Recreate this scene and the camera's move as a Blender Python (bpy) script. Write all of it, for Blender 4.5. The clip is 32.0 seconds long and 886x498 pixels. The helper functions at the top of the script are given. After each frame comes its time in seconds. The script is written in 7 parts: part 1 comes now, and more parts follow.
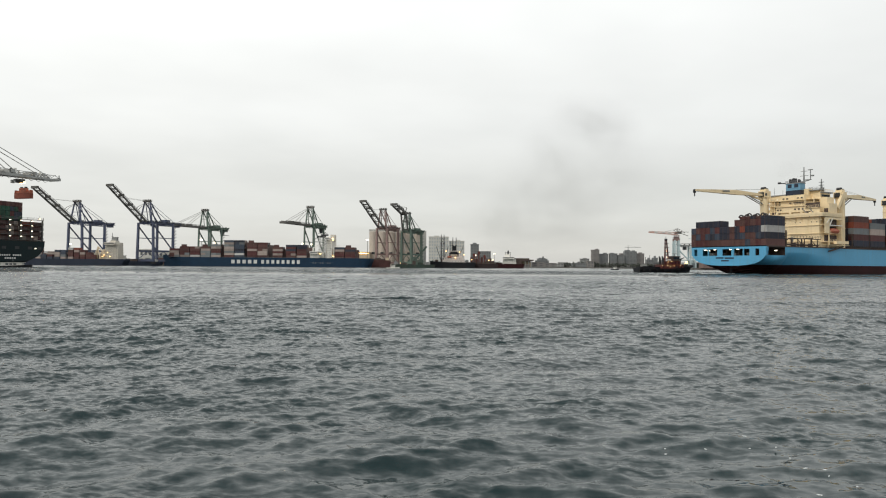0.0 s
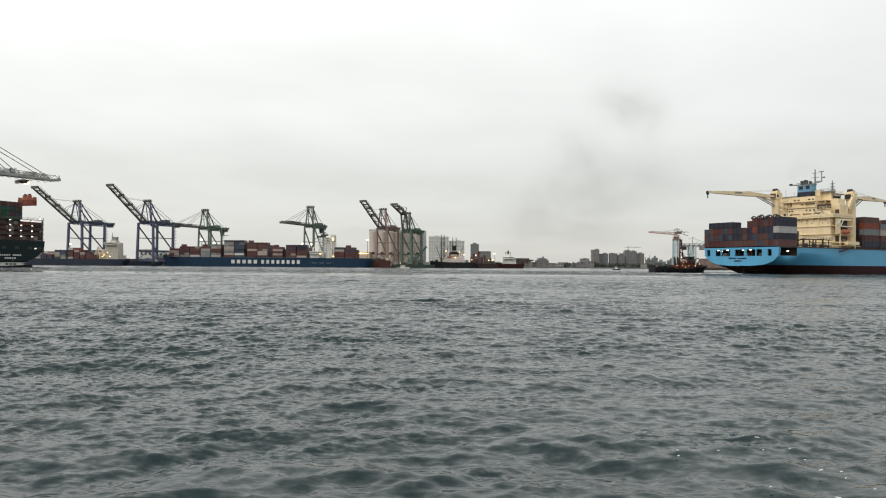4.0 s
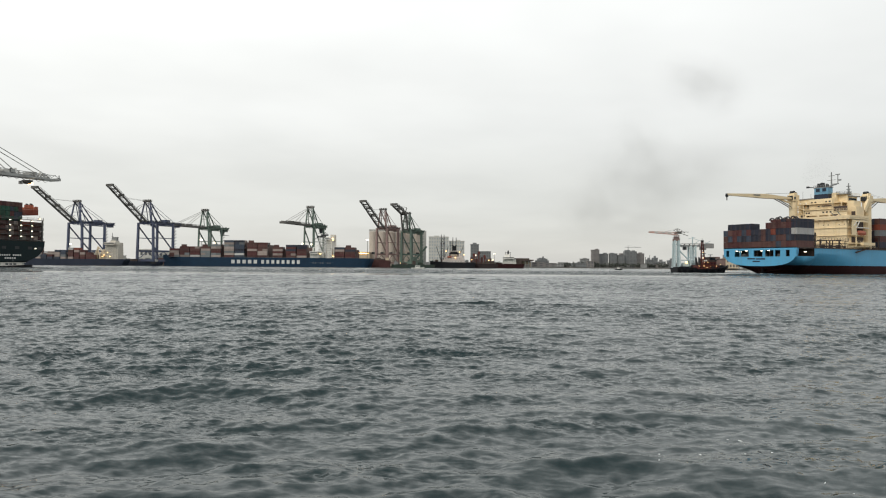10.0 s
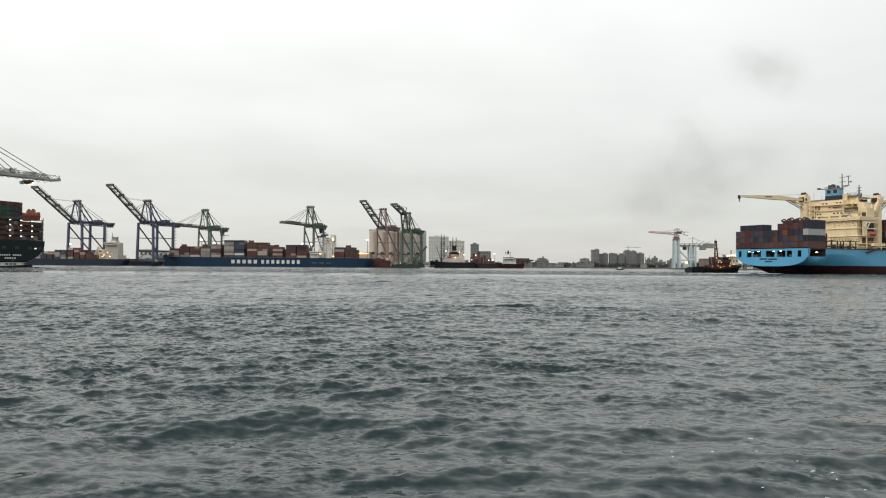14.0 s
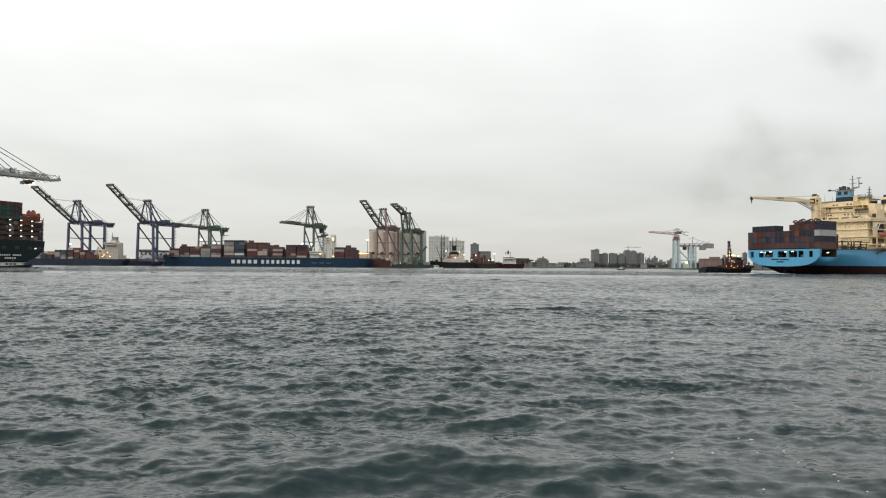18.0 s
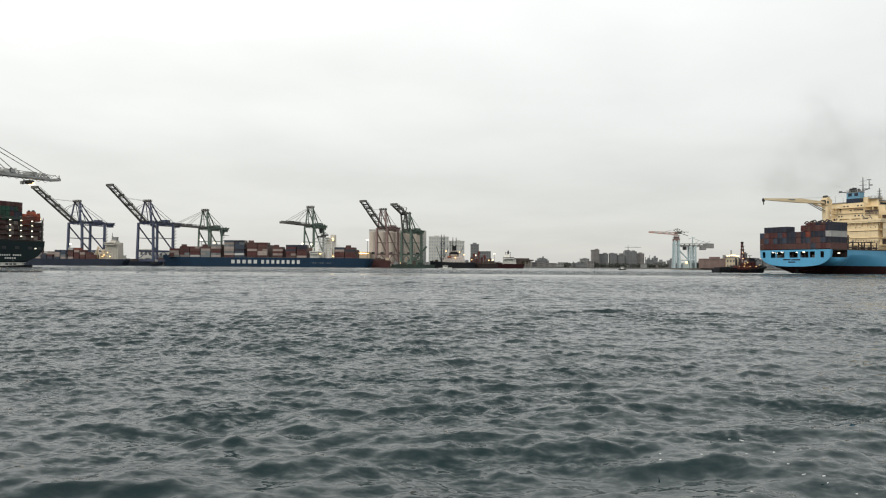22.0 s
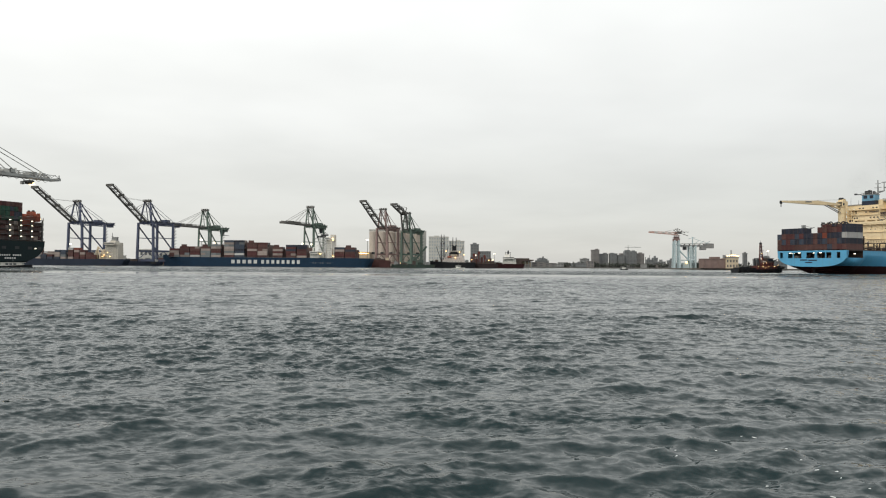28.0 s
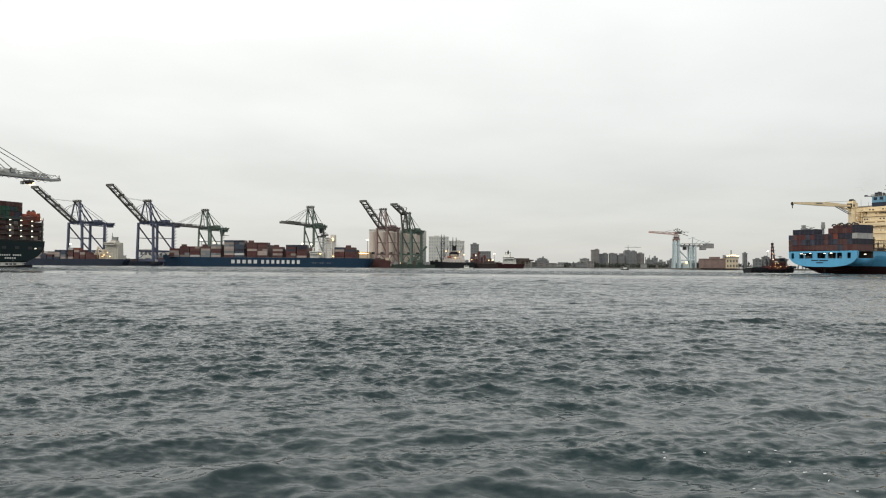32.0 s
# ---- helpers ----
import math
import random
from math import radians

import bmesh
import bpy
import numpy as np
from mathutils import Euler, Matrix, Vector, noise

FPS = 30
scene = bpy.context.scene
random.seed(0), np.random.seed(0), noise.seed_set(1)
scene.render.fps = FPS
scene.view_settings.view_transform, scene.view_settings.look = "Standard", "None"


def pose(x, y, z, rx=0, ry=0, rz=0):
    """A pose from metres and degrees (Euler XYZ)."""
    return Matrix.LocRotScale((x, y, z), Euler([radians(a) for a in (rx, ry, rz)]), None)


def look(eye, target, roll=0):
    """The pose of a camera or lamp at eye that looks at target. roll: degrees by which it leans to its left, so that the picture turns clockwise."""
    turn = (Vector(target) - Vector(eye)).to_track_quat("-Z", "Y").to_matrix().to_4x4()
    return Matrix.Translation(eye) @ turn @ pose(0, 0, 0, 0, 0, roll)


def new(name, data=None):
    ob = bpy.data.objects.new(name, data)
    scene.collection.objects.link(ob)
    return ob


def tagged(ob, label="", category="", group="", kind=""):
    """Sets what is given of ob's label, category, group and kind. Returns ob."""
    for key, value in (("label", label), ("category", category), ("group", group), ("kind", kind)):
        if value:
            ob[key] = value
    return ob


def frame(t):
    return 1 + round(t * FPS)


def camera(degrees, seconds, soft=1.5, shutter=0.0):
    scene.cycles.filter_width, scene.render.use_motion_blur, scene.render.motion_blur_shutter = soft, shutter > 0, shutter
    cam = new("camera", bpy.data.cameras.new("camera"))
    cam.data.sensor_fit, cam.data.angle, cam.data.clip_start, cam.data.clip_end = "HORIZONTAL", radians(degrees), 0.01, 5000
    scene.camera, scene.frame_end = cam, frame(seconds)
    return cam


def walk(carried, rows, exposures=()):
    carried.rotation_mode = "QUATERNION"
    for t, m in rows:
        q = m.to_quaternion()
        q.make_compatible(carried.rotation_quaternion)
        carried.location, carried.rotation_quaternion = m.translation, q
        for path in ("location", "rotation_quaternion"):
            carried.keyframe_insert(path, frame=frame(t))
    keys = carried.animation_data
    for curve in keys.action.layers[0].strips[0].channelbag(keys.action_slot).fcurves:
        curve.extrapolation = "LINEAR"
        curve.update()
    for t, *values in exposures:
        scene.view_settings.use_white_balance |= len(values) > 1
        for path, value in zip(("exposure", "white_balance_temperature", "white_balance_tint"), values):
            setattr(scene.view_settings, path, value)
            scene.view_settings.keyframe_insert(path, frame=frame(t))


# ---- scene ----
cam = camera(64.0, 32.0, soft=1.1)
EYE = (0.0, 0.0, 2.2)
AIM = look(EYE, (0.0, 100.0, 2.2 + 100 * math.tan(radians(1.401))), 0.459)
walk(cam, [(0.0, AIM), (32.0, AIM)])

# ---- world, sun, exposure ----
scene.view_settings.exposure = 0.0
SUN_UP, SUN_TURN = 38.0, 232.0      # elevation; compass turn from +Y towards +X
world = bpy.data.worlds.new("overcast_sky")
scene.world = world
world.use_nodes = True


def sky_nodes(nt):
    n, l = nt.nodes, nt.links
    n.clear()
    out = n.new("ShaderNodeOutputWorld")
    sky = n.new("ShaderNodeTexSky")
    sky.sky_type, sky.sun_disc = "NISHITA", False
    sky.sun_elevation, sky.sun_rotation = radians(SUN_UP), radians(SUN_TURN)
    blue = n.new("ShaderNodeBackground")
    blue.inputs["Strength"].default_value = 0.01
    l.new(sky.outputs[0], blue.inputs["Color"])
    co = n.new("ShaderNodeTexCoord")
    sep = n.new("ShaderNodeSeparateXYZ")
    l.new(co.outputs["Generated"], sep.inputs[0])
    # brightness of a clouded dome, growing from the horizon to the zenith
    ramp = n.new("ShaderNodeValToRGB")
    ramp.color_ramp.interpolation = "EASE"
    stops = [(0.0, (0.618, 0.612, 0.58)), (0.10, (0.69, 0.69, 0.655)), (0.22, (0.85, 0.855, 0.825)),
             (0.36, (0.99, 1.0, 0.972)), (1.0, (1.0, 1.0, 0.985))]
    while len(ramp.color_ramp.elements) < len(stops):
        ramp.color_ramp.elements.new(0.5)
    for e, (p, c) in zip(ramp.color_ramp.elements, stops):
        e.position, e.color = p, (*c, 1)
    l.new(sep.outputs["Z"], ramp.inputs[0])
    # cloud sheet: direction over height, so that clouds crowd towards the horizon
    add = n.new("ShaderNodeMath")
    add.operation = "ADD"
    add.inputs[1].default_value = 0.12
    l.new(sep.outputs["Z"], add.inputs[0])
    over = n.new("ShaderNodeVectorMath")
    over.operation = "DIVIDE"
    l.new(co.outputs["Generated"], over.inputs[0])
    l.new(add.outputs[0], over.inputs[1])
    noise_a = n.new("ShaderNodeTexNoise")
    noise_a.inputs["Scale"].default_value = 1.3
    noise_a.inputs["Detail"].default_value = 3
    noise_a.inputs["Roughness"].default_value = 0.52
    l.new(over.outputs[0], noise_a.inputs["Vector"])
    cl = n.new("ShaderNodeMapRange")
    cl.inputs["From Min"].default_value, cl.inputs["From Max"].default_value = 0.3, 0.62
    cl.inputs["To Min"].default_value, cl.inputs["To Max"].default_value = 0.95, 1.02
    l.new(noise_a.outputs[0], cl.inputs["Value"])
    mul = n.new("ShaderNodeVectorMath")
    mul.operation = "MULTIPLY"
    l.new(ramp.outputs[0], mul.inputs[0])
    l.new(cl.outputs[0], mul.inputs[1])
    # the zenith of an overcast sky is brighter than its lower half
    gain = n.new("ShaderNodeMapRange")
    gain.inputs["From Min"].default_value, gain.inputs["From Max"].default_value = 0.15, 1.0
    gain.inputs["To Min"].default_value, gain.inputs["To Max"].default_value = 1.0, 0.92
    l.new(sep.outputs["Z"], gain.inputs["Value"])
    mul2 = n.new("ShaderNodeVectorMath")
    mul2.operation = "MULTIPLY"
    l.new(mul.outputs[0], mul2.inputs[0])
    l.new(gain.outputs[0], mul2.inputs[1])
    # brighter on the side of the veiled sun, greyer away from it
    side = n.new("ShaderNodeMapRange")
    side.inputs["From Min"].default_value, side.inputs["From Max"].default_value = -0.7, 0.7
    side.inputs["To Min"].default_value, side.inputs["To Max"].default_value = 1.07, 0.885
    l.new(sep.outputs["X"], side.inputs["Value"])
    mul3 = n.new("ShaderNodeVectorMath")
    mul3.operation = "MULTIPLY"
    l.new(mul2.outputs[0], mul3.inputs[0])
    l.new(side.outputs[0], mul3.inputs[1])
    grey = n.new("ShaderNodeBackground")
    grey.inputs["Strength"].default_value = 1.06
    l.new(mul3.outputs[0], grey.inputs["Color"])
    both = n.new("ShaderNodeAddShader")
    l.new(blue.outputs[0], both.inputs[0])
    l.new(grey.outputs[0], both.inputs[1])
    l.new(both.outputs[0], out.inputs[0])


sky_nodes(world.node_tree)
sun = new("sun", bpy.data.lights.new("sun", "SUN"))
sun.data.energy, sun.data.angle, sun.data.color = 1.15, radians(25), (1.0, 0.92, 0.8)
_e, _a = radians(SUN_UP), radians(SUN_TURN)
sun.matrix_world = look((0, 0, 200), (-math.sin(_a) * math.cos(_e) * 100, -math.cos(_a) * math.cos(_e) * 100, 200 - math.sin(_e) * 100))


# ---- materials ----
def paint(name, colour, rough=0.55, metal=0.0, vary=0.2, size=3.0, streak=0.0, stain=(0.16, 0.09, 0.05), bump=0.0, by_object=0.0, spec=0.4):
    """A weathered painted surface: broad tone, fine grain, and rusty or dirty runs down the walls."""
    m = bpy.data.materials.new(name)
    m.use_nodes = True
    n, l = m.node_tree.nodes, m.node_tree.links
    b = n["Principled BSDF"]
    b.inputs["Roughness"].default_value, b.inputs["Metallic"].default_value = rough, metal
    b.inputs["Specular IOR Level"].default_value = spec
    co = n.new("ShaderNodeTexCoord")
    big = n.new("ShaderNodeTexNoise")
    big.inputs["Scale"].default_value, big.inputs["Detail"].default_value = 1 / size, 5
    fine = n.new("ShaderNodeTexNoise")
    fine.inputs["Scale"].default_value, fine.inputs["Detail"].default_value = 9 / size, 4
    l.new(co.outputs["Object"], big.inputs["Vector"])
    l.new(co.outputs["Object"], fine.inputs["Vector"])
    mix = n.new("ShaderNodeMix")
    mix.data_type = "RGBA"
    mix.inputs[6].default_value = (*[c * (1 - vary) for c in colour], 1)
    mix.inputs[7].default_value = (*[min(1, c * (1 + vary)) for c in colour], 1)
    avg = n.new("ShaderNodeMath")
    avg.operation = "MULTIPLY_ADD"
    avg.inputs[1].default_value = 0.6
    half = n.new("ShaderNodeMath")
    half.operation = "MULTIPLY"
    half.inputs[1].default_value = 0.4
    l.new(fine.outputs[0], half.inputs[0])
    l.new(big.outputs[0], avg.inputs[0])
    l.new(half.outputs[0], avg.inputs[2])
    wide = n.new("ShaderNodeMapRange")
    wide.inputs["From Min"].default_value, wide.inputs["From Max"].default_value = 0.32, 0.68
    l.new(avg.outputs[0], wide.inputs["Value"])
    l.new(wide.outputs[0], mix.inputs[0])
    last = mix.outputs[2]
    if by_object:
        info = n.new("ShaderNodeObjectInfo")
        r = n.new("ShaderNodeMapRange")
        r.inputs["To Min"].default_value, r.inputs["To Max"].default_value = 1 - by_object, 1 + by_object
        l.new(info.outputs["Random"], r.inputs["Value"])
        v = n.new("ShaderNodeVectorMath")
        v.operation = "MULTIPLY"
        l.new(last, v.inputs[0])
        l.new(r.outputs[0], v.inputs[1])
        last = v.outputs[0]
    if streak:
        mp = n.new("ShaderNodeMapping")
        mp.inputs["Scale"].default_value = (1.1, 1.1, 0.09)
        l.new(co.outputs["Object"], mp.inputs["Vector"])
        run = n.new("ShaderNodeTexNoise")
        run.inputs["Scale"].default_value, run.inputs["Detail"].default_value = 1.0, 6
        l.new(mp.outputs[0], run.inputs["Vector"])
        cut = n.new("ShaderNodeMapRange")
        cut.inputs["From Min"].default_value, cut.inputs["From Max"].default_value = 0.5, 0.75
        cut.inputs["To Max"].default_value = streak
        l.new(run.outputs[0], cut.inputs["Value"])
        mx = n.new("ShaderNodeMix")
        mx.data_type = "RGBA"
        mx.inputs[7].default_value = (*stain, 1)
        l.new(cut.outputs[0], mx.inputs[0])
        l.new(last, mx.inputs[6])
        last = mx.outputs[2]
    l.new(last, b.inputs["Base Color"])
    if bump:
        bp = n.new("ShaderNodeBump")
        bp.inputs["Strength"].default_value, bp.inputs["Distance"].default_value = 1.7, bump
        l.new(fine.outputs[0], bp.inputs["Height"])
        l.new(bp.outputs[0], b.inputs["Normal"])
    return m


def glow(name, colour, power):
    m = bpy.data.materials.new(name)
    m.use_nodes = True
    b = m.node_tree.nodes["Principled BSDF"]
    b.inputs["Base Color"].default_value = (*colour, 1)
    b.inputs["Emission Color"].default_value = (*colour, 1)
    b.inputs["Emission Strength"].default_value = power
    return m


def water_material(name, bump_far):
    m = bpy.data.materials.new(name)
    m.use_nodes = True
    n, l = m.node_tree.nodes, m.node_tree.links
    b = n["Principled BSDF"]
    b.inputs["IOR"].default_value = 1.333
    b.inputs["Specular Tint"].default_value = (0.90, 0.97, 1.0, 1)
    co = n.new("ShaderNodeTexCoord")
    tone = n.new("ShaderNodeTexNoise")
    tone.inputs["Scale"].default_value, tone.inputs["Detail"].default_value = 0.12, 3
    l.new(co.outputs["Object"], tone.inputs["Vector"])
    mix = n.new("ShaderNodeMix")
    mix.data_type = "RGBA"
    mix.inputs[6].default_value, mix.inputs[7].default_value = (0.0005, 0.010, 0.012, 1), (0.0025, 0.0185, 0.0195, 1)
    l.new(tone.outputs[0], mix.inputs[0])
    l.new(mix.outputs[2], b.inputs["Base Color"])
    if bump_far:
        b.inputs["Roughness"].default_value = 0.16
        mp = n.new("ShaderNodeMapping")
        mp.inputs["Scale"].default_value = (0.22, 0.4, 1)
        l.new(co.outputs["Object"], mp.inputs["Vector"])
        rip = n.new("ShaderNodeTexNoise")
        rip.inputs["Scale"].default_value, rip.inputs["Detail"].default_value = 1.0, 5
        l.new(mp.outputs[0], rip.inputs["Vector"])
        # long slicks of smoother water lying across the harbour, and one calm lane along the fairway
        ms = n.new("ShaderNodeMapping")
        ms.inputs["Scale"].default_value = (0.003, 0.03, 1)
        l.new(co.outputs["Object"], ms.inputs["Vector"])
        slick = n.new("ShaderNodeTexNoise")
        slick.inputs["Scale"].default_value, slick.inputs["Detail"].default_value = 1.0, 4
        l.new(ms.outputs[0], slick.inputs["Vector"])
        sp = n.new("ShaderNodeSeparateXYZ")
        l.new(co.outputs["Object"], sp.inputs[0])
        wob = n.new("ShaderNodeMath")
        wob.operation = "MULTIPLY_ADD"
        wob.inputs[1].default_value = 90.0
        l.new(slick.outputs[0], wob.inputs[0])
        l.new(sp.outputs["Y"], wob.inputs[2])
        lane = n.new("ShaderNodeValToRGB")
        far = n.new("ShaderNodeMapRange")
        far.inputs["From Min"].default_value, far.inputs["From Max"].default_value = 150, 1150
        l.new(wob.outputs[0], far.inputs["Value"])
        l.new(far.outputs[0], lane.inputs[0])
        stops = [(0.0, 0.85), (0.075, 0.8), (0.10, 0.16), (0.155, 0.14), (0.19, 0.9), (0.33, 0.85), (0.40, 0.3), (0.62, 0.5), (1.0, 0.35)]
        while len(lane.color_ramp.elements) < len(stops):
            lane.color_ramp.elements.new(0.5)
        for e, (q, c) in zip(lane.color_ramp.elements, stops):
            e.position, e.color = q, (c, c, c, 1)
        cut = lane
        # facets of the chop, too small to be modelled out here
        cen = n.new("ShaderNodeVectorMath")
        cen.operation = "SUBTRACT"
        cen.inputs[1].default_value = (0.5, 0.5, 0.5)
        l.new(rip.outputs["Color"], cen.inputs[0])
        sc = n.new("ShaderNodeVectorMath")
        sc.operation = "MULTIPLY"
        l.new(cen.outputs[0], sc.inputs[0])
        l.new(cut.outputs[0], sc.inputs[1])
        flat = n.new("ShaderNodeVectorMath")
        flat.operation = "MULTIPLY_ADD"
        flat.inputs[1].default_value, flat.inputs[2].default_value = (3.0, 4.4, 0.0), (0.0, 0.0, 1.0)
        l.new(sc.outputs[0], flat.inputs[0])
        nrm = n.new("ShaderNodeVectorMath")
        nrm.operation = "NORMALIZE"
        l.new(flat.outputs[0], nrm.inputs[0])
        l.new(nrm.outputs[0], b.inputs["Normal"])
    else:
        b.inputs["Roughness"].default_value = 0.07
        mp = n.new("ShaderNodeMapping")
        mp.inputs["Rotation"].default_value = (0, 0, 0.15)
        mp.inputs["Scale"].default_value = (0.8, 1.4, 1)
        l.new(co.outputs["Object"], mp.inputs["Vector"])
        rip = n.new("ShaderNodeTexNoise")
        rip.inputs["Scale"].default_value, rip.inputs["Detail"].default_value, rip.inputs["Roughness"].default_value = 7.5, 2, 0.5
        l.new(mp.outputs[0], rip.inputs["Vector"])
        geo = n.new("ShaderNodeNewGeometry")
        cen = n.new("ShaderNodeVectorMath")
        cen.operation = "SUBTRACT"
        # normals biased towards -Y, the camera's side, which darkens the far water
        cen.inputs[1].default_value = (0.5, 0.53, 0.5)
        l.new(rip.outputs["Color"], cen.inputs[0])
        # the fine chop is weaker in the calm lane and stronger in the ruffled water beyond it
        sp = n.new("ShaderNodeSeparateXYZ")
        l.new(geo.outputs["Position"], sp.inputs[0])
        far = n.new("ShaderNodeMapRange")
        far.inputs["From Min"].default_value, far.inputs["From Max"].default_value = 0, 400
        l.new(sp.outputs["Y"], far.inputs["Value"])
        lane = n.new("ShaderNodeValToRGB")
        stops = [(0.0, 0.04), (0.05, 0.06), (0.12, 0.07), (0.25, 0.1), (0.34, 0.1), (0.385, 0.05), (0.44, 0.035), (0.50, 0.035), (0.53, 0.9), (0.62, 1.0), (0.7, 0.7), (1.0, 0.7)]
        while len(lane.color_ramp.elements) < len(stops):
            lane.color_ramp.elements.new(0.5)
        for e, (q, c) in zip(lane.color_ramp.elements, stops):
            e.position, e.color = q, (c, c, c, 1)
        l.new(far.outputs[0], lane.inputs[0])
        # a patch of water ruffled by the wind off the near shore
        area = n.new("ShaderNodeMapping")
        area.inputs["Location"].default_value, area.inputs["Scale"].default_value = (0.52, -1.4, 0), (0.06, 0.085, 0)
        l.new(geo.outputs["Position"], area.inputs["Vector"])
        wav = n.new("ShaderNodeTexNoise")
        wav.inputs["Scale"].default_value, wav.inputs["Detail"].default_value = 0.25, 3
        l.new(geo.outputs["Position"], wav.inputs["Vector"])
        pat = n.new("ShaderNodeTexGradient")
        pat.gradient_type = "SPHERICAL"
        l.new(area.outputs[0], pat.inputs["Vector"])
        pm = n.new("ShaderNodeMath")
        pm.operation = "MULTIPLY"
        l.new(pat.outputs["Fac"], pm.inputs[0])
        l.new(wav.outputs[0], pm.inputs[1])
        pa = n.new("ShaderNodeMath")
        pa.operation = "MULTIPLY_ADD"
        pa.inputs[1].default_value = 0.19
        l.new(pm.outputs[0], pa.inputs[0])
        l.new(lane.outputs[0], pa.inputs[2])
        # cat's paws: wrinkled patches between smooth ones
        paw = n.new("ShaderNodeTexNoise")
        paw.inputs["Scale"].default_value, paw.inputs["Detail"].default_value = 0.42, 2
        l.new(mp.outputs[0], paw.inputs["Vector"])
        pc = n.new("ShaderNodeMapRange")
        pc.inputs["From Min"].default_value, pc.inputs["From Max"].default_value = 0.5, 0.68
        pc.inputs["To Max"].default_value = 0.09
        l.new(paw.outputs[0], pc.inputs["Value"])
        pf = n.new("ShaderNodeMapRange")
        pf.inputs["From Min"].default_value, pf.inputs["From Max"].default_value = 110, 165
        pf.inputs["To Min"].default_value, pf.inputs["To Max"].default_value = 1.0, 0.0
        l.new(sp.outputs["Y"], pf.inputs["Value"])
        pn = n.new("ShaderNodeMath")
        pn.operation = "MULTIPLY"
        l.new(pc.outputs[0], pn.inputs[0])
        l.new(pf.outputs[0], pn.inputs[1])
        # the calm lane ends where the ship's wash ruffles the water
        wash = n.new("ShaderNodeMapRange")
        wash.inputs["From Min"].default_value, wash.inputs["From Max"].default_value = 62, 110
        wash.inputs["To Max"].default_value = 0.28
        l.new(sp.outputs["X"], wash.inputs["Value"])
        pw = n.new("ShaderNodeMath")
        pw.operation = "ADD"
        l.new(pa.outputs[0], pw.inputs[0])
        l.new(wash.outputs[0], pw.inputs[1])
        ps = n.new("ShaderNodeMath")
        ps.operation = "ADD"
        l.new(pw.outputs[0], ps.inputs[0])
        l.new(pn.outputs[0], ps.inputs[1])
        chop = n.new("ShaderNodeVectorMath")
        chop.operation = "MULTIPLY"
        l.new(cen.outputs[0], chop.inputs[0])
        l.new(ps.outputs[0], chop.inputs[1])
        tilt = n.new("ShaderNodeVectorMath")
        tilt.operation = "MULTIPLY_ADD"
        tilt.inputs[1].default_value = (6.0, 9.0, 0.0)
        l.new(chop.outputs[0], tilt.inputs[0])
        l.new(geo.outputs["Normal"], tilt.inputs[2])
        nrm = n.new("ShaderNodeVectorMath")
        nrm.operation = "NORMALIZE"
        l.new(tilt.outputs[0], nrm.inputs[0])
        l.new(nrm.outputs[0], b.inputs["Normal"])
    return m


def smoke_material(name, seed, thick):
    m = bpy.data.materials.new(name)
    m.use_nodes = True
    n, l = m.node_tree.nodes, m.node_tree.links
    n.remove(n["Principled BSDF"])
    co = n.new("ShaderNodeTexCoord")
    ball = n.new("ShaderNodeTexGradient")
    ball.gradient_type = "SPHERICAL"
    flat = n.new("ShaderNodeMapping")
    flat.inputs["Scale"].default_value = (1, 0, 1)
    l.new(co.outputs["Object"], flat.inputs["Vector"])
    l.new(flat.outputs[0], ball.inputs["Vector"])
    wisp = n.new("ShaderNodeTexNoise")
    wisp.inputs["Scale"].default_value, wisp.inputs["Detail"].default_value = 1.3, 3
    off = n.new("ShaderNodeMapping")
    off.inputs["Location"].default_value = (seed * 3.7, seed * 1.3, 0)
    l.new(co.outputs["Object"], off.inputs["Vector"])
    l.new(off.outputs[0], wisp.inputs["Vector"])
    cut = n.new("ShaderNodeMapRange")
    cut.inputs["From Min"].default_value, cut.inputs["From Max"].default_value = 0.0, 0.75
    l.new(wisp.outputs[0], cut.inputs["Value"])
    soft = n.new("ShaderNodeMath")
    soft.operation = "POWER"
    soft.inputs[1].default_value = 1.5
    l.new(ball.outputs["Fac"], soft.inputs[0])
    mul = n.new("ShaderNodeMath")
    mul.operation = "MULTIPLY"
    l.new(soft.outputs[0], mul.inputs[0])
    l.new(cut.outputs[0], mul.inputs[1])
    amt = n.new("ShaderNodeMath")
    amt.operation = "MULTIPLY"
    amt.inputs[1].default_value = thick
    l.new(mul.outputs[0], amt.inputs[0])
    tr, df = n.new("ShaderNodeBsdfTransparent"), n.new("ShaderNodeBsdfDiffuse")
    df.inputs["Color"].default_value = (0.2, 0.2, 0.19, 1)
    mx = n.new("ShaderNodeMixShader")
    l.new(amt.outputs[0], mx.inputs[0])
    l.new(tr.outputs[0], mx.inputs[1])
    l.new(df.outputs[0], mx.inputs[2])
    l.new(mx.outputs[0], n["Material Output"].inputs[0])
    return m


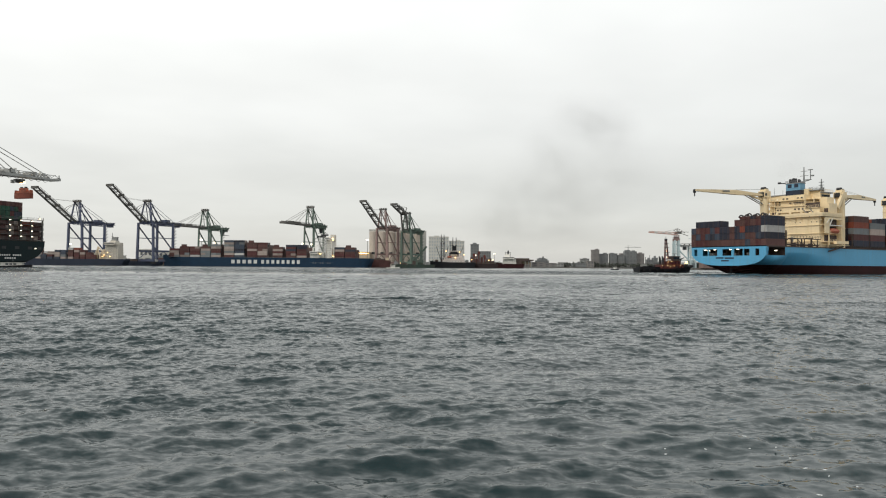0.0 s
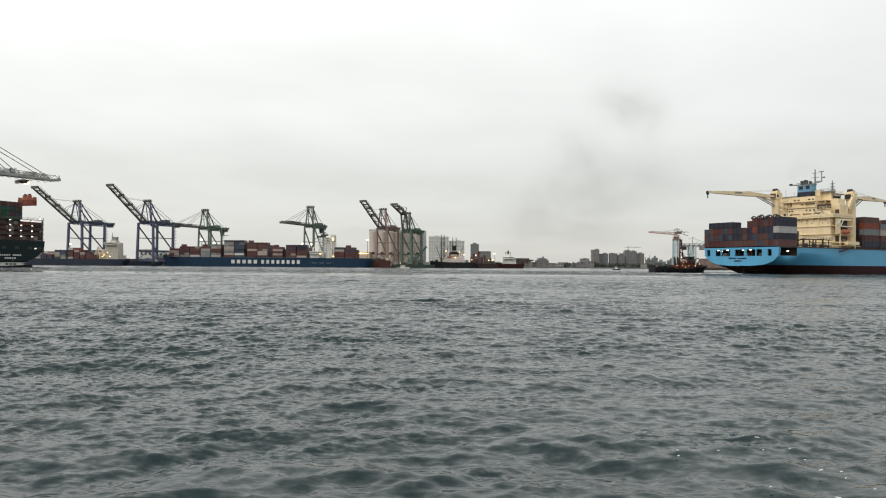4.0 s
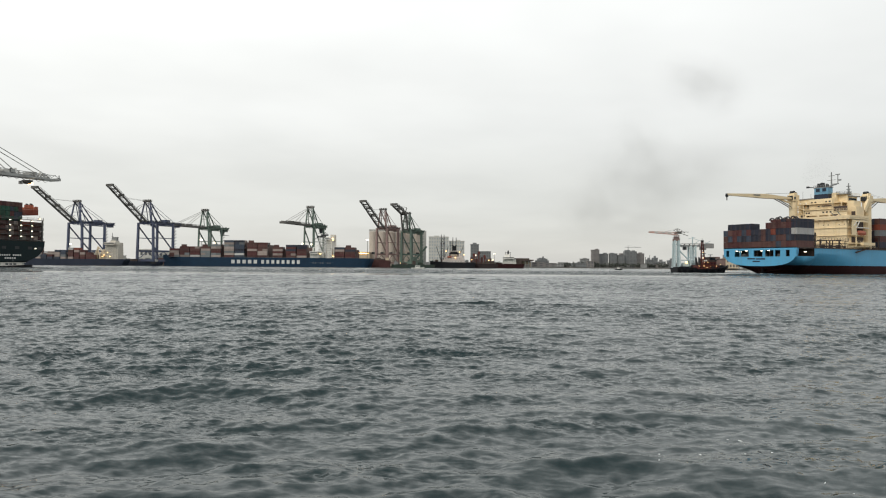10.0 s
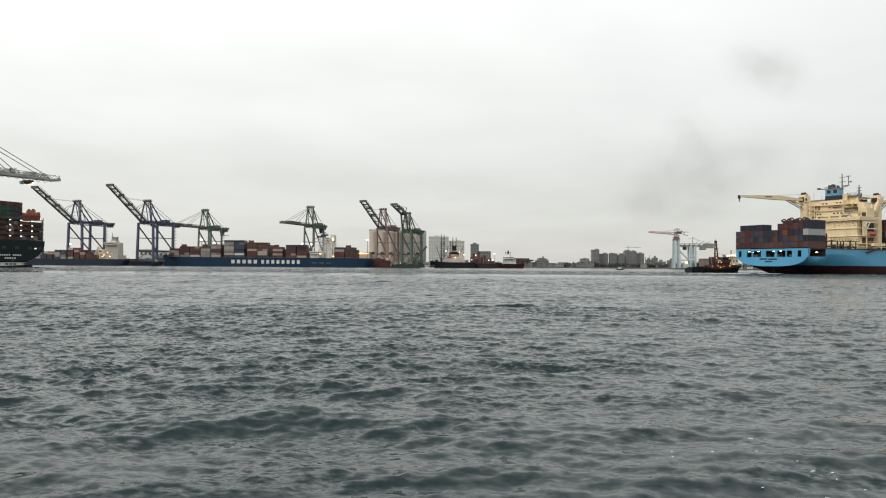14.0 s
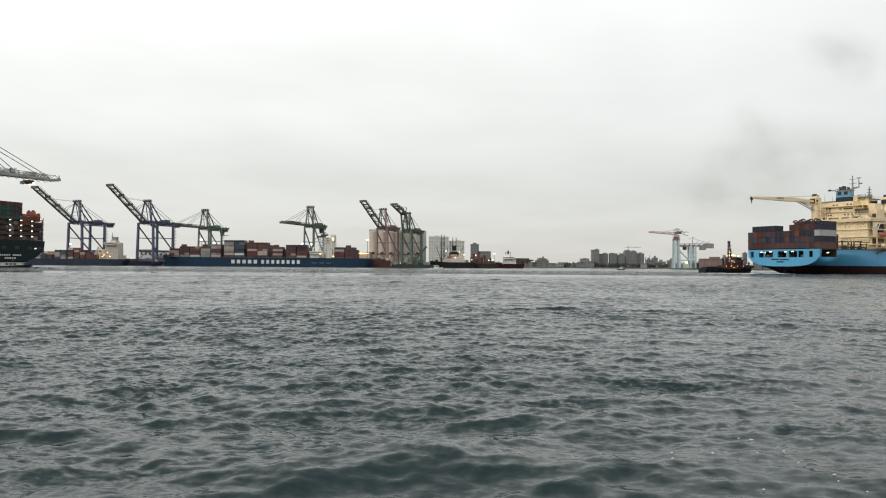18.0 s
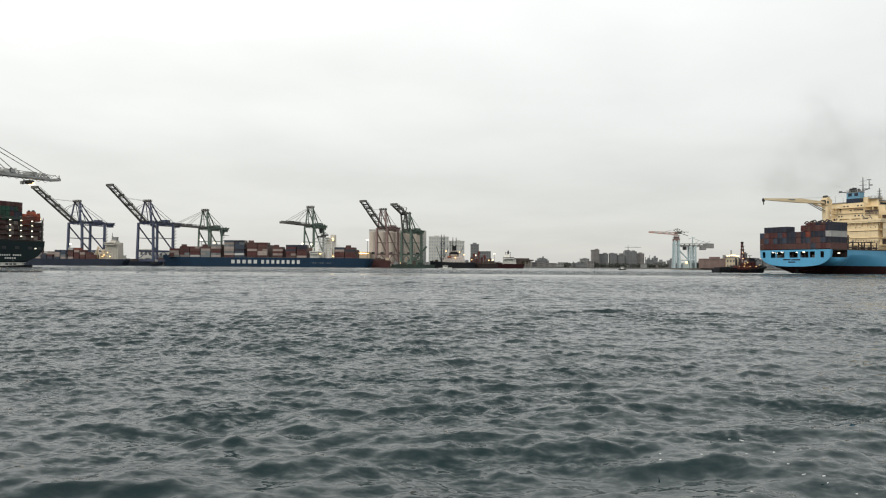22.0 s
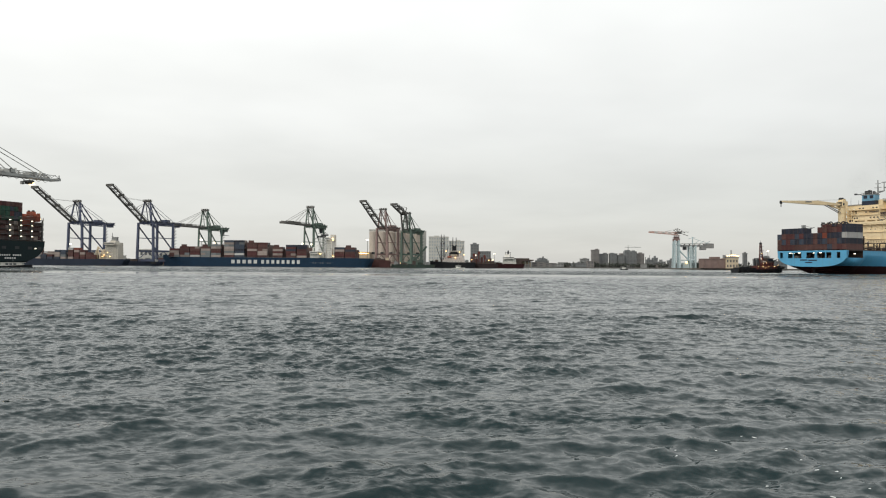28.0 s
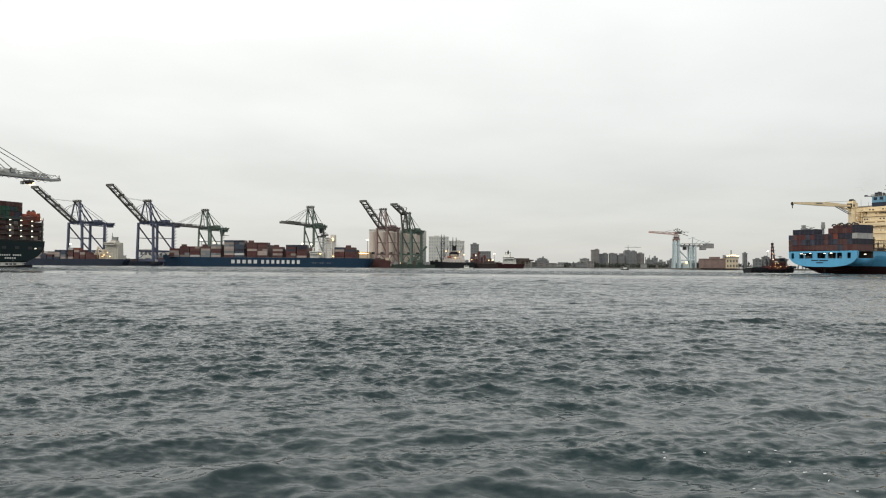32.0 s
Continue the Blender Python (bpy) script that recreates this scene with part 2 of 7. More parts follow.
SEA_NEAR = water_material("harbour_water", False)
SEA_FAR = water_material("open_harbour_water", True)
HULL_BLUE = paint("light_blue_hull_paint", (0.088, 0.335, 0.545), 0.4, vary=0.08, size=8, streak=0.25, stain=(0.12, 0.2, 0.26))
BOOT_RED = paint("antifouling_red", (0.030, 0.0095, 0.0105), 0.75, spec=0.15, vary=0.35, size=5, streak=0.5, stain=(0.015, 0.014, 0.014))
HULL_BLACK = paint("black_hull_paint", (0.008, 0.010, 0.013), 0.6, spec=0.25, vary=0.3, size=5, streak=0.12)
HULL_GREEN = paint("dark_green_hull_paint", (0.0025, 0.0125, 0.0145), 0.6, spec=0.25, vary=0.25, size=6, streak=0.12, stain=(0.012, 0.02, 0.022))
HULL_NAVY = paint("dark_blue_hull_paint", (0.006, 0.028, 0.060), 0.65, spec=0.25, vary=0.25, size=9, streak=0.35, stain=(0.02, 0.03, 0.05))
HULL_SLATE = paint("slate_hull_paint", (0.018, 0.026, 0.045), 0.6, spec=0.25, vary=0.25, size=9, streak=0.2, stain=(0.035, 0.035, 0.04))
CREAM = paint("cream_ship_paint", (0.80, 0.655, 0.42), 0.5, vary=0.07, size=5, streak=0.2, stain=(0.45, 0.3, 0.16))
WHITE = paint("white_ship_paint", (0.78, 0.77, 0.72), 0.5, vary=0.08, size=5, streak=0.25, stain=(0.45, 0.4, 0.33))
DARK = paint("dark_steel", (0.025, 0.027, 0.03), 0.6, vary=0.4, size=2)
GLASS = paint("dark_window_glass", (0.02, 0.03, 0.04), 0.08, vary=0.2, size=2)
STEEL_BROWN = paint("dark_brown_deck_steel", (0.06, 0.045, 0.04), 0.7, vary=0.4, size=3, streak=0.4)
STEEL_GREY = paint("grey_steel", (0.22, 0.23, 0.23), 0.55, vary=0.2, size=3, streak=0.3)
FUNNEL_BLUE = paint("funnel_blue", (0.15, 0.33, 0.47), 0.45, vary=0.08, size=3)
NAVY = paint("navy_funnel_band", (0.012, 0.02, 0.04), 0.5, vary=0.3, size=3)
CRANE_BLUE = paint("violet_blue_crane_paint", (0.068, 0.085, 0.142), 0.5, vary=0.2, size=6, streak=0.3)
CRANE_DARK = paint("grimy_grey_crane_paint", (0.085, 0.086, 0.082), 0.6, vary=0.3, size=4, streak=0.5)
CRANE_GREEN = paint("grey_green_crane_paint", (0.10, 0.15, 0.125), 0.55, vary=0.2, size=6, streak=0.35)
CRANE_PINK = paint("faded_red_crane_paint", (0.26, 0.18, 0.168), 0.6, vary=0.2, size=6, streak=0.4)
CRANE_GREY = paint("light_grey_crane_paint", (0.34, 0.35, 0.34), 0.5, vary=0.2, size=5, streak=0.4)
CRANE_PALE = paint("pale_cyan_crane_paint", (0.45, 0.55, 0.57), 0.5, vary=0.12, size=6, streak=0.3)
CRANE_RED = paint("faded_orange_boom_paint", (0.45, 0.25, 0.2), 0.55, vary=0.2, size=6)
ORANGE = paint("orange_spreader_paint", (0.62, 0.13, 0.05), 0.5, vary=0.15, size=2, streak=0.2)
BOAT_ORANGE = paint("faded_orange_boat_plastic", (0.36, 0.10, 0.055), 0.5, vary=0.15, size=2, streak=0.3)
TUG_RED = paint("red_tug_paint", (0.105, 0.024, 0.02), 0.5, vary=0.2, size=3, streak=0.3)
RUBBER = paint("black_rubber", (0.02, 0.02, 0.021), 0.85, vary=0.3, size=1)
CONCRETE = paint("quay_concrete", (0.27, 0.26, 0.24), 0.85, vary=0.25, size=6, streak=0.4, stain=(0.12, 0.11, 0.1))
SILO = paint("cream_silo_concrete", (0.53, 0.47, 0.41), 0.8, vary=0.12, size=10, streak=0.45, stain=(0.33, 0.28, 0.23))
LAND = paint("harbour_ground", (0.14, 0.135, 0.12), 0.9, vary=0.35, size=40)
LEAVES = paint("far_foliage", (0.055, 0.062, 0.052), 0.8, vary=0.4, size=12)
BRICK = paint("red_brick_wall", (0.21, 0.15, 0.135), 0.85, vary=0.2, size=6, streak=0.3)
PLASTER = paint("pale_plaster", (0.5, 0.5, 0.47), 0.8, vary=0.12, size=10, streak=0.3, stain=(0.3, 0.29, 0.27))
# towers, far render and FAR_GLASS: base colours greyed to stand in for haze
TOWER_GREY = paint("haze_grey_tower_render", (0.175, 0.188, 0.193), 0.8, vary=0.2, size=14, streak=0.3)
TOWER_BROWN = paint("haze_brown_tower_render", (0.21, 0.2, 0.193), 0.8, vary=0.2, size=14, streak=0.3)
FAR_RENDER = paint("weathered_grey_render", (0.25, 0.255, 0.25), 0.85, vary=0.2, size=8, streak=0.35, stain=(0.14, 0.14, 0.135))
PALE_GLASS = paint("pale_curtain_glass", (0.34, 0.39, 0.41), 0.15, vary=0.2, size=6)
FAR_GLASS = paint("haze_dulled_windows", (0.10, 0.105, 0.11), 0.3, vary=0.3, size=8)
FOAM = paint("sea_foam", (0.75, 0.78, 0.77), 0.6, vary=0.1, size=0.5)
LAMP_WARM = glow("warm_lamp", (1.0, 0.62, 0.25), 5.0)
LAMP_WHITE = glow("white_lamp", (1.0, 0.88, 0.66), 4.0)
BOX_COLOURS = [paint("container_" + nm, c, 0.55, vary=0.15, size=3, streak=0.35, by_object=0.25) for nm, c in (
    ("maroon", (0.072, 0.021, 0.022)), ("brown", (0.082, 0.037, 0.034)), ("slate_blue", (0.030, 0.045, 0.07)), ("navy", (0.014, 0.02, 0.038)),
    ("grey", (0.15, 0.17, 0.18)), ("orange", (0.20, 0.045, 0.025)), ("white", (0.46, 0.46, 0.45)), ("green", (0.012, 0.07, 0.045)), ("tan", (0.31, 0.26, 0.235)))]
MAROON, BROWN, SLATE, DNAVY, GREY, ORANGEBOX, WHITEBOX, GREENBOX, TAN = range(9)


# ---- building helpers ----
class Build:
    """A mesh gathered face by face."""

    def __init__(self):
        self.v, self.f = [], []

    def poly(self, pts, faces):
        k = len(self.v)
        self.v += [tuple(p) for p in pts]
        self.f += [tuple(k + i for i in fc) for fc in faces]
        return self

    def box(self, x0, x1, y0, y1, z0, z1, m=None):
        pts = [Vector((x, y, z)) for z in (z0, z1) for x, y in ((x0, y0), (x1, y0), (x1, y1), (x0, y1))]
        if m is not None:
            pts = [m @ p for p in pts]
        return self.poly(pts, [(3, 2, 1, 0), (4, 5, 6, 7), (0, 1, 5, 4), (1, 2, 6, 5), (2, 3, 7, 6), (3, 0, 4, 7)])

    def beam(self, p, q, w, h=None, w2=None, h2=None):
        """A straight box member from p to q, optionally tapering."""
        p, q = Vector(p), Vector(q)
        h = w if h is None else h
        w2, h2 = (w if w2 is None else w2), (h if h2 is None else h2)
        d = (q - p).normalized()
        up = Vector((0, 0, 1)) if abs(d.z) < 0.95 else Vector((1, 0, 0))
        s = d.cross(up).normalized()
        u = s.cross(d)
        pts = [c + s * a * ww / 2 + u * b * hh / 2 for c, ww, hh in ((p, w, h), (q, w2, h2)) for a, b in ((-1, -1), (1, -1), (1, 1), (-1, 1))]
        return self.poly(pts, [(3, 2, 1, 0), (4, 5, 6, 7), (0, 1, 5, 4), (1, 2, 6, 5), (2, 3, 7, 6), (3, 0, 4, 7)])

    def tube(self, p, q, r, r2=None, seg=10):
        p, q = Vector(p), Vector(q)
        r2 = r if r2 is None else r2
        d = (q - p).normalized()
        up = Vector((0, 0, 1)) if abs(d.z) < 0.95 else Vector((1, 0, 0))
        s = d.cross(up).normalized()
        u = s.cross(d)
        pts = [c + (s * math.cos(a) + u * math.sin(a)) * rr for c, rr in ((p, r), (q, r2)) for a in (2 * math.pi * i / seg for i in range(seg))]
        faces = [(i, (i + 1) % seg, seg + (i + 1) % seg, seg + i) for i in range(seg)]
        return self.poly(pts, faces + [tuple(reversed(range(seg))), tuple(range(seg, 2 * seg))])

    def prism(self, outline, z0, z1):
        """A slab with the outline (x, y), anticlockwise."""
        k = len(outline)
        pts = [(x, y, z0) for x, y in outline] + [(x, y, z1) for x, y in outline]
        return self.poly(pts, [tuple(reversed(range(k))), tuple(range(k, 2 * k))] + [(i, (i + 1) % k, k + (i + 1) % k, k + i) for i in range(k)])

    def mesh(self, name, material):
        me = bpy.data.meshes.new(name)
        me.from_pydata(self.v, [], self.f)
        me.materials.append(material)
        me.update()
        return me


def part(name, b, material, parent, label=""):
    """Links a Build as one mesh object under a thing or a part."""
    ob = new(name, b.mesh(name, material) if isinstance(b, Build) else b)
    ob.parent = parent
    return tagged(ob, label) if label else ob


def thing(name, label, category, m, group="", kind=""):
    ob = new(name)
    ob.empty_display_size = 1.0
    ob.matrix_world = m
    return tagged(ob, label, category, group, kind)


def heading(x, y, z, dx, dy):
    """A pose whose +X points along (dx, dy)."""
    return pose(x, y, z, 0, 0, math.degrees(math.atan2(dy, dx)))


def container_mesh(length, colour, height=2.6):
    """A freight container lying along X from 0 to length: corner posts, rails and folded walls, door bars on the aft end."""
    b = Build()
    w = 2.44
    b.box(0.05, length - 0.05, -w / 2 + 0.06, w / 2 - 0.06, 0.03, height - 0.05)
    for x in (0.0, length - 0.16):
        for y in (-w / 2, w / 2 - 0.16):
            b.box(x, x + 0.16, y, y + 0.16, 0, height)
    for z in (0.0, height - 0.14):
        for y in (-w / 2, w / 2 - 0.12):
            b.box(0.16, length - 0.16, y, y + 0.12, z, z + 0.14)
    k = int(length / 1.1)
    for i in range(k):
        x = 0.3 + i * (length - 0.6) / k
        for y in (-w / 2 + 0.01, w / 2 - 0.06):
            b.box(x, x + 0.45, y, y + 0.05, 0.14, height - 0.14)
    for y in (-0.8, -0.35, 0.35, 0.8):
        b.box(-0.03, 0.05, y - 0.04, y + 0.04, 0.1, height - 0.1)
    return b.mesh("container", BOX_COLOURS[colour])


BOX_MESH = {}


def container(parent, x, y, z, colour, length=12.19, height=2.6):
    key = (length, colour, height)
    if key not in BOX_MESH:
        BOX_MESH[key] = container_mesh(*key)
    ob = new("container", BOX_MESH[key])
    ob.parent = parent
    ob.location = (x, y, z)
    return ob


def rail(b, pts, z, h=1.1, t=0.07, step=2.0):
    """A guard rail along the points (x, y)."""
    for (x0, y0), (x1, y1) in zip(pts, pts[1:]):
        k = max(1, round(math.hypot(x1 - x0, y1 - y0) / step))
        for i in range(k + 1):
            x, y = x0 + (x1 - x0) * i / k, y0 + (y1 - y0) * i / k
            b.box(x - t / 2, x + t / 2, y - t / 2, y + t / 2, z, z + h)
        for zz in (z + h * 0.5, z + h):
            b.beam((x0, y0, zz), (x1, y1, zz), t)
    return b


# ---- water and land ----
def ocean_tile(step, seed, peak, low, way, spread, n=1024):
    """One square of wind sea, n x n points: height and the two sideways shifts that sharpen its crests; heights have spread one."""
    rng = np.random.RandomState(seed)
    k1 = np.fft.fftfreq(n, step) * 2 * math.pi
    kx, ky = np.meshgrid(k1, k1)
    k = np.hypot(kx, ky)
    k[0, 0] = 1.0
    kp, kc = 2 * math.pi / peak, 2 * math.pi / low
    turn = np.arctan2(ky, kx) - radians(way)
    # long waves keep to the wind's way, short ones scatter
    fan = np.abs(np.cos(turn / 2)) ** (2 * spread / (1 + 0.35 * np.maximum(0, k / kp - 1)))
    size = np.exp(-0.8 * (kp / k) ** 3) * k ** -1.85 * fan * np.exp(-(k / kc) ** 4)
    size[0, 0] = 0.0
    h = size * (rng.randn(n, n) + 1j * rng.randn(n, n))
    z = np.fft.ifft2(h).real
    dx, dy = np.fft.ifft2(-1j * kx / k * h).real, np.fft.ifft2(-1j * ky / k * h).real
    return z / z.std(), dx / z.std(), dy / z.std()


def water_sheet(name, label, material, blocks, edge):
    """A patch of wind sea in one mesh: blocks of grid (x0, x1, y0, y1, step, seed, longest and shortest wave, height)."""
    vs, fs, k = [], [], 0
    for x0, x1, y0, y1, step, seed, peak, low, high in blocks:
        nx, ny = min(1024, int((x1 - x0) / step) + 1), min(1024, int((y1 - y0) / step) + 1)
        gx, gy = np.meshgrid(x0 + np.arange(nx) * step, y0 + np.arange(ny) * step)
        tz, tx, ty = (f[:ny, :nx] for f in ocean_tile(step, seed, peak, low, -82, 7.0))
        # gusts: groups of higher and lower waves
        gust = 0.95 + 0.3 * np.sin(gx * 0.19 + 1.7 * np.sin(gy * 0.13)) * np.sin(gy * 0.23 + 0.7 + 1.4 * np.sin(gx * 0.11)) + 0.12 * np.sin(gx * 0.05 + gy * 0.07)
        amp = high * gust * (1 + 0.25 * np.clip((gy - 24.0) / 60.0, 0, 1))
        # a calm lane along the fairway, rougher water beyond it
        amp = amp * (1 - 0.88 * np.exp(-((gy - 192 - 4 * np.sin(gx * 0.03)) / 25.0) ** 2) + 0.5 * np.exp(-((gy - 255) / 28.0) ** 2))
        amp = amp * np.clip((edge - gy) / 20.0, 0, 1)
        vs.append(np.stack([gx - 0.85 * amp * tx, gy - 0.85 * amp * ty, amp * tz - 0.22 * np.clip(1 - (gy - y0) / 1.3, 0, 1)], -1).reshape(-1, 3))
        i = (np.arange(ny - 1)[:, None] * nx + np.arange(nx - 1)[None, :]).reshape(-1) + k
        fs.append(np.stack([i, i + 1, i + nx + 1, i + nx], -1))
        k += nx * ny
    v, f = np.concatenate(vs).astype(np.float32), np.concatenate(fs).astype(np.int32)
    me = bpy.data.meshes.new(name)
    me.vertices.add(len(v))
    me.vertices.foreach_set("co", v.ravel())
    me.loops.add(f.size)
    me.loops.foreach_set("vertex_index", f.ravel())
    me.polygons.add(len(f))
    me.polygons.foreach_set("loop_start", np.arange(0, f.size, 4, dtype=np.int32))
    me.update(calc_edges=True)
    me.shade_smooth()
    me.materials.append(material)
    return tagged(new(name, me), label, "water", kind="structure")


def far_water():
    """One sheet to the horizon; it dips under the wave patch before the camera."""
    radii = [0, 60, 120, 200, 280, 330, 350, 370, 390, 410, 450, 600, 900, 1400, 2400, 4950]
    seg = 96
    pts = [(0, 0, -0.36)]
    for r in radii[1:]:
        z = -0.36 if r < 100 else -0.8 * (1 - min(1, max(0, (r - 335) / 60))) - 0.02
        pts += [(r * math.cos(2 * math.pi * i / seg), r * math.sin(2 * math.pi * i / seg), z) for i in range(seg)]
    faces = [(0, 1 + i, 1 + (i + 1) % seg) for i in range(seg)]
    for j in range(len(radii) - 2):
        a, b = 1 + j * seg, 1 + (j + 1) * seg
        faces += [(a + i, b + i, b + (i + 1) % seg, a + (i + 1) % seg) for i in range(seg)]
    me = Build().poly(pts, faces).mesh("water_open", SEA_FAR)
    me.shade_smooth()
    return tagged(new("water_open", me), "grey-green harbour water stretching to the horizon", "water", kind="structure")


far_water()
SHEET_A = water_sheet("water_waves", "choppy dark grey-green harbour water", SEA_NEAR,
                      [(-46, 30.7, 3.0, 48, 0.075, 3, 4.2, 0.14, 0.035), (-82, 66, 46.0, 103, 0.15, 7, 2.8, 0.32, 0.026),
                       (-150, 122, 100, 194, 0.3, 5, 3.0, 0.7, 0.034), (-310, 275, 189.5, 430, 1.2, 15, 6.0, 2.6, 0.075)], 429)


SHORE = Build().prism([(-2500, 940), (-25, 926), (-22, 1040), (128, 1135), (190, 2050), (640, 2120), (400, 1190), (505, 1165), (1500, 1500), (2600, 1700), (2600, 3600), (-2500, 3600)], -3, 2.6)
tagged(new("ground", SHORE.mesh("ground", LAND)), "flat harbour land behind the quays", "ground", kind="structure")
QUAY_LEFT = Build().prism([(-239.5, 366.5), (-252.8, 371.7), (-438.8, 443.7), (-455.6, 400.2), (-255, 322.5)], -3, 3.0)
tagged(new("quay_near", QUAY_LEFT.mesh("quay_near", CONCRETE)), "concrete container quay", "quay", kind="structure")


# ---- the outbound blue container ship ----
BEAM, DECK = 18.7, 11.3


def hull_half(a, z, deck=DECK, half=BEAM):
    """Half breadth of the stern body at a metres before the transom."""
    keel = np.interp(a, [0, 4, 8, 14, 24, 40, 200, 250], [3.4, 2.5, 0.6, -3.5, -8, -11.5, -11.5, -9])
    stern = max(0.0, 1 - max(0.0, (deck - z) / (deck - 3.4)) ** 3) ** (1 / 3)
    q = np.interp(a, [0, 8, 14, 24, 40, 60, 90], [3.0, 2.2, 1.45, 1.4, 2.1, 4.0, 7.0])
    e = np.interp(a, [0, 8, 14, 30, 50, 70], [0.33, 0.45, 0.6, 0.6, 0.45, 0.33])
    knee = np.interp(a, [5, 14, 40, 70], [7.2, 9.3, 8.8, 7.2])
    run = max(0.0, 1 - max(0.0, (knee - z) / (knee - keel)) ** q) ** e
    u = np.interp(a, [0, 5], [0, 1])
    return half * (stern * (1 - u) + run * u) * np.interp(a, [0, 195, 225, 242, 250], [1, 1, 0.78, 0.36, 0.03])


def hull_strip(stations, levels, sides=(-1, 1)):
    b = Build()
    for s in sides:
        for a0, a1 in zip(stations, stations[1:]):
            for z0, z1 in zip(levels, levels[1:]):
                p = [(a0, s * hull_half(a0, z0), z0), (a1, s * hull_half(a1, z0), z0), (a1, s * hull_half(a1, z1), z1), (a0, s * hull_half(a0, z1), z1)]
                b.poly(p, [(0, 1, 2, 3)])
    return b


def ship_crane(parent, x, y, base, top, tip):
    """A pedestal deck crane with its jib: column, slewing house, tapered box jib, luffing stay and hook block."""
    col = Build().tube((x, y, base), (x, y, top - 3.4), 1.9, 1.9, 14)
    for i in range(3):
        z = base + (top - base) * (0.35 + 0.2 * i)
        col.tube((x, y, z), (x, y, z + 0.25), 2.1, 2.1, 14)
    part("crane_column", col, CREAM, parent)
    head = part("crane_house", Build().box(x - 2.0, x + 2.0, y - 1.9, y + 1.9, top - 3.4, top - 0.4).box(x - 1.2, x + 1.2, y - 1.4, y + 1.4, top - 0.4, top + 0.7), CREAM, parent)
    part("crane_window", Build().box(x - 2.06, x - 0.8, y - 1.96, y - 1.88, top - 2.6, top - 1.4), GLASS, head)
    part("crane_sheave", Build().tube((x - 0.6, y - 1.0, top + 0.9), (x - 0.6, y + 1.0, top + 0.9), 0.75, 0.75, 10).box(x - 1.0, x + 0.9, y - 1.2, y + 1.2, top + 0.66, top + 1.0).box(x - 2.6, x - 2.0, y - 1.2, y + 1.2, top - 2.9, top - 0.9), DARK, head)
    t = Vector(tip)
    d = Vector((t.x - x, t.y - y, 0)).normalized()
    s = Vector((-d.y, d.x, 0))
    root = Vector((x, y, top - 2.2)) + d * 2.0
    mid = root + (t - root) * 0.42 + Vector((0, 0, 0.35))
    jib = Build().beam(root, mid, 2.2, 0.9, 2.0, 2.1).beam(mid, t, 2.0, 2.1, 1.2, 0.8)
    jib.beam(root - Vector((0, 0, 2.2)), root + (t - root) * 0.2 + Vector((0, 0, -0.4)), 0.7)
    part("crane_jib", jib, CREAM, parent)
    st = Build()
    for k in (-0.7, 0.7):
        st.beam(Vector((x, y, top + 0.6)) + s * k, mid + s * k + Vector((0, 0, 1.2)), 0.07)
        st.beam(root + s * k - Vector((0, 0, 4.2)), root + (t - root) * 0.24 + s * k - Vector((0, 0, 0.6)), 0.32)
    part("crane_stay", st, STEEL_GREY, parent)
    hook = Build().box(t.x - 0.45, t.x + 0.45, t.y - 0.4, t.y + 0.4, t.z - 1.2, t.z + 0.4).box(t.x - 0.16, t.x + 0.16, t.y - 0.16, t.y + 0.16, t.z - 2.7, t.z - 1.2).box(t.x - 0.9, t.x - 0.45, t.y - 0.2, t.y + 0.2, t.z - 0.8, t.z - 0.2)
    part("crane_hook", hook, DARK, parent)
    strip = Build().beam(root + (t - root) * 0.52 + s * 1.06 + Vector((0, 0, 0.62)), root + (t - root) * 0.62 + s * 1.0 + Vector((0, 0, 0.5)), 0.08, 0.55)
    strip.beam(root + (t - root) * 0.52 - s * 1.06 + Vector((0, 0, 0.62)), root + (t - root) * 0.62 - s * 1.0 + Vector((0, 0, 0.5)), 0.08, 0.55)
    part("crane_lettering", strip, STEEL_GREY, parent, "worn grey bar of unreadable lettering")


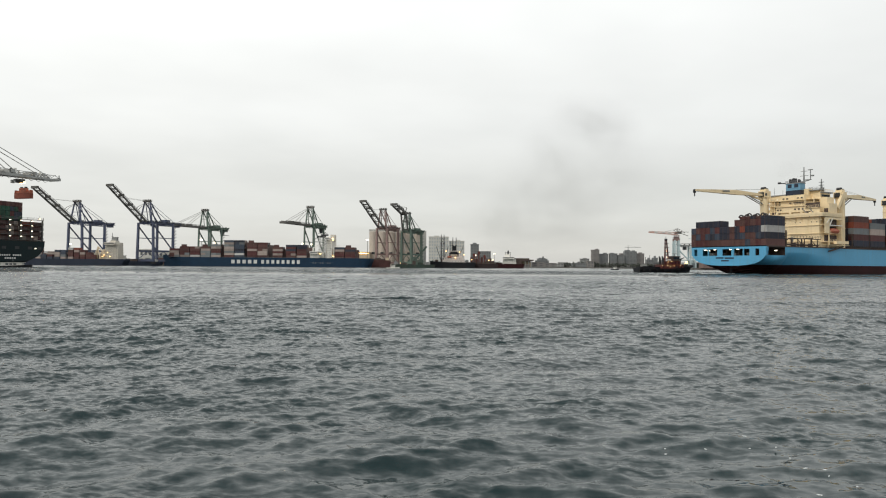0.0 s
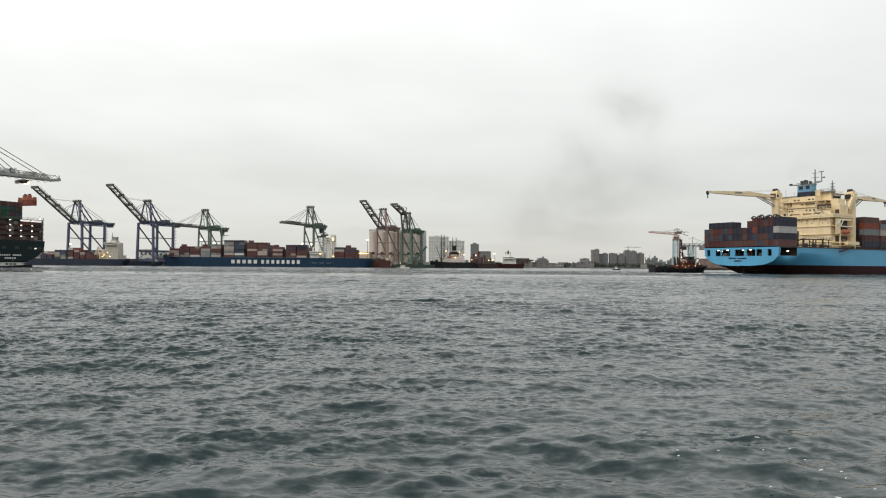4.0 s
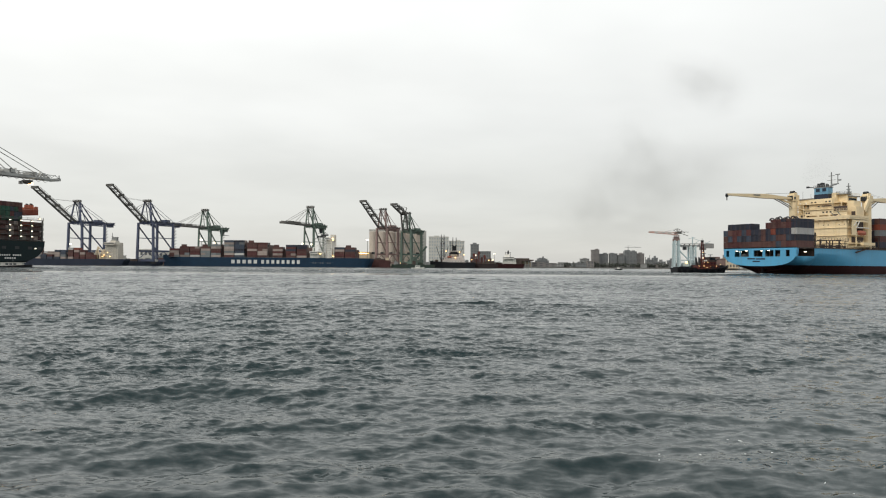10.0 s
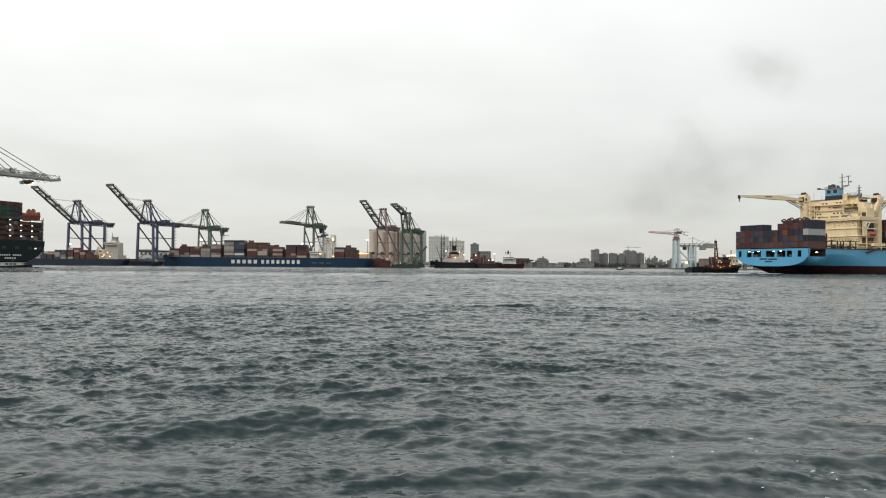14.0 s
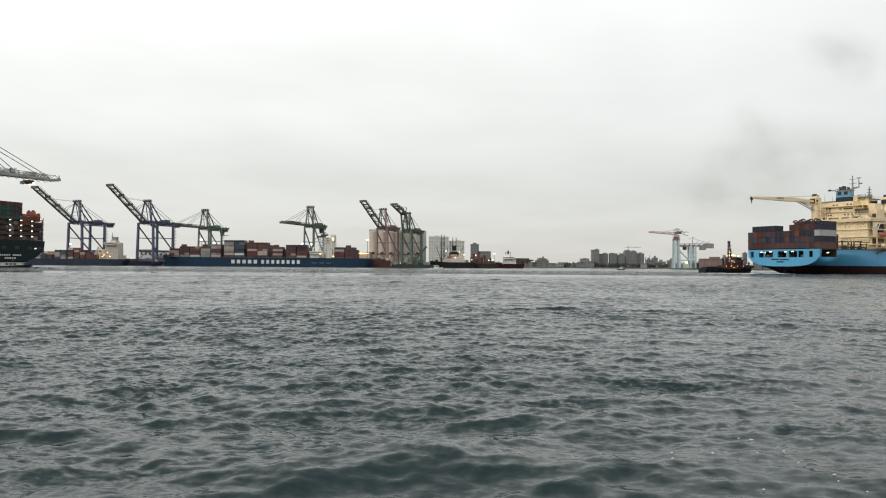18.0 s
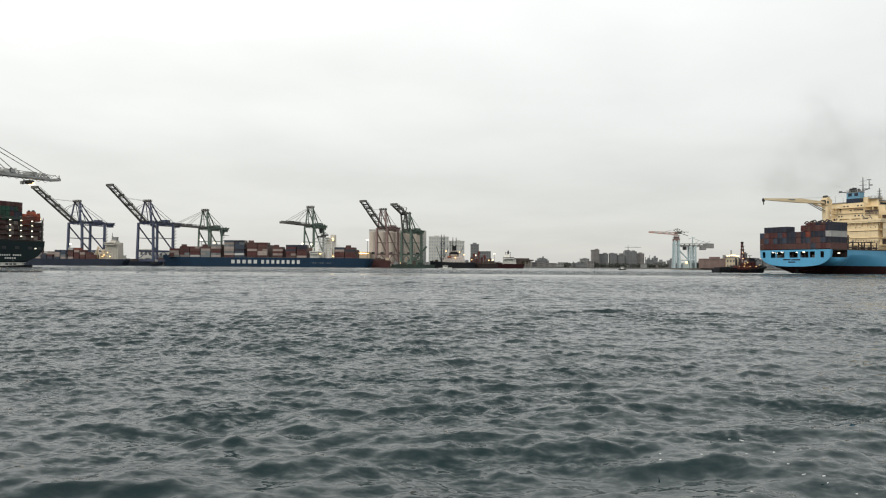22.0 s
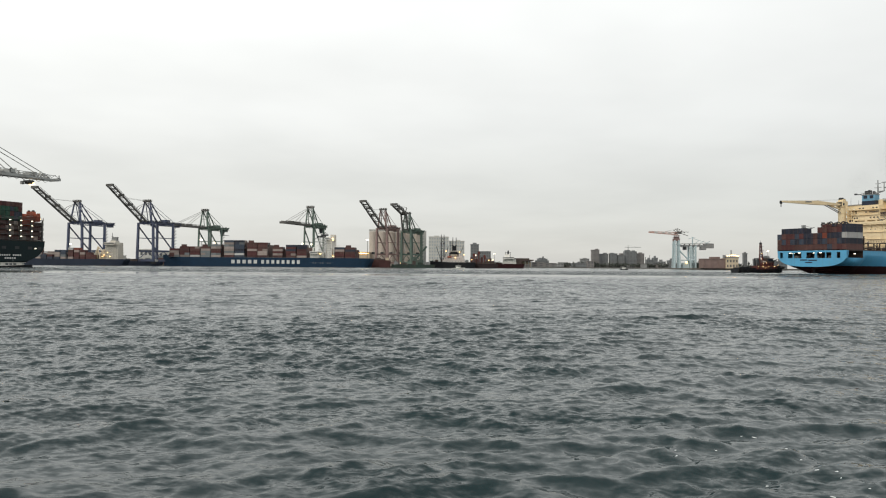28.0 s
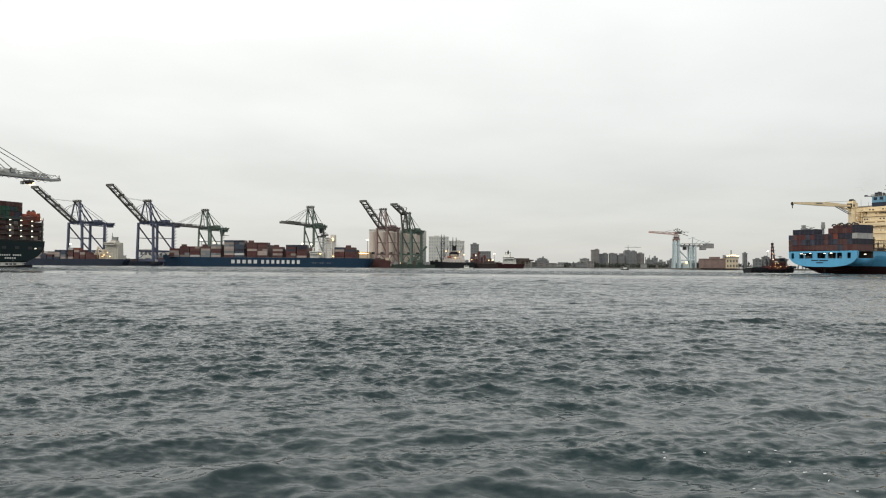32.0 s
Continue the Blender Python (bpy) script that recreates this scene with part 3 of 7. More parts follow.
def blue_ship():
    """Local frame: +X towards the bow, transom at 0, +Y to port, waterline at 0."""
    ship = thing("container_ship", "light blue container ship with cream deckhouse and deck cranes, sailing out", "ship", pose(120.9, 301.2, 0, 0, 0, 30.4))
    st = [0, 1.0, 2, 3, 4.5, 6, 7, 8, 9, 10, 11.8, 13, 14, 15.5, 17, 18.5, 20, 22, 24, 26, 28, 31, 34, 37, 40, 45, 50, 55, 60, 70, 90, 130, 195, 205, 215, 225, 234, 242, 247, 250]
    part("hull", hull_strip(st, [3.9, 4.3, 4.7, 5.1, 5.5, 5.9, 6.3, 6.7, 7.1, 7.45, 7.8]), HULL_BLUE, ship)
    part("port_topside", hull_strip(st, [7.8, 8.2, 8.6, 9.0, 9.4, 10.3, 11.3], (1,)), HULL_BLUE, ship)
    part("quarter_topside", hull_strip([0, 1.0], [7.8, 9.5, 11.3], (-1,)), HULL_BLUE, ship)
    part("starboard_topside", hull_strip([a for a in st if a >= 11.8], [7.8, 8.2, 8.6, 9.0, 9.4, 10.3, 11.3], (-1,)), HULL_BLUE, ship)
    part("boot_topping", hull_strip(st, [-3.0, -1.5, 0, 1.0, 2.0, 3.0, 3.9]), BOOT_RED, ship, "dull red antifouling below the blue")
    # bulwark lip and deck
    lip = Build()
    for s in (-1, 1):
        for a0, a1 in zip(st, st[1:]):
            if a1 <= 195:
                lip.box(a0, a1, s * BEAM - 0.15, s * BEAM + 0.15, 11.3, 11.75)
    part("deck_edge", lip, STEEL_BROWN, ship)
    part("deck", Build().prism([(0.2, -18.5), (195, -18.5), (225, -14), (246, -2), (246, 2), (225, 14), (195, 18.5), (0.2, 18.5)], 11.0, 11.3), STEEL_BROWN, ship)
    # transom with the openings of the mooring deck
    wins = [(-17.2, -15.6), (-12.6, -9.9), (-9.4, -5.0), (-2.4, 2.1), (3.3, 7.6), (8.2, 10.8), (13.5, 15.3)]
    tr = Build()
    tr.box(-0.25, 0.1, -18.7, 18.7, 10.5, 11.4)
    edge = -18.55
    for b0, b1 in wins + [(18.55, 18.55)]:
        tr.box(-0.25, 0.1, -b0, -edge, 7.7, 10.5)
        edge = b1
    low = [(-0.25, s * hull_half(0, z), z) for s, zs in ((1, np.linspace(7.7, 3.45, 14)), (-1, np.linspace(3.45, 7.7, 14))) for z in zs]
    k = len(low)
    tr.poly(low + [(0.1, y, z) for _, y, z in low], [tuple(range(k)), tuple(reversed(range(k, 2 * k)))] + [(i, k + i, k + (i + 1) % k, (i + 1) % k) for i in range(k)])
    part("transom", tr, HULL_BLUE, ship)
    room = Build().box(0.1, 12.2, -17.4, 17.4, 7.3, 7.6).box(12.0, 12.3, -18.3, 18.3, 7.6, 11.0)
    for y in (-14.4, -11.5, -3.7, 2.7, 7.9, 12.1):
        room.box(2.5, 3.2, y - 0.25, y + 0.25, 7.6, 11.0)
    part("mooring_deck", room, STEEL_BROWN, ship)
    for y in (-16.0, -9.0, -1.5, 4.5, 9.5):
        b = Build().tube((3.5, y, 8.4), (3.5, y + 1.6, 8.4), 0.7).box(3.0, 4.2, y - 0.3, y, 7.6, 9.0).box(3.0, 4.2, y + 1.6, y + 1.9, 7.6, 9.0)
        part("winch", b, STEEL_GREY, ship)
    for y, a, z in ((12.0, 0.6, 10.1), (7.0, 0.6, 10.2), (-1.0, 0.6, 10.1), (-4.5, 0.6, 10.2), (-16.2, 0.5, 10.0), (10.2, 0.6, 9.8), (-17.6, 7.0, 9.6)):
        part("deck_lamp", Build().box(a, a + 0.3, y - 0.5, y + 0.5, z, z + 0.28), LAMP_WHITE, ship, "lit white deck lamp")
    for b0, b1, z in ((-5.7, -1.8, 6.75), (-1.2, 3.4, 6.65), (-3.0, 0.8, 5.55)):
        part("name_bar", Build().box(-0.3, -0.24, -b1, -b0, z - 0.3, z + 0.3), NAVY, ship, "dark bar of lettering on the transom")
    part("rudder_stock", Build().tube((2.2, 0, -1), (2.2, 0, 3.2), 0.45, 0.6).box(0.6, 4.5, -0.35, 0.35, -4, 0.9), HULL_BLACK, ship)
    # stern stack, fifteen rows of boxes with their doors aft
    rng = random.Random(4)
    cols = [MAROON, BROWN, SLATE, SLATE, DNAVY, DNAVY, DNAVY, ORANGEBOX, MAROON, SLATE, DNAVY, SLATE, DNAVY, BROWN, MAROON]
    for r in range(15):
        y = 17.4 - r * 2.49
        tiers = 3 if r == 0 or 6 <= r <= 8 else 4
        for t in range(tiers):
            c = rng.choice(cols)
            if t == 3 and r < 8:
                c = DNAVY
            if r == 14:
                c = (MAROON, DNAVY, WHITEBOX, DNAVY)[t]
            if t == 0:
                c = rng.choice((MAROON, BROWN, BROWN, MAROON, SLATE))
            if t == 3 and r > 9:
                c = rng.choice((BROWN, MAROON, DNAVY))
            if r == 14 and t == 3:
                c = DNAVY
            container(ship, -0.4, y, 11.75 + t * 2.74, c, length=6.06 if t == 3 and r < 6 else 12.19, height=2.7)
    for r in range(10, 15):
        container(ship, -0.4 + 0.1 * (r % 2), 17.4 - r * 2.49, 11.75 + 4 * 2.74 - 0.0, rng.choice((MAROON, DNAVY, BROWN)), height=1.2)
    for i in range(7):
        y = -4.6 - i * 1.9
        pts = [(3.0 + 1.1 * (i % 2), y + 1.15 * math.cos(q), 23.7 + (1.0 + 0.25 * (i % 3)) * math.sin(q)) for q in np.linspace(0, 3.1416, 8)]
        n = len(pts)
        ring = [(p[0] + 0.3 * math.cos(w), p[1] + 0.3 * math.sin(w) * math.cos(q), p[2] + 0.3 * math.sin(w) * math.sin(q)) for p, q in zip(pts, np.linspace(0, 3.1416, n)) for w in np.arange(6) * 1.0472]
        b = Build().poly(ring, [(k * 6 + u, k * 6 + (u + 1) % 6, k * 6 + 6 + (u + 1) % 6, k * 6 + 6 + u) for k in range(n - 1) for u in range(6)])
        part("lashing_gear", b, (DARK, STEEL_BROWN)[i % 2], ship)
    # lashing frames between the stack and the house
    fr = Build()
    for y in np.linspace(-18, 18, 9):
        fr.box(13.2, 13.7, y - 0.2, y + 0.2, 11.3, 18.2)
        fr.box(30.8, 31.2, y - 0.2, y + 0.2, 11.3, 15.5)
    for z in (14.2, 17.0):
        fr.box(13.0, 14.2, -18.4, 18.4, z, z + 0.2)
    fr.box(30.6, 31.6, -18.4, 18.4, 15.2, 15.5)
    for i in range(8):
        y = -18 + i * 4.5
        fr.beam((13.4, y, 11.5), (13.4, y + 4.5, 17.0), 0.18)
    part("lashing_bridge", fr, STEEL_BROWN, ship)
    pipes = Build()
    for i, a in enumerate(np.arange(17, 37, 4.6)):
        pipes.box(a, a + 0.3, -17.9, -17.6, 11.3, 15.0)
        pipes.box(a, a + 0.3, -12.0, -11.7, 11.3, 15.0)
        if i % 2:
            pipes.beam((a, -17.8, 14.6), (a + 4.4, -17.8, 11.8), 0.2)
    pipes.tube((15, -17.2, 12.4), (37, -17.2, 12.4), 0.35, 0.35, 8)
    for a in (20, 26, 31.5):
        pipes.box(a, a + 1.4, -17.4, -16.0, 11.3, 13.2)
    pipes.box(16.5, 37.5, -18.2, -16.8, 14.9, 15.2)
    rail(pipes, [(16.5, -18.2), (37.5, -18.2)], 15.2, 1.1, 0.1)
    part("side_walkway", pipes, STEEL_BROWN, ship)
    # deckhouse
    house = part("deckhouse", Build().box(39, 52, -16.5, 15.5, 11.3, 25.2), CREAM, ship)
    part("bridge_wing", Build().box(37.6, 52.6, -18.6, 18.2, 25.2, 25.9).box(37.5, 37.8, -18.6, 18.2, 25.9, 26.9).box(37.6, 52.6, -18.7, -18.5, 25.9, 26.9), CREAM, ship)
    for y in np.arange(-17.5, 17, 2.9):
        part("wing_bracket", Build().beam((39.0, y, 23.4), (37.7, y, 25.2), 0.25), CREAM, ship)
    upper = part("upper_house", Build().box(40, 51, -9.0, 1.6, 25.9, 33.3).box(43.2, 51, 1.6, 8.8, 25.9, 33.3), CREAM, ship)
    part("funnel_casing", Build().box(39.6, 47.5, -9.2, 2.2, 30.0, 35.4), CREAM, ship)
    for z in (28.4, 31.0, 33.4):
        part("gallery_deck", Build().box(39.6, 43.2, 1.6, 9.2, z - 0.22, z), CREAM, ship)
        part("gallery_deck", Build().box(41.0, 53.2, -13.0, -9.0, z - 0.22, z), CREAM, ship)
    for z in (28.4, 31.0):
        bal = Build()
        rail(bal, [(39.6, 1.7), (39.6, 9.1), (43.2, 9.1)], z, 1.1, 0.1, 1.6)
        part("gallery_rail", bal, CREAM, ship)
        bal = Build()
        rail(bal, [(41.0, -9.0), (41.0, -12.9), (53.0, -12.9)], z, 1.1, 0.1, 2.2)
        part("gallery_rail", bal, CREAM, ship)
    # stepped roof houses, the mast platform and the open decks aft
    part("stair_tower", Build().box(43.4, 46.0, -8.9, -5.3, 35.4, 38.2), CREAM, ship)
    part("mast_house", Build().box(45.4, 48.6, -13.0, -8.9, 33.4, 37.2), CREAM, ship)
    mp = Build().tube((46.6, -10.6, 37.2), (46.6, -10.6, 37.6), 3.2, 3.2, 14)
    rail(mp, [(46.6 + 3.1 * math.cos(q), -10.6 + 3.1 * math.sin(q)) for q in np.linspace(0, 6.283, 11)], 37.6, 1.0, 0.1, 1.5)
    part("mast_platform", mp, STEEL_GREY, ship)
    part("side_block", Build().box(44.6, 50.6, -17.6, -12.6, 25.9, 31.2).box(45.2, 50.6, -16.2, -12.6, 31.2, 34.0), CREAM, ship)
    part("aft_bulwark", Build().box(38.9, 39.2, -10.2, 3.9, 27.6, 30.2).box(38.9, 39.2, -16.7, -10.2, 26.4, 29.0), CREAM, ship)
    # dark plates on the walls paint in the shade of open decks
    for a, y0, y1, z0, z1 in ((40.9, -15.6, -8.2, 29.4, 31.5), (39.9, 3.9, 6.6, 26.6, 28.3), (38.86, -12.6, -10.4, 26.4, 27.7), (44.5, -17.2, -15.4, 27.2, 29.0)):
        part("open_deck_shade", Build().box(a - 0.05, a + 0.2, y0, y1, z0, z1), STEEL_BROWN, ship, "dark plate painted as the shade under a gallery deck")
    for z, y0, y1 in ((30.2, -10.4, 4.1), (29.0, -16.8, -10.4), (32.9, -9.4, 2.4)):
        part("ledge_deck", Build().box(38.3, 39.9, y0, y1, z, z + 0.2), CREAM, ship)
        lr = Build()
        rail(lr, [(38.35, y0), (38.35, y1)], z + 0.2, 1.0, 0.08, 1.6)
        part("ledge_rail", lr, CREAM, ship)
    for y in (-8.6, -6.8, -1.6, 0.2):
        part("window", Build().box(39.48, 39.58, y, y + 0.9, 33.6, 34.3), GLASS, upper)
    for y in (-9.4, -7.6, -5.8, 1.2, 2.6):
        part("window", Build().box(38.84, 38.92, y, y + 0.8, 28.6, 29.3), STEEL_BROWN, upper)
    for y in (-14.8, -11.6):
        part("stair_ladder", Build().beam((38.6, y, 25.9), (38.6, y + 2.4, 29.0), 0.5, 0.15), STEEL_GREY, ship)
    for a, y, h in ((47.5, 4.0, 3.2), (48.5, 7.0, 2.4), (46.6, 10.0, 3.8), (50.0, -5.0, 2.8), (47.0, 1.5, 4.6)):
        part("whip_aerial", Build().tube((a, y, 36.6), (a, y, 36.7 + h), 0.1, 0.06, 6), STEEL_GREY, ship)
    for y in (-15.6, -13.2, -7.9, -5.6, -0.9, 3.4, 7.4, 10.6, 13.0):
        part("porthole", Build().box(38.94, 39.03, y, y + 0.4, 22.7, 23.1), STEEL_BROWN, house)
    for y in (-16.2, -12.4, -8.4, -3.0, 3.5, 9.0):
        part("vent_cowl", Build().tube((39.4, y, 25.9), (39.4, y, 27.0), 0.35, 0.35, 8).tube((39.4, y, 27.0), (38.8, y, 27.3), 0.5, 0.55, 8), CREAM, ship)
    for y in (-17.6, -13.0, 6.0, 12.0):
        part("flood_lamp", Build().box(37.4, 37.7, y - 0.25, y + 0.25, 25.0, 25.3), STEEL_GREY, ship)
    for a, y in ((39.8, 8.9), (39.8, 5.2), (41.2, -12.8), (46.5, -12.8), (53.0, -12.8)):
        part("gallery_post", Build().box(a - 0.15, a + 0.15, y - 0.15, y + 0.15, 25.9, 33.3), CREAM, ship)
    for z in (26.4, 29.0, 31.5):
        for y in (2.6, 5.0, 7.2):
            part("gallery_door", Build().box(43.12, 43.22, y - 0.5, y + 0.5, z, z + 1.7), STEEL_BROWN, upper, "dark doorway on a gallery")
    fw = Build().box(38.9, 39.02, -9.4, -4.6, 31.6, 32.1).box(38.9, 39.02, -3.6, -2.6, 31.6, 32.1)
    part("house_lettering", fw, STEEL_BROWN, upper, "dark bar of small lettering")
    for z in (14.4, 17.8, 21.4):
        part("deck_slab", Build().box(38.5, 39.2, -16.9, 15.9, z - 0.08, z + 0.08), CREAM, ship)
    for pts, z in (([(39.4, 9.3), (39.4, 2.4)], 33.4), ([(46, -13.4), (54.4, -13.4)], 36.7)):
        rls = Build()
        rail(rls, pts, z, 1.1, 0.09, 1.5)
        part("house_rail", rls, CREAM, ship)
    for y in (-11.2, 1.6, 9.2):
        part("drain_pipe", Build().tube((38.9, y, 11.3), (38.9, y, 25.2), 0.16, 0.16, 6), CREAM, house)
    lad = Build()
    for y in (0.2, 0.7):
        lad.box(38.75, 38.85, y - 0.05, y + 0.05, 11.3, 25.2)
    for z in np.arange(11.8, 25, 0.6):
        lad.box(38.76, 38.84, 0.2, 0.7, z, z + 0.08)
    part("wall_ladder", lad, STEEL_GREY, house)
    for y in (12.5, 5.0, -4.0):
        part("door", Build().box(38.94, 39.03, y - 0.5, y + 0.5, 14.5, 16.5), STEEL_GREY, house, "grey steel door")
    # open side decks with the lifeboat
    sd = Build()
    for z in (14.2, 18.0, 21.6, 25.0):
        sd.box(40, 53, -18.4, -16.5, z - 0.2, z)
    for z in (14.2, 18.0):
        rail(sd, [(44, -18.4), (53, -18.4)], z, 1.1, 0.07)
    sd.box(40, 43.2, -18.4, -18.15, 18.0, 25.0)
    sd.box(43.2, 53, -18.4, -18.15, 24.0, 25.0)
    for a in (43.3, 52.8):
        sd.box(a - 0.2, a + 0.2, -18.4, -18.0, 11.3, 25.0)
    part("side_deck", sd, CREAM, ship)
    # flat dark panels on the side wall, painting the shade of its openings
    op = Build()
    for z0, z1 in ((21.7, 24.6), (18.0, 21.0), (14.6, 17.2)):
        op.box(42.5, 51.8, -16.56, -16.45, z0, z1)
    part("deck_recess_shade", op, STEEL_BROWN, ship)
    part("boat_frame", Build().beam((41.2, -18.45, 22.2), (43.4, -18.45, 24.2), 0.3).beam((43.6, -18.45, 21.6), (45.6, -18.45, 24.4), 0.35).box(43.2, 53, -18.5, -18.2, 21.2, 21.6), WHITE, ship, "white lifeboat davit frame")
    boat = Build()
    for i in range(8):
        u0, u1 = i / 8, (i + 1) / 8
        f = lambda u: 1.3 * max(0.05, 1 - (2 * u - 1) ** 4) ** 0.5
        boat.tube((44.2 + 7.0 * u0, -17.7, 18.9), (44.2 + 7.0 * u1, -17.7, 18.9), f(u0), f(u1), 10)
    part("lifeboat", boat, BOAT_ORANGE, ship, "orange enclosed lifeboat in its davit")
    part("embarkation_platform", Build().box(38, 55.5, -20.2, -18.4, 12.6, 12.8).box(46, 55, -20.1, -18.6, 13.3, 14.6), CREAM, ship)
    part("accommodation_ladder", Build().beam((41.5, -19.2, 10.0), (52, -19.3, 12.2), 0.8, 0.45).beam((41.5, -19.6, 10.9), (52, -19.7, 13.1), 0.1), STEEL_BROWN, ship)
    # funnel
    fun = part("funnel", Build().box(40.6, 44.2, -6.7, 0.1, 37.7, 40.7).box(40.45, 44.35, -6.85, 0.25, 38.6, 38.75), FUNNEL_BLUE, ship)
    part("funnel_rim", Build().box(40.35, 44.45, -6.95, 0.35, 40.7, 41.1), STEEL_GREY, ship)
    fr2 = Build()
    rail(fr2, [(40.4, -6.9), (40.4, 0.3), (44.4, 0.3)], 41.1, 0.9, 0.08, 1.2)
    part("funnel_rail", fr2, STEEL_GREY, ship)
    part("funnel_band", Build().box(40.5, 44.3, -6.75, 0.15, 34.9, 37.7), NAVY, ship, "navy lower band of the funnel")
    for y in (-1.7, -4.9):
        part("funnel_panel", Build().box(40.52, 40.62, y - 0.95, y + 0.95, 38.9, 40.4), NAVY, fun, "dark square panel on the funnel")
    for x, y, h in ((41.8, -1.2, 1.8), (42.6, -2.4, 2.2), (43.4, -1.4, 2.0), (41.9, -3.8, 1.9), (43, -4.6, 1.5), (42.4, -5.4, 1.2)):
        part("exhaust_pipe", Build().tube((x, y, 41.1), (x, y, 41.2 + h), 0.6, 0.5, 8), DARK, ship)
    part("searchlight_arm", Build().beam((41, 0.6, 41.2), (41, 3.8, 41.5), 0.4).box(40.6, 41.4, 3.0, 4.2, 41.2, 42.0), DARK, ship)
    # bridge and masts
    wh = part("wheelhouse", Build().box(46, 53, -13.0, 13.0, 33.4, 36.2), CREAM, ship)
    part("bridge_windows", Build().box(52.9, 53.1, -12.5, 12.5, 34.4, 35.6).box(46.5, 52.5, -13.1, -12.95, 34.5, 35.5), GLASS, wh)
    part("bridge_block", Build().box(46, 52.4, -10.6, 12.0, 25.9, 33.4), CREAM, ship)
    part("bridge_roof", Build().box(45.5, 54.5, -13.5, 13.5, 36.2, 36.7), STEEL_GREY, ship)
    m1 = Build().beam((54, 0, 36.7), (54, 0, 49.6), 0.8, 0.8, 0.3, 0.3)
    for z, w in ((43, 5), (45.5, 4), (47.6, 3)):
        m1.box(53.9, 54.2, -w / 2, w / 2, z, z + 0.2)
    m1.beam((54, -3.2, 43.5), (54, -3.2, 48.3), 0.3).box(53.8, 54.2, -4.2, -2.0, 47.9, 48.3).beam((54, -3.2, 43.6), (48, -2.6, 41.8), 0.4).box(53.8, 54.2, -3.6, 0, 43.4, 43.8).box(53.6, 54.6, -4.6, -3.6, 45.0, 45.6)
    part("radar_mast", m1, STEEL_GREY, ship)
    m2 = Build().beam((53, -9.0, 36.7), (53, -9.0, 43.2), 0.9, 0.9, 0.3, 0.3)
    for z in (38.6, 40.2, 41.6):
        m2.box(52.6, 53.4, -10.0, -8.0, z, z + 0.2)
    part("signal_mast", m2, STEEL_GREY, ship)
    for y in (2, 5, 8):
        part("dome", Build().tube((43, y + 1, 33.3), (43, y + 1, 34.6), 0.5, 0.2, 8), WHITE, ship)
    # deck cranes
    ship_crane(ship, 38.5, 9.6, 11.3, 38.6, (-7.0, 11.3, 36.2))
    ship_crane(ship, 56.6, -15.4, 11.3, 37.2, (84.5, -15.4, 34.8))
    part("crane_luffing_arm", Build().beam((51.6, -17.0, 29.2), (56.2, -17.0, 36.2), 1.2, 1.5), CREAM, ship)
    ship_crane(ship, 108.5, -8.5, 11.3, 37.0, (142.0, -8.0, 34.6))
    # cargo before the house
    for bay, (a, tiers) in enumerate(((61.3, 5), (74.7, 4), (89.5, 5), (105, 4), (118.5, 5), (132, 4), (145.5, 4), (159, 3), (172.5, 3))):
        for r in range(15):
            for t in range(tiers):
                if r >= 11 or t == tiers - 1:
                    c = rng.choice(cols)
                    if bay == 0 and r == 14:
                        c = (DNAVY, MAROON, GREY, ORANGEBOX, BROWN)[t]
                    if bay == 1 and r == 14:
                        c = (DNAVY, MAROON, TAN, GREY)[t]
                    container(ship, a, 17.4 - r * 2.49, 12.6 + t * 2.74, c, height=2.7)
    part("hatch_cover", Build().box(60, 186, -18.2, 18.2, 11.3, 12.55), STEEL_BROWN, ship)
    lr = Build()
    for a in (60.4, 73.8, 88.6, 103.7, 117.6, 131, 144.6):
        for y in (-18.5, -14, -9):
            lr.box(a, a + 0.4, y - 0.25, y + 0.25, 11.3, 17.5)
        lr.box(a - 0.1, a + 0.5, -18.6, 18.6, 17.2, 17.5)
    part("lashing_bridge", lr, STEEL_BROWN, ship)
    rl = Build()
    rail(rl, [(12, -18.6), (36, -18.6)], 11.75, 1.1, 0.08, 3)
    rail(rl, [(56, -18.6), (120, -18.6)], 11.75, 1.1, 0.08, 3)
    part("guard_rail", rl, STEEL_BROWN, ship)
    return ship


SHIP = blue_ship()


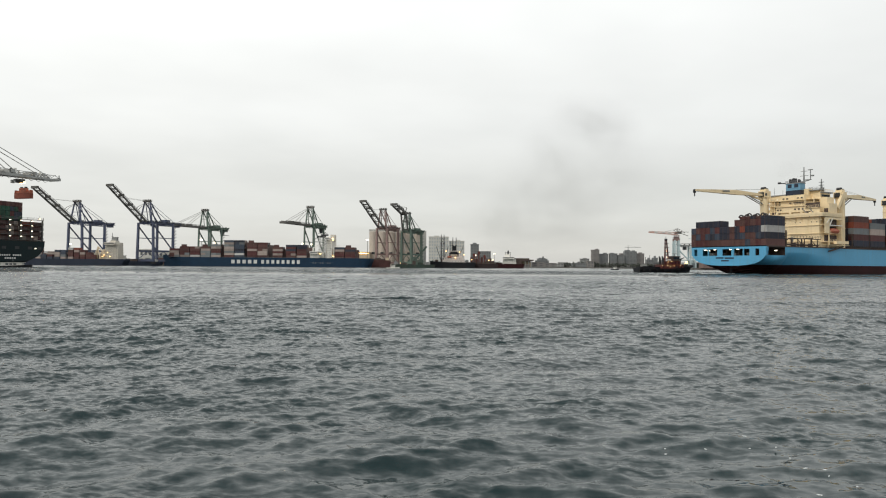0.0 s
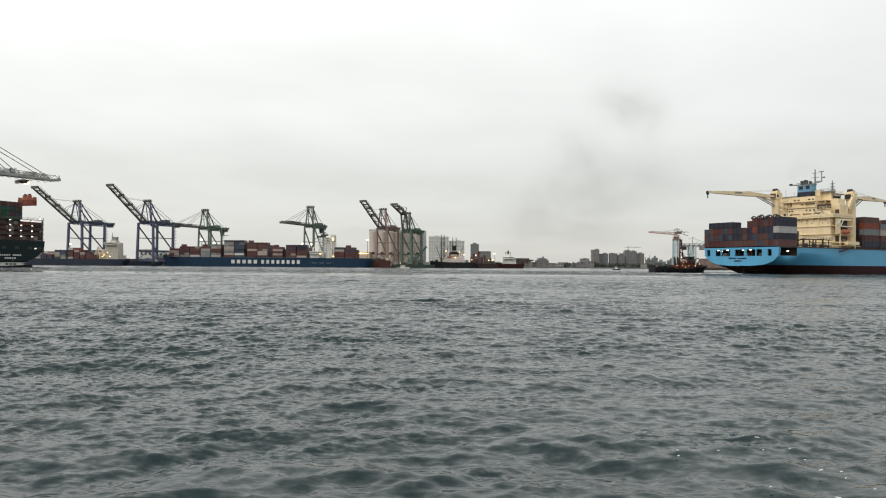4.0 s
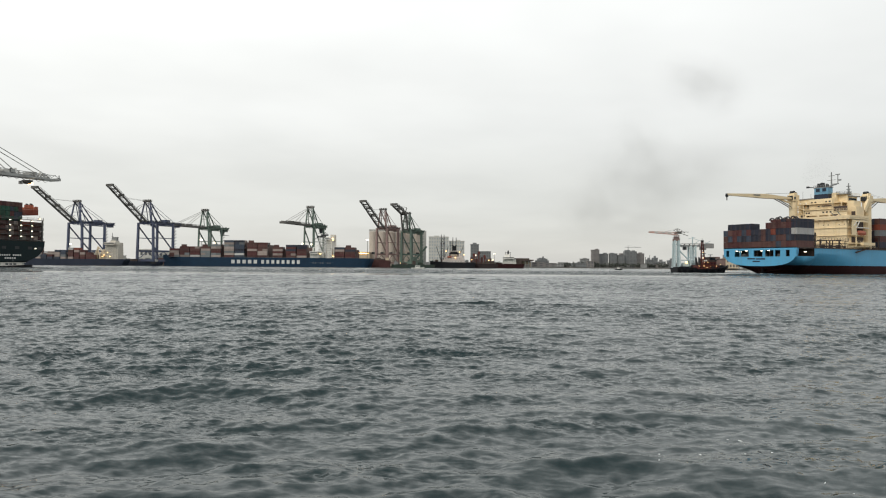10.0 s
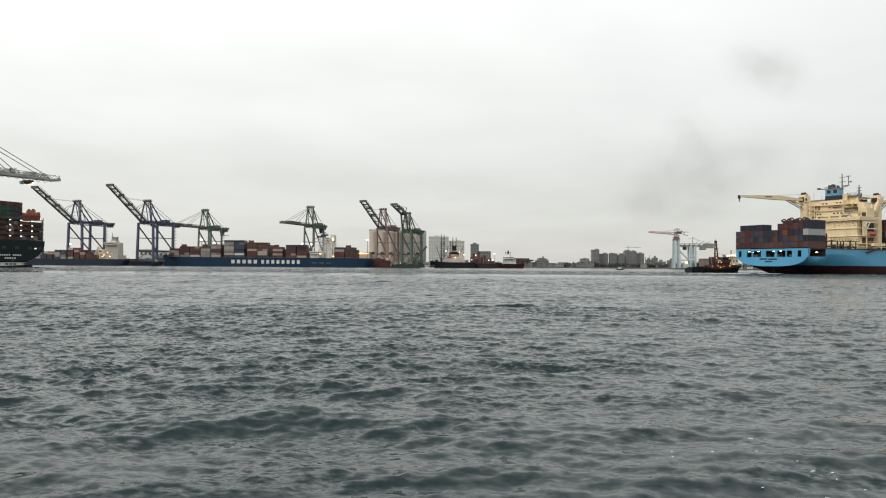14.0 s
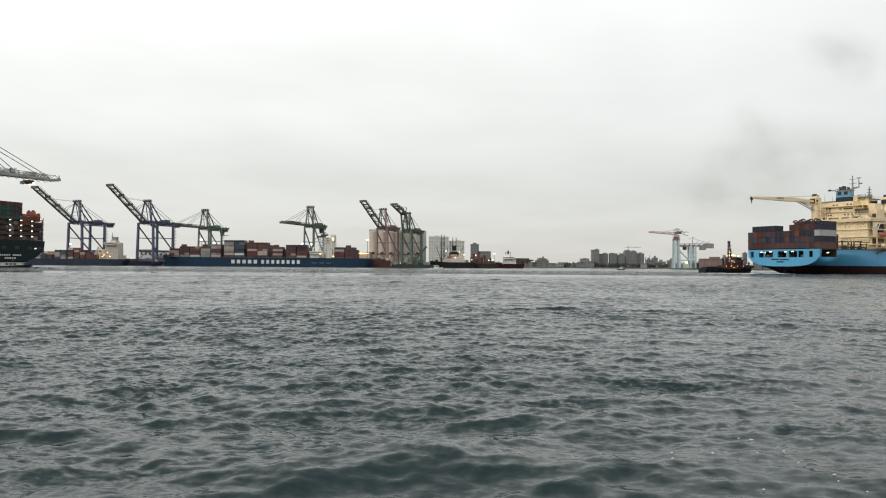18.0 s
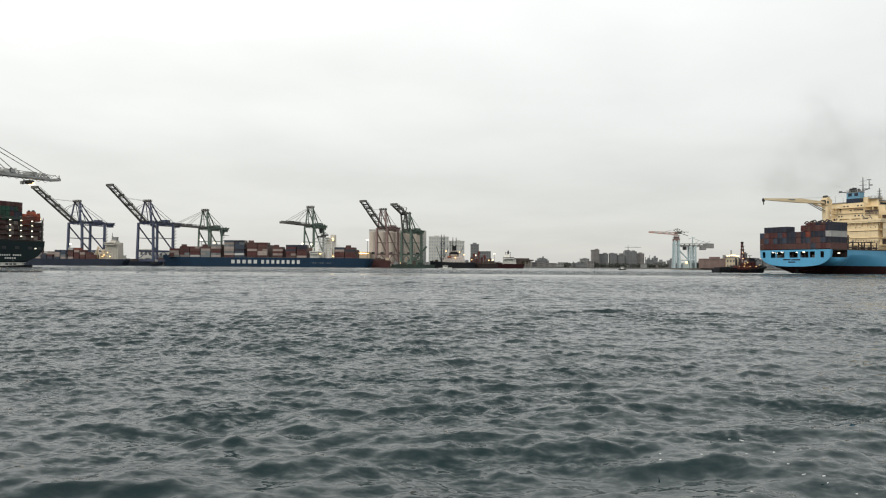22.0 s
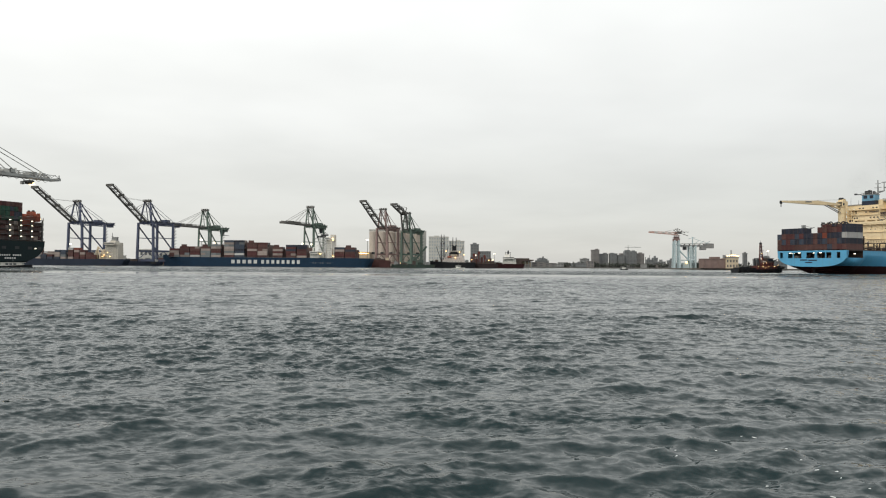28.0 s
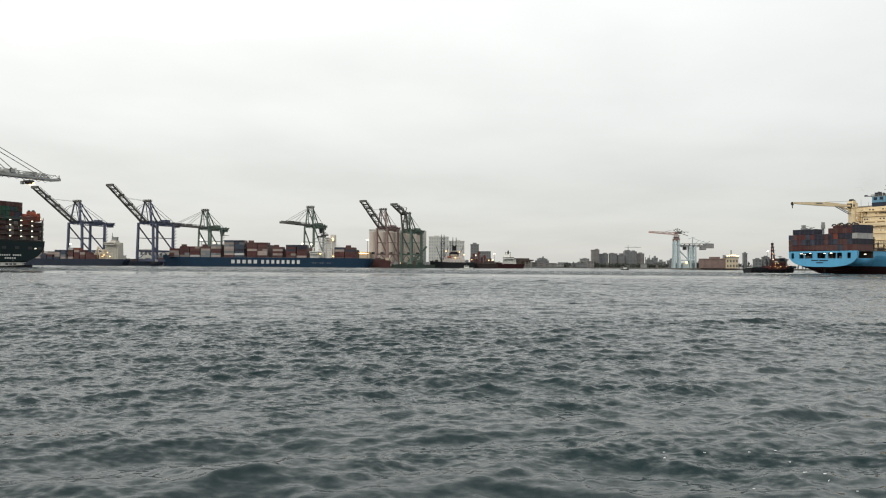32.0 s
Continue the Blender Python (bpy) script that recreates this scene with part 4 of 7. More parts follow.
# ---- the harbour tug ----
def harbour_tug():
    """Bow along +X, midships at 0."""
    tug = thing("tugboat", "dark-hulled harbour tug with tall red mast and amber deck lamps", "tugboat", pose(106.2, 340, 0, 0, 0, 8))
    half = lambda x: 5.0 * max(0.02, 1 - max(0, (x - 3) / 11.2) ** 2.2) * (0.8 + 0.2 * min(1, (x + 14.0) / 5))
    sheer = lambda x: 2.05 + 0.25 * max(0, (-x - 6) / 8) ** 2 + 1.7 * max(0, (x - 1) / 13) ** 1.6
    xs = np.linspace(-14.0, 14.0, 29)
    b = Build()
    for s in (-1, 1):
        for x0, x1 in zip(xs, xs[1:]):
            for f0, f1, w0, w1 in ((-0.6, 0.0, 0.72, 0.86), (0.0, 0.5, 0.86, 0.97), (0.5, 1.0, 0.97, 1.0)):
                sh = lambda x, f: x + (1.0 - f) * -1.6 * max(0, x / 14) ** 2
                b.poly([(sh(x0, f0), s * half(x0) * w0, f0 * sheer(x0)), (sh(x1, f0), s * half(x1) * w0, f0 * sheer(x1)), (sh(x1, f1), s * half(x1) * w1, f1 * sheer(x1)), (sh(x0, f1), s * half(x0) * w1, f1 * sheer(x0))], [(0, 1, 2, 3)])
    b.poly([(-14, -half(-14) * 0.86, -0.6), (-14, half(-14) * 0.86, -0.6), (-14, half(-14), sheer(-14)), (-14, -half(-14), sheer(-14))], [(0, 1, 2, 3)])
    part("hull", b, HULL_BLACK, tug)
    d = Build()
    for x0, x1 in zip(xs, xs[1:]):
        d.poly([(x0, -half(x0), sheer(x0) - 0.8), (x1, -half(x1), sheer(x1) - 0.8), (x1, half(x1), sheer(x1) - 0.8), (x0, half(x0), sheer(x0) - 0.8)], [(0, 1, 2, 3)])
    part("deck", d, TUG_RED, tug)
    fd = Build()
    for s in (-1, 1):
        for x0, x1 in zip(xs, xs[1:]):
            fd.beam((x0, s * (half(x0) + 0.1), sheer(x0) - 0.25), (x1, s * (half(x1) + 0.1), sheer(x1) - 0.25), 0.4, 0.4)
    part("fender_belt", fd, HULL_BLACK, tug)
    for x in (-12.2, -9.4, -5.8, -2.0, 1.6, 5.4, 8.2, 10.6):
        part("tyre_fender", Build().tube((x, -half(x) - 0.35, 1.15), (x, -half(x) - 0.05, 1.15), 0.62, 0.62, 12).tube((x, -half(x) - 0.37, 1.15), (x, -half(x) - 0.33, 1.15), 0.3, 0.3, 10), HULL_BLACK, tug)
    # rolled bow fender and the towing gear over the stern
    part("bow_fender", Build().tube((13.3, -1.2, 3.2), (13.3, 1.2, 3.2), 0.7, 0.7, 12).tube((12.3, -2.6, 3.0), (13.3, -1.2, 3.2), 0.6, 0.7, 10).tube((12.3, 2.6, 3.0), (13.3, 1.2, 3.2), 0.6, 0.7, 10), RUBBER, tug)
    for x0, x1, z in ((-13.4, -10.2, 2.7), (-9.8, -7.4, 3.0), (-7.0, -3.6, 2.6)):
        part("stern_locker", Build().box(x0, x1, -3.1, 2.6, 1.2, z).box(x0 + 0.2, x1 - 0.4, -3.3, 2.8, z, z + 0.14), HULL_BLACK, tug)
    part("bollard", Build().tube((-10.5, -2, 1.4), (-10.5, -2, 3.2), 0.3, 0.3, 8).tube((-9.3, -2, 1.4), (-9.3, -2, 3.2), 0.3, 0.3, 8).box(-10.9, -8.9, -2.2, -1.8, 2.7, 2.9), DARK, tug)
    part("tow_hook", Build().tube((-5, 0, 1.6), (-5, 0, 3.6), 0.35).box(-5.6, -4.4, -1.2, 1.2, 3.0, 3.4), DARK, tug)
    # houses
    dh = part("deckhouse", Build().box(-3.2, 8.0, -3.5, 3.5, 1.4, 3.7).box(-3.5, 8.4, -3.8, 3.8, 3.7, 3.86), TUG_RED, tug)
    for x in (-2.2, -0.4, 1.4, 3.2, 5.0, 6.8):
        part("porthole", Build().box(x, x + 0.6, -3.56, -3.48, 2.4, 3.0), GLASS, dh)
    part("side_door", Build().box(4.1, 4.8, -3.57, -3.49, 1.6, 3.4), DARK, dh)
    up = part("upper_house", Build().box(0.2, 6.8, -2.7, 2.7, 3.86, 5.5).box(-0.1, 7.1, -3.0, 3.0, 5.5, 5.64), TUG_RED, tug)
    for x in (0.8, 2.4, 4.0, 5.6):
        part("window", Build().box(x, x + 0.7, -2.76, -2.68, 4.4, 5.1), GLASS, up)
    wh = part("wheelhouse", Build().box(3.4, 6.6, -2.2, 2.2, 5.64, 7.7).box(3.0, 7.0, -2.5, 2.5, 7.7, 7.95), STEEL_BROWN, tug)
    for x in (3.55, 4.3, 5.05, 5.8):
        part("window", Build().box(x, x + 0.62, -2.26, -2.18, 6.5, 7.4), GLASS, wh)
    part("radar_scanner", Build().box(5.0, 5.3, -0.2, 0.2, 7.95, 9.0).box(4.0, 6.4, -0.15, 0.15, 9.0, 9.25), STEEL_GREY, tug)
    rl = Build()
    rail(rl, [(-3.4, -3.7), (8.3, -3.7)], 3.86, 1.0, 0.07, 1.2)
    rail(rl, [(0.0, -2.9), (3.3, -2.9)], 5.64, 0.95, 0.07, 1.1)
    part("guard_rail", rl, TUG_RED, tug)
    # the tall mast: two legs, rungs between them, cross arms and lamps
    lean = lambda z: 1.3 - 0.055 * (z - 5.5)
    mast = Build()
    for o0, o1 in ((-1.15, -0.34), (0.95, 0.34)):
        mast.beam((lean(5.5) + o0, 0, 3.86), (lean(15.6) + o1, 0, 15.6), 0.62, 0.6, 0.42, 0.42)
    for i, z in enumerate(np.arange(5.2, 15.2, 0.9)):
        w = 1.0 - 0.066 * (z - 5.2)
        mast.beam((lean(z) - w, 0, z), (lean(z) + w * 0.85, 0, z + (0.7 if i % 2 else 0.0)), 0.22, 0.3)
    part("mast", mast, TUG_RED, tug, "tall red lattice mast")
    part("mast_top", Build().box(lean(15.6) - 0.55, lean(15.6) + 0.6, -0.4, 0.4, 15.4, 16.3).tube((lean(16), 0, 16.3), (lean(16), 0, 17.4), 0.08, 0.05, 6), DARK, tug)
    for z, w in ((9.6, 2.6), (12.0, 2.2), (14.0, 1.8)):
        part("mast_arm", Build().box(lean(z) - w / 2, lean(z) + w / 2, -0.9, 0.3, z, z + 0.18), DARK, tug)
    for x, y in ((-1.4, -1.6), (-1.4, 1.6)):
        part("funnel", Build().tube((x, y, 3.86), (x - 0.2, y, 7.2), 0.62, 0.5, 12).tube((x - 0.2, y, 7.2), (x - 0.5, y, 7.8), 0.4, 0.36, 8), DARK, tug, "black exhaust funnel")
    part("fire_monitor", Build().tube((7.6, -1.0, 3.86), (7.6, -1.0, 6.6), 0.3, 0.24, 8).beam((7.2, -1.0, 6.4), (9.6, -1.0, 7.3), 0.36).box(7.2, 8.0, -1.5, -0.5, 6.2, 6.7), DARK, tug)
    part("towing_winch", Build().tube((10.2, -1.5, 3.1), (10.2, 1.5, 3.1), 0.95, 0.95, 12).box(9.4, 11.0, -1.9, -1.5, 1.8, 4.1).box(9.4, 11.0, 1.5, 1.9, 1.8, 4.1), DARK, tug)
    part("life_raft", Build().tube((0.6, -2.5, 6.1), (1.9, -2.5, 6.1), 0.38, 0.38, 10), WHITE, tug)
    for x, y, z in ((-3.0, -3.95, 3.3), (-0.3, -3.95, 3.4), (1.2, -3.95, 2.7), (2.9, -3.95, 3.3), (6.2, -3.95, 3.4), (0.5, -3.1, 5.0), (2.1, -3.1, 5.3), (0.9, -0.7, 7.4), (0.8, -0.7, 10.3), (9.2, -2.4, 4.2)):
        part("deck_lamp", Build().box(x, x + 0.22, y, y + 0.2, z, z + 0.2), LAMP_WARM, tug, "lit amber deck lamp")
    return tug


TUG = harbour_tug()


# ---- quay cranes ----
def quay_crane(label, m, mat, boom_mat, H=51.0, g=32.0, w=22.0, L=66.0, lift=0.0, back=18.0, apex=27.0, group="quay cranes", leg=2.6, house=True, wide=4.2, slim=1.0, knee=None):
    """A ship-to-shore crane: +X is the boom's way over the water, the waterside rail runs through 0."""
    c = thing("quay_crane", label, "crane", m, group)
    for x in (0, -g):
        for y in (-w / 2, w / 2):
            lg = part("leg", Build().beam((x, y, 2.4), (x, y * (0.9 if x == 0 else 1), H), leg, leg, leg * 0.85, leg * 0.85), mat, c)
            part("bogie", Build().box(x - 0.8, x + 0.8, y - 4.2, y + 4.2, 1.2, 2.6).box(x - 0.5, x + 0.5, y - 3.8, y - 0.6, 0, 1.2).box(x - 0.5, x + 0.5, y + 0.6, y + 3.8, 0, 1.2), DARK, lg)
    for x in (0, -g):
        part("sill_beam", Build().beam((x, -w / 2, 4.0), (x, w / 2, 4.0), 1.8, 2.8), mat, c)
        part("top_cross_beam", Build().beam((x, -w / 2, H - 1), (x, w / 2, H - 1), 1.4, 2.0), mat, c)
    for y in (-w / 2, w / 2):
        part("portal_beam", Build().beam((0, y, 15.5), (-g, y, 15.5), 1.5, 2.0), mat, c)
        part("tie_beam", Build().beam((0, y, 2.4 + 29), (-g, y, 2.4 + 29), 0.8, 0.9), mat, c)
        part("brace", Build().beam((0, y, H - 3), (-g, y, 16.2), 1.2), mat, c)
        part("lower_brace", Build().beam((-g * 0.5, y, 15.0), (-g, y, 4.5), 0.7).beam((-g * 0.5, y, 15.0), (0, y, 4.5), 0.7), mat, c)
    gd = Build()
    for y in (-3.6, 3.6):
        gd.beam((3, y, H + 0.6), (-g - back, y, H + 0.6), 1.1, 2.4)
        rail(gd, [(3, y * 1.5), (-g - back, y * 1.5)], H + 1.6, 1.1, 0.16, 4)
        gd.beam((3, y * 1.35, H + 1.5), (-g - back, y * 1.35, H + 1.5), 1.2, 0.15)
    for x in np.arange(-g - back, 3, 6.0):
        gd.beam((x, -3.6, H + 0.6), (x, 3.6, H + 0.6), 0.6, 1.0)
    part("girder", gd, mat, c)
    a = radians(lift)
    # a folding boom bends at knee = (metres out, lift beyond)
    kx, ka = (knee[0], radians(knee[1])) if knee else (L * 2, a)

    def R(x, y, z):
        u, o = min(x, kx), max(0.0, x - kx)
        w = ka if o else a
        return (3 + u * math.cos(a) + o * math.cos(ka) - z * math.sin(w), y, H + 0.6 + u * math.sin(a) + o * math.sin(ka) + z * math.cos(w))

    bm = Build()
    for y in (-wide, wide):
        if knee:
            bm.beam(R(0, y, 0), R(kx, y, 0), 1.2, 2.4).beam(R(kx, y, 0), R(L, y, 0), 1.2, 2.4, 1.0, 1.8)
            bm.beam(R(kx + 0.1, y, 2.4), R(L * 0.96, y, 2.4), 0.3).beam(R(kx, y * 0.6, 0), R(kx + 0.1, y * 0.6, 9), 0.7).beam(R(kx + 0.1, y * 0.6, 9), R(L - 4, y * 0.6, 1), 0.3)
        else:
            bm.beam(R(0, y, 0), R(L, y, 0), 1.2, 2.4, 1.0, 1.8 * slim)
            bm.beam(R(0, y, 2.9), R(L * 0.96, y, 2.4), 0.3)
        for i in range(int(L / 5)):
            bm.beam(R(i * 5, y, 1.0), R(i * 5 + 2.5, y, 2.8), 0.22).beam(R(i * 5 + 2.5, y, 2.8), R(i * 5 + 5, y, 1.0), 0.22)
    for x in np.arange(2, L - 6, 10.5):
        bm.beam(R(x, -wide, 0), R(x, wide, 0), 0.7, 0.9)
        bm.beam(R(x, -wide, 0), R(x + 5, wide, 0), 0.3)
    bm.beam(R(L, -wide - 0.8, 0.2), R(L, wide + 0.8, 0.2), 2.4 * slim, 2.8 * slim)
    bm.beam(R(L - 7, -wide - 0.5, 0.6), R(L - 7, wide + 0.5, 0.6), 1.0, 1.4)
    for x in (L * 0.45, L * 0.7):
        bm.box(*[v for ab in zip(R(x - 1.2, -4.2, 1.0), R(x + 1.2, 4.2, 3.0)) for v in sorted(ab)])
    part("boom", bm, boom_mat, c)
    A = Vector((-2.0, 0, H + apex))
    for y in (-1, 1):
        part("mast_leg", Build().beam((0, y * w * 0.36, H), (A.x, y * 4.0, A.z), 1.6, 1.6, 1.2, 1.2), mat, c)
        part("mast_back_leg", Build().beam((-g * 0.72, y * 3.6, H + 1.6), (A.x, y * 4.0, A.z), 1.1), mat, c)
        part("mast_strut", Build().beam((-g * 0.3, y * 5.5, H + 1.6), (A.x - 0.6, y * 3.4, A.z - 1), 0.7).beam((-g * 0.14, y * 5.5, H + apex * 0.36), (A.x, y * w * 0.25, H + apex * 0.36), 0.45), mat, c)
    top = Build().box(A.x - 2.4, A.x + 2.4, -5.0, 5.0, A.z - 0.7, A.z + 0.7)
    rail(top, [(A.x - 2.4, -5.0), (A.x + 2.4, -5.0), (A.x + 2.4, 5.0), (A.x - 2.4, 5.0), (A.x - 2.4, -5.0)], A.z + 0.7, 1.3, 0.16, 1.6)
    for y in (-3.4, 0, 3.4):
        top.tube((A.x - 1.2, y - 0.3, A.z + 1.5), (A.x - 1.2, y + 0.3, A.z + 1.5), 0.9, 0.9, 10)
    part("mast_head", top, boom_mat, c)
    part("mast_tie", Build().beam((-0.8, -w * 0.2, H + apex * 0.5), (-0.8, w * 0.2, H + apex * 0.5), 0.6), mat, c)
    for y in (-2.6, 2.6):
        s = Build()
        if lift < 10:
            s.beam(A + Vector((0, y, 0)), R(L * 0.5, y, 1.8), 0.34).beam(A + Vector((0, y, 0)), R(L * 0.88, y, 1.6), 0.34)
        else:
            k = A + (Vector(R(L * 0.42, 0, 6.0)) - A) * 0.5
            s.beam(A + Vector((0, y, 0)), R(L * 0.62, y, 3.0), 0.2)
            s.beam(A + Vector((0, y, -2)), k + Vector((0, y, -5)), 0.4).beam(k + Vector((0, y, -5)), R(L * 0.28, y, 2.0), 0.4)
        part("forestay", s, boom_mat, c)
        part("backstay", Build().beam(A + Vector((0, y, 0)), (-g - back * 0.55, y * 1.3, H + 1.8), 0.36), mat, c)
    tr = Build()
    for i in range(int((g + back) / 6)):
        x = 2 - i * 6
        for y in (-3.6, 3.6):
            tr.beam((x, y, H - 0.4), (x - 3, y, H - 2.6), 0.35).beam((x - 3, y, H - 2.6), (x - 6, y, H - 0.4), 0.35)
    for y in (-3.6, 3.6):
        tr.beam((0, y, H - 2.6), (-g - back + 4, y, H - 2.6), 0.4)
    part("girder_truss", tr, mat, c)
    part("cable_festoon", Build().box(-g - back, -g - back + 7, -6, 6, H - 0.8, H - 0.5).beam((-g - back + 1, -5, H + 1.8), (-g - back + 1, 5, H + 1.8), 0.9, 1.4), mat, c)
    if lift < 10 and slim == 1.0:
        gear = Build()
        for k in range(5):
            gear.box(-g - back + 2 + k * 2.4, -g - back + 3.6 + k * 2.4, -4.6 + k, -1.0 + k, H - 4.5 - (k % 3) * 2.2, H - 0.6)
        gear.beam((-g - back + 3, -3, H - 8), (-g - back + 9, -3, H - 2), 0.6).box(-g - back, -g - back + 8, -5.5, 5.5, H - 8.6, H - 8.2)
        part("hoist_gear", gear, DARK, c)
    if house:
        part("machinery_house", Build().box(-g - 5, -g + 3, -3.4, 3.4, H + 1.8, H + 4.8).box(-g - 5.3, -g + 3.3, -3.6, 3.6, H + 4.8, H + 5.1), mat, c)
        part("electric_house", Build().box(-g - back + 1, -g - back + 6, -3.4, 3.4, H - 3.4, H - 0.6), mat, c)
    rng = random.Random(int(H * 7 + L * 3 + g))
    for i in range(12):
        x = 2 - (g + back - 4) * (i + rng.random()) / 12
        y, h = rng.choice((-4.6, 4.6)), rng.uniform(0.9, 2.6)
        part("girder_fitting", Build().box(x, x + rng.uniform(0.7, 2.6), y - 0.5, y + 0.5, H + 1.5, H + 1.5 + h), (DARK, mat, STEEL_GREY)[i % 3], c)
    for i in range(7):
        x = 1 - i * (g + back - 8) / 7
        part("cable_loop", Build().beam((x, -4.9, H - 0.8), (x - 1.8, -4.9, H - 2.6), 0.22).beam((x - 1.8, -4.9, H - 2.6), (x - 3.6, -4.9, H - 0.8), 0.22), DARK, c)
    part("ladder_cage", Build().beam((0.9, w * 0.32, H + 1), (A.x + 1.0, 2.4, A.z - 1), 0.7, 0.35), mat, c)
    tower = Build()
    for i in range(int((H - 8) / 4)):
        z = 5 + i * 4
        tower.box(-g - 3.4, -g - 0.9, w / 2 - 2.2, w / 2 + 2.2, z, z + 0.15)
        rail(tower, [(-g - 3.4, w / 2 + 2.2), (-g - 3.4, w / 2 - 2.2)], z, 1.1, 0.14, 2.2)
        tower.beam((-g - 2.2, w / 2 - 2, z), (-g - 2.2, w / 2 + 2, z + 4), 0.8, 0.2)
    part("stair_tower", tower, mat, c)
    part("operator_cab", Build().box(-9, -6, 1.6, 4.2, H - 4.4, H - 1.6).box(-10, -4, -3, 3, H - 1.2, H - 0.7), mat, c)
    return c


BOOM = (-0.35, -0.937)
quay_crane("violet-blue quay crane with its grimy boom raised", heading(-457, 880, 2.6, *BOOM), CRANE_BLUE, CRANE_DARK, H=50.5, g=34, w=24, L=66, lift=34, back=24, apex=26)
quay_crane("violet-blue quay crane with its dark boom raised high", heading(-362, 862, 2.6, *BOOM), CRANE_BLUE, CRANE_DARK, H=50, g=33, w=25, L=66, lift=36, back=24, apex=26)
quay_crane("grey-green quay crane with boom lowered over the quay", heading(-325, 962, 2.6, *BOOM), CRANE_GREEN, CRANE_DARK, H=49, g=26, w=18, L=58, lift=0, back=22, apex=24, leg=2.0)
quay_crane("grey-green quay crane with boom lowered over a ship", heading(-181, 958, 2.6, *BOOM), CRANE_GREEN, CRANE_DARK, H=53, g=24, w=16, L=60, lift=0, back=16, apex=25, leg=2.0)
quay_crane("faded red quay crane with raised boom beside the silos", heading(-83, 962, 2.6, -0.46, -0.888), CRANE_PINK, CRANE_DARK, H=51, g=27, w=18, L=54, lift=36, back=14, apex=25, leg=2.8)
quay_crane("grey-green quay crane with its boom folded upright", heading(-50, 962, 2.6, -0.5, -0.866), CRANE_GREEN, CRANE_DARK, H=47, g=26, w=16, L=49, lift=80, back=14, apex=24, leg=2.8, knee=(23, 24))
NEAR_CRANE = quay_crane("light grey quay crane working over a green ship", heading(-255.9, 373.2, 3.0, 0.36, 0.933), CRANE_GREY, CRANE_GREY, H=48.5, g=30, w=18, L=55, lift=0, back=16, apex=24, group="quay cranes", wide=3.2, slim=0.5)


def boom_clutter(c, H, L):
    """Lamps, walkway posts, sheave boxes and cable trays along the lowered boom of the near crane."""
    rng = random.Random(31)
    for i in range(22):
        x = 8 + i * (L - 10) / 22
        y = rng.choice((-3.4, 3.4))
        h = rng.uniform(0.8, 2.6)
        part("boom_fitting", Build().box(x, x + rng.uniform(0.4, 1.8), y - 0.4, y + 0.4, H + 1.8, H + 1.8 + h), (STEEL_GREY, DARK, WHITE, CRANE_GREY)[i % 4], c)
    for i in range(9):
        x = 10 + i * (L - 14) / 9
        part("cable_loop", Build().beam((x, -3.8, H - 0.6), (x + 2, -3.8, H - 1.8), 0.16).beam((x + 2, -3.8, H - 1.8), (x + 4, -3.8, H - 0.6), 0.16), DARK, c)
    part("boom_tip", Build().box(L + 2.8, L + 4.2, -3.6, 3.6, H + 0.2, H + 1.8).beam((L + 3.5, -3, H + 1.6), (L + 3.5, -3, H + 3.6), 0.4), DARK, c)


boom_clutter(NEAR_CRANE, 48.5, 55)


LETTER_WHITE = paint("weathered_white_lettering", (0.62, 0.63, 0.62), 0.6, vary=0.15, size=4, streak=0.3)
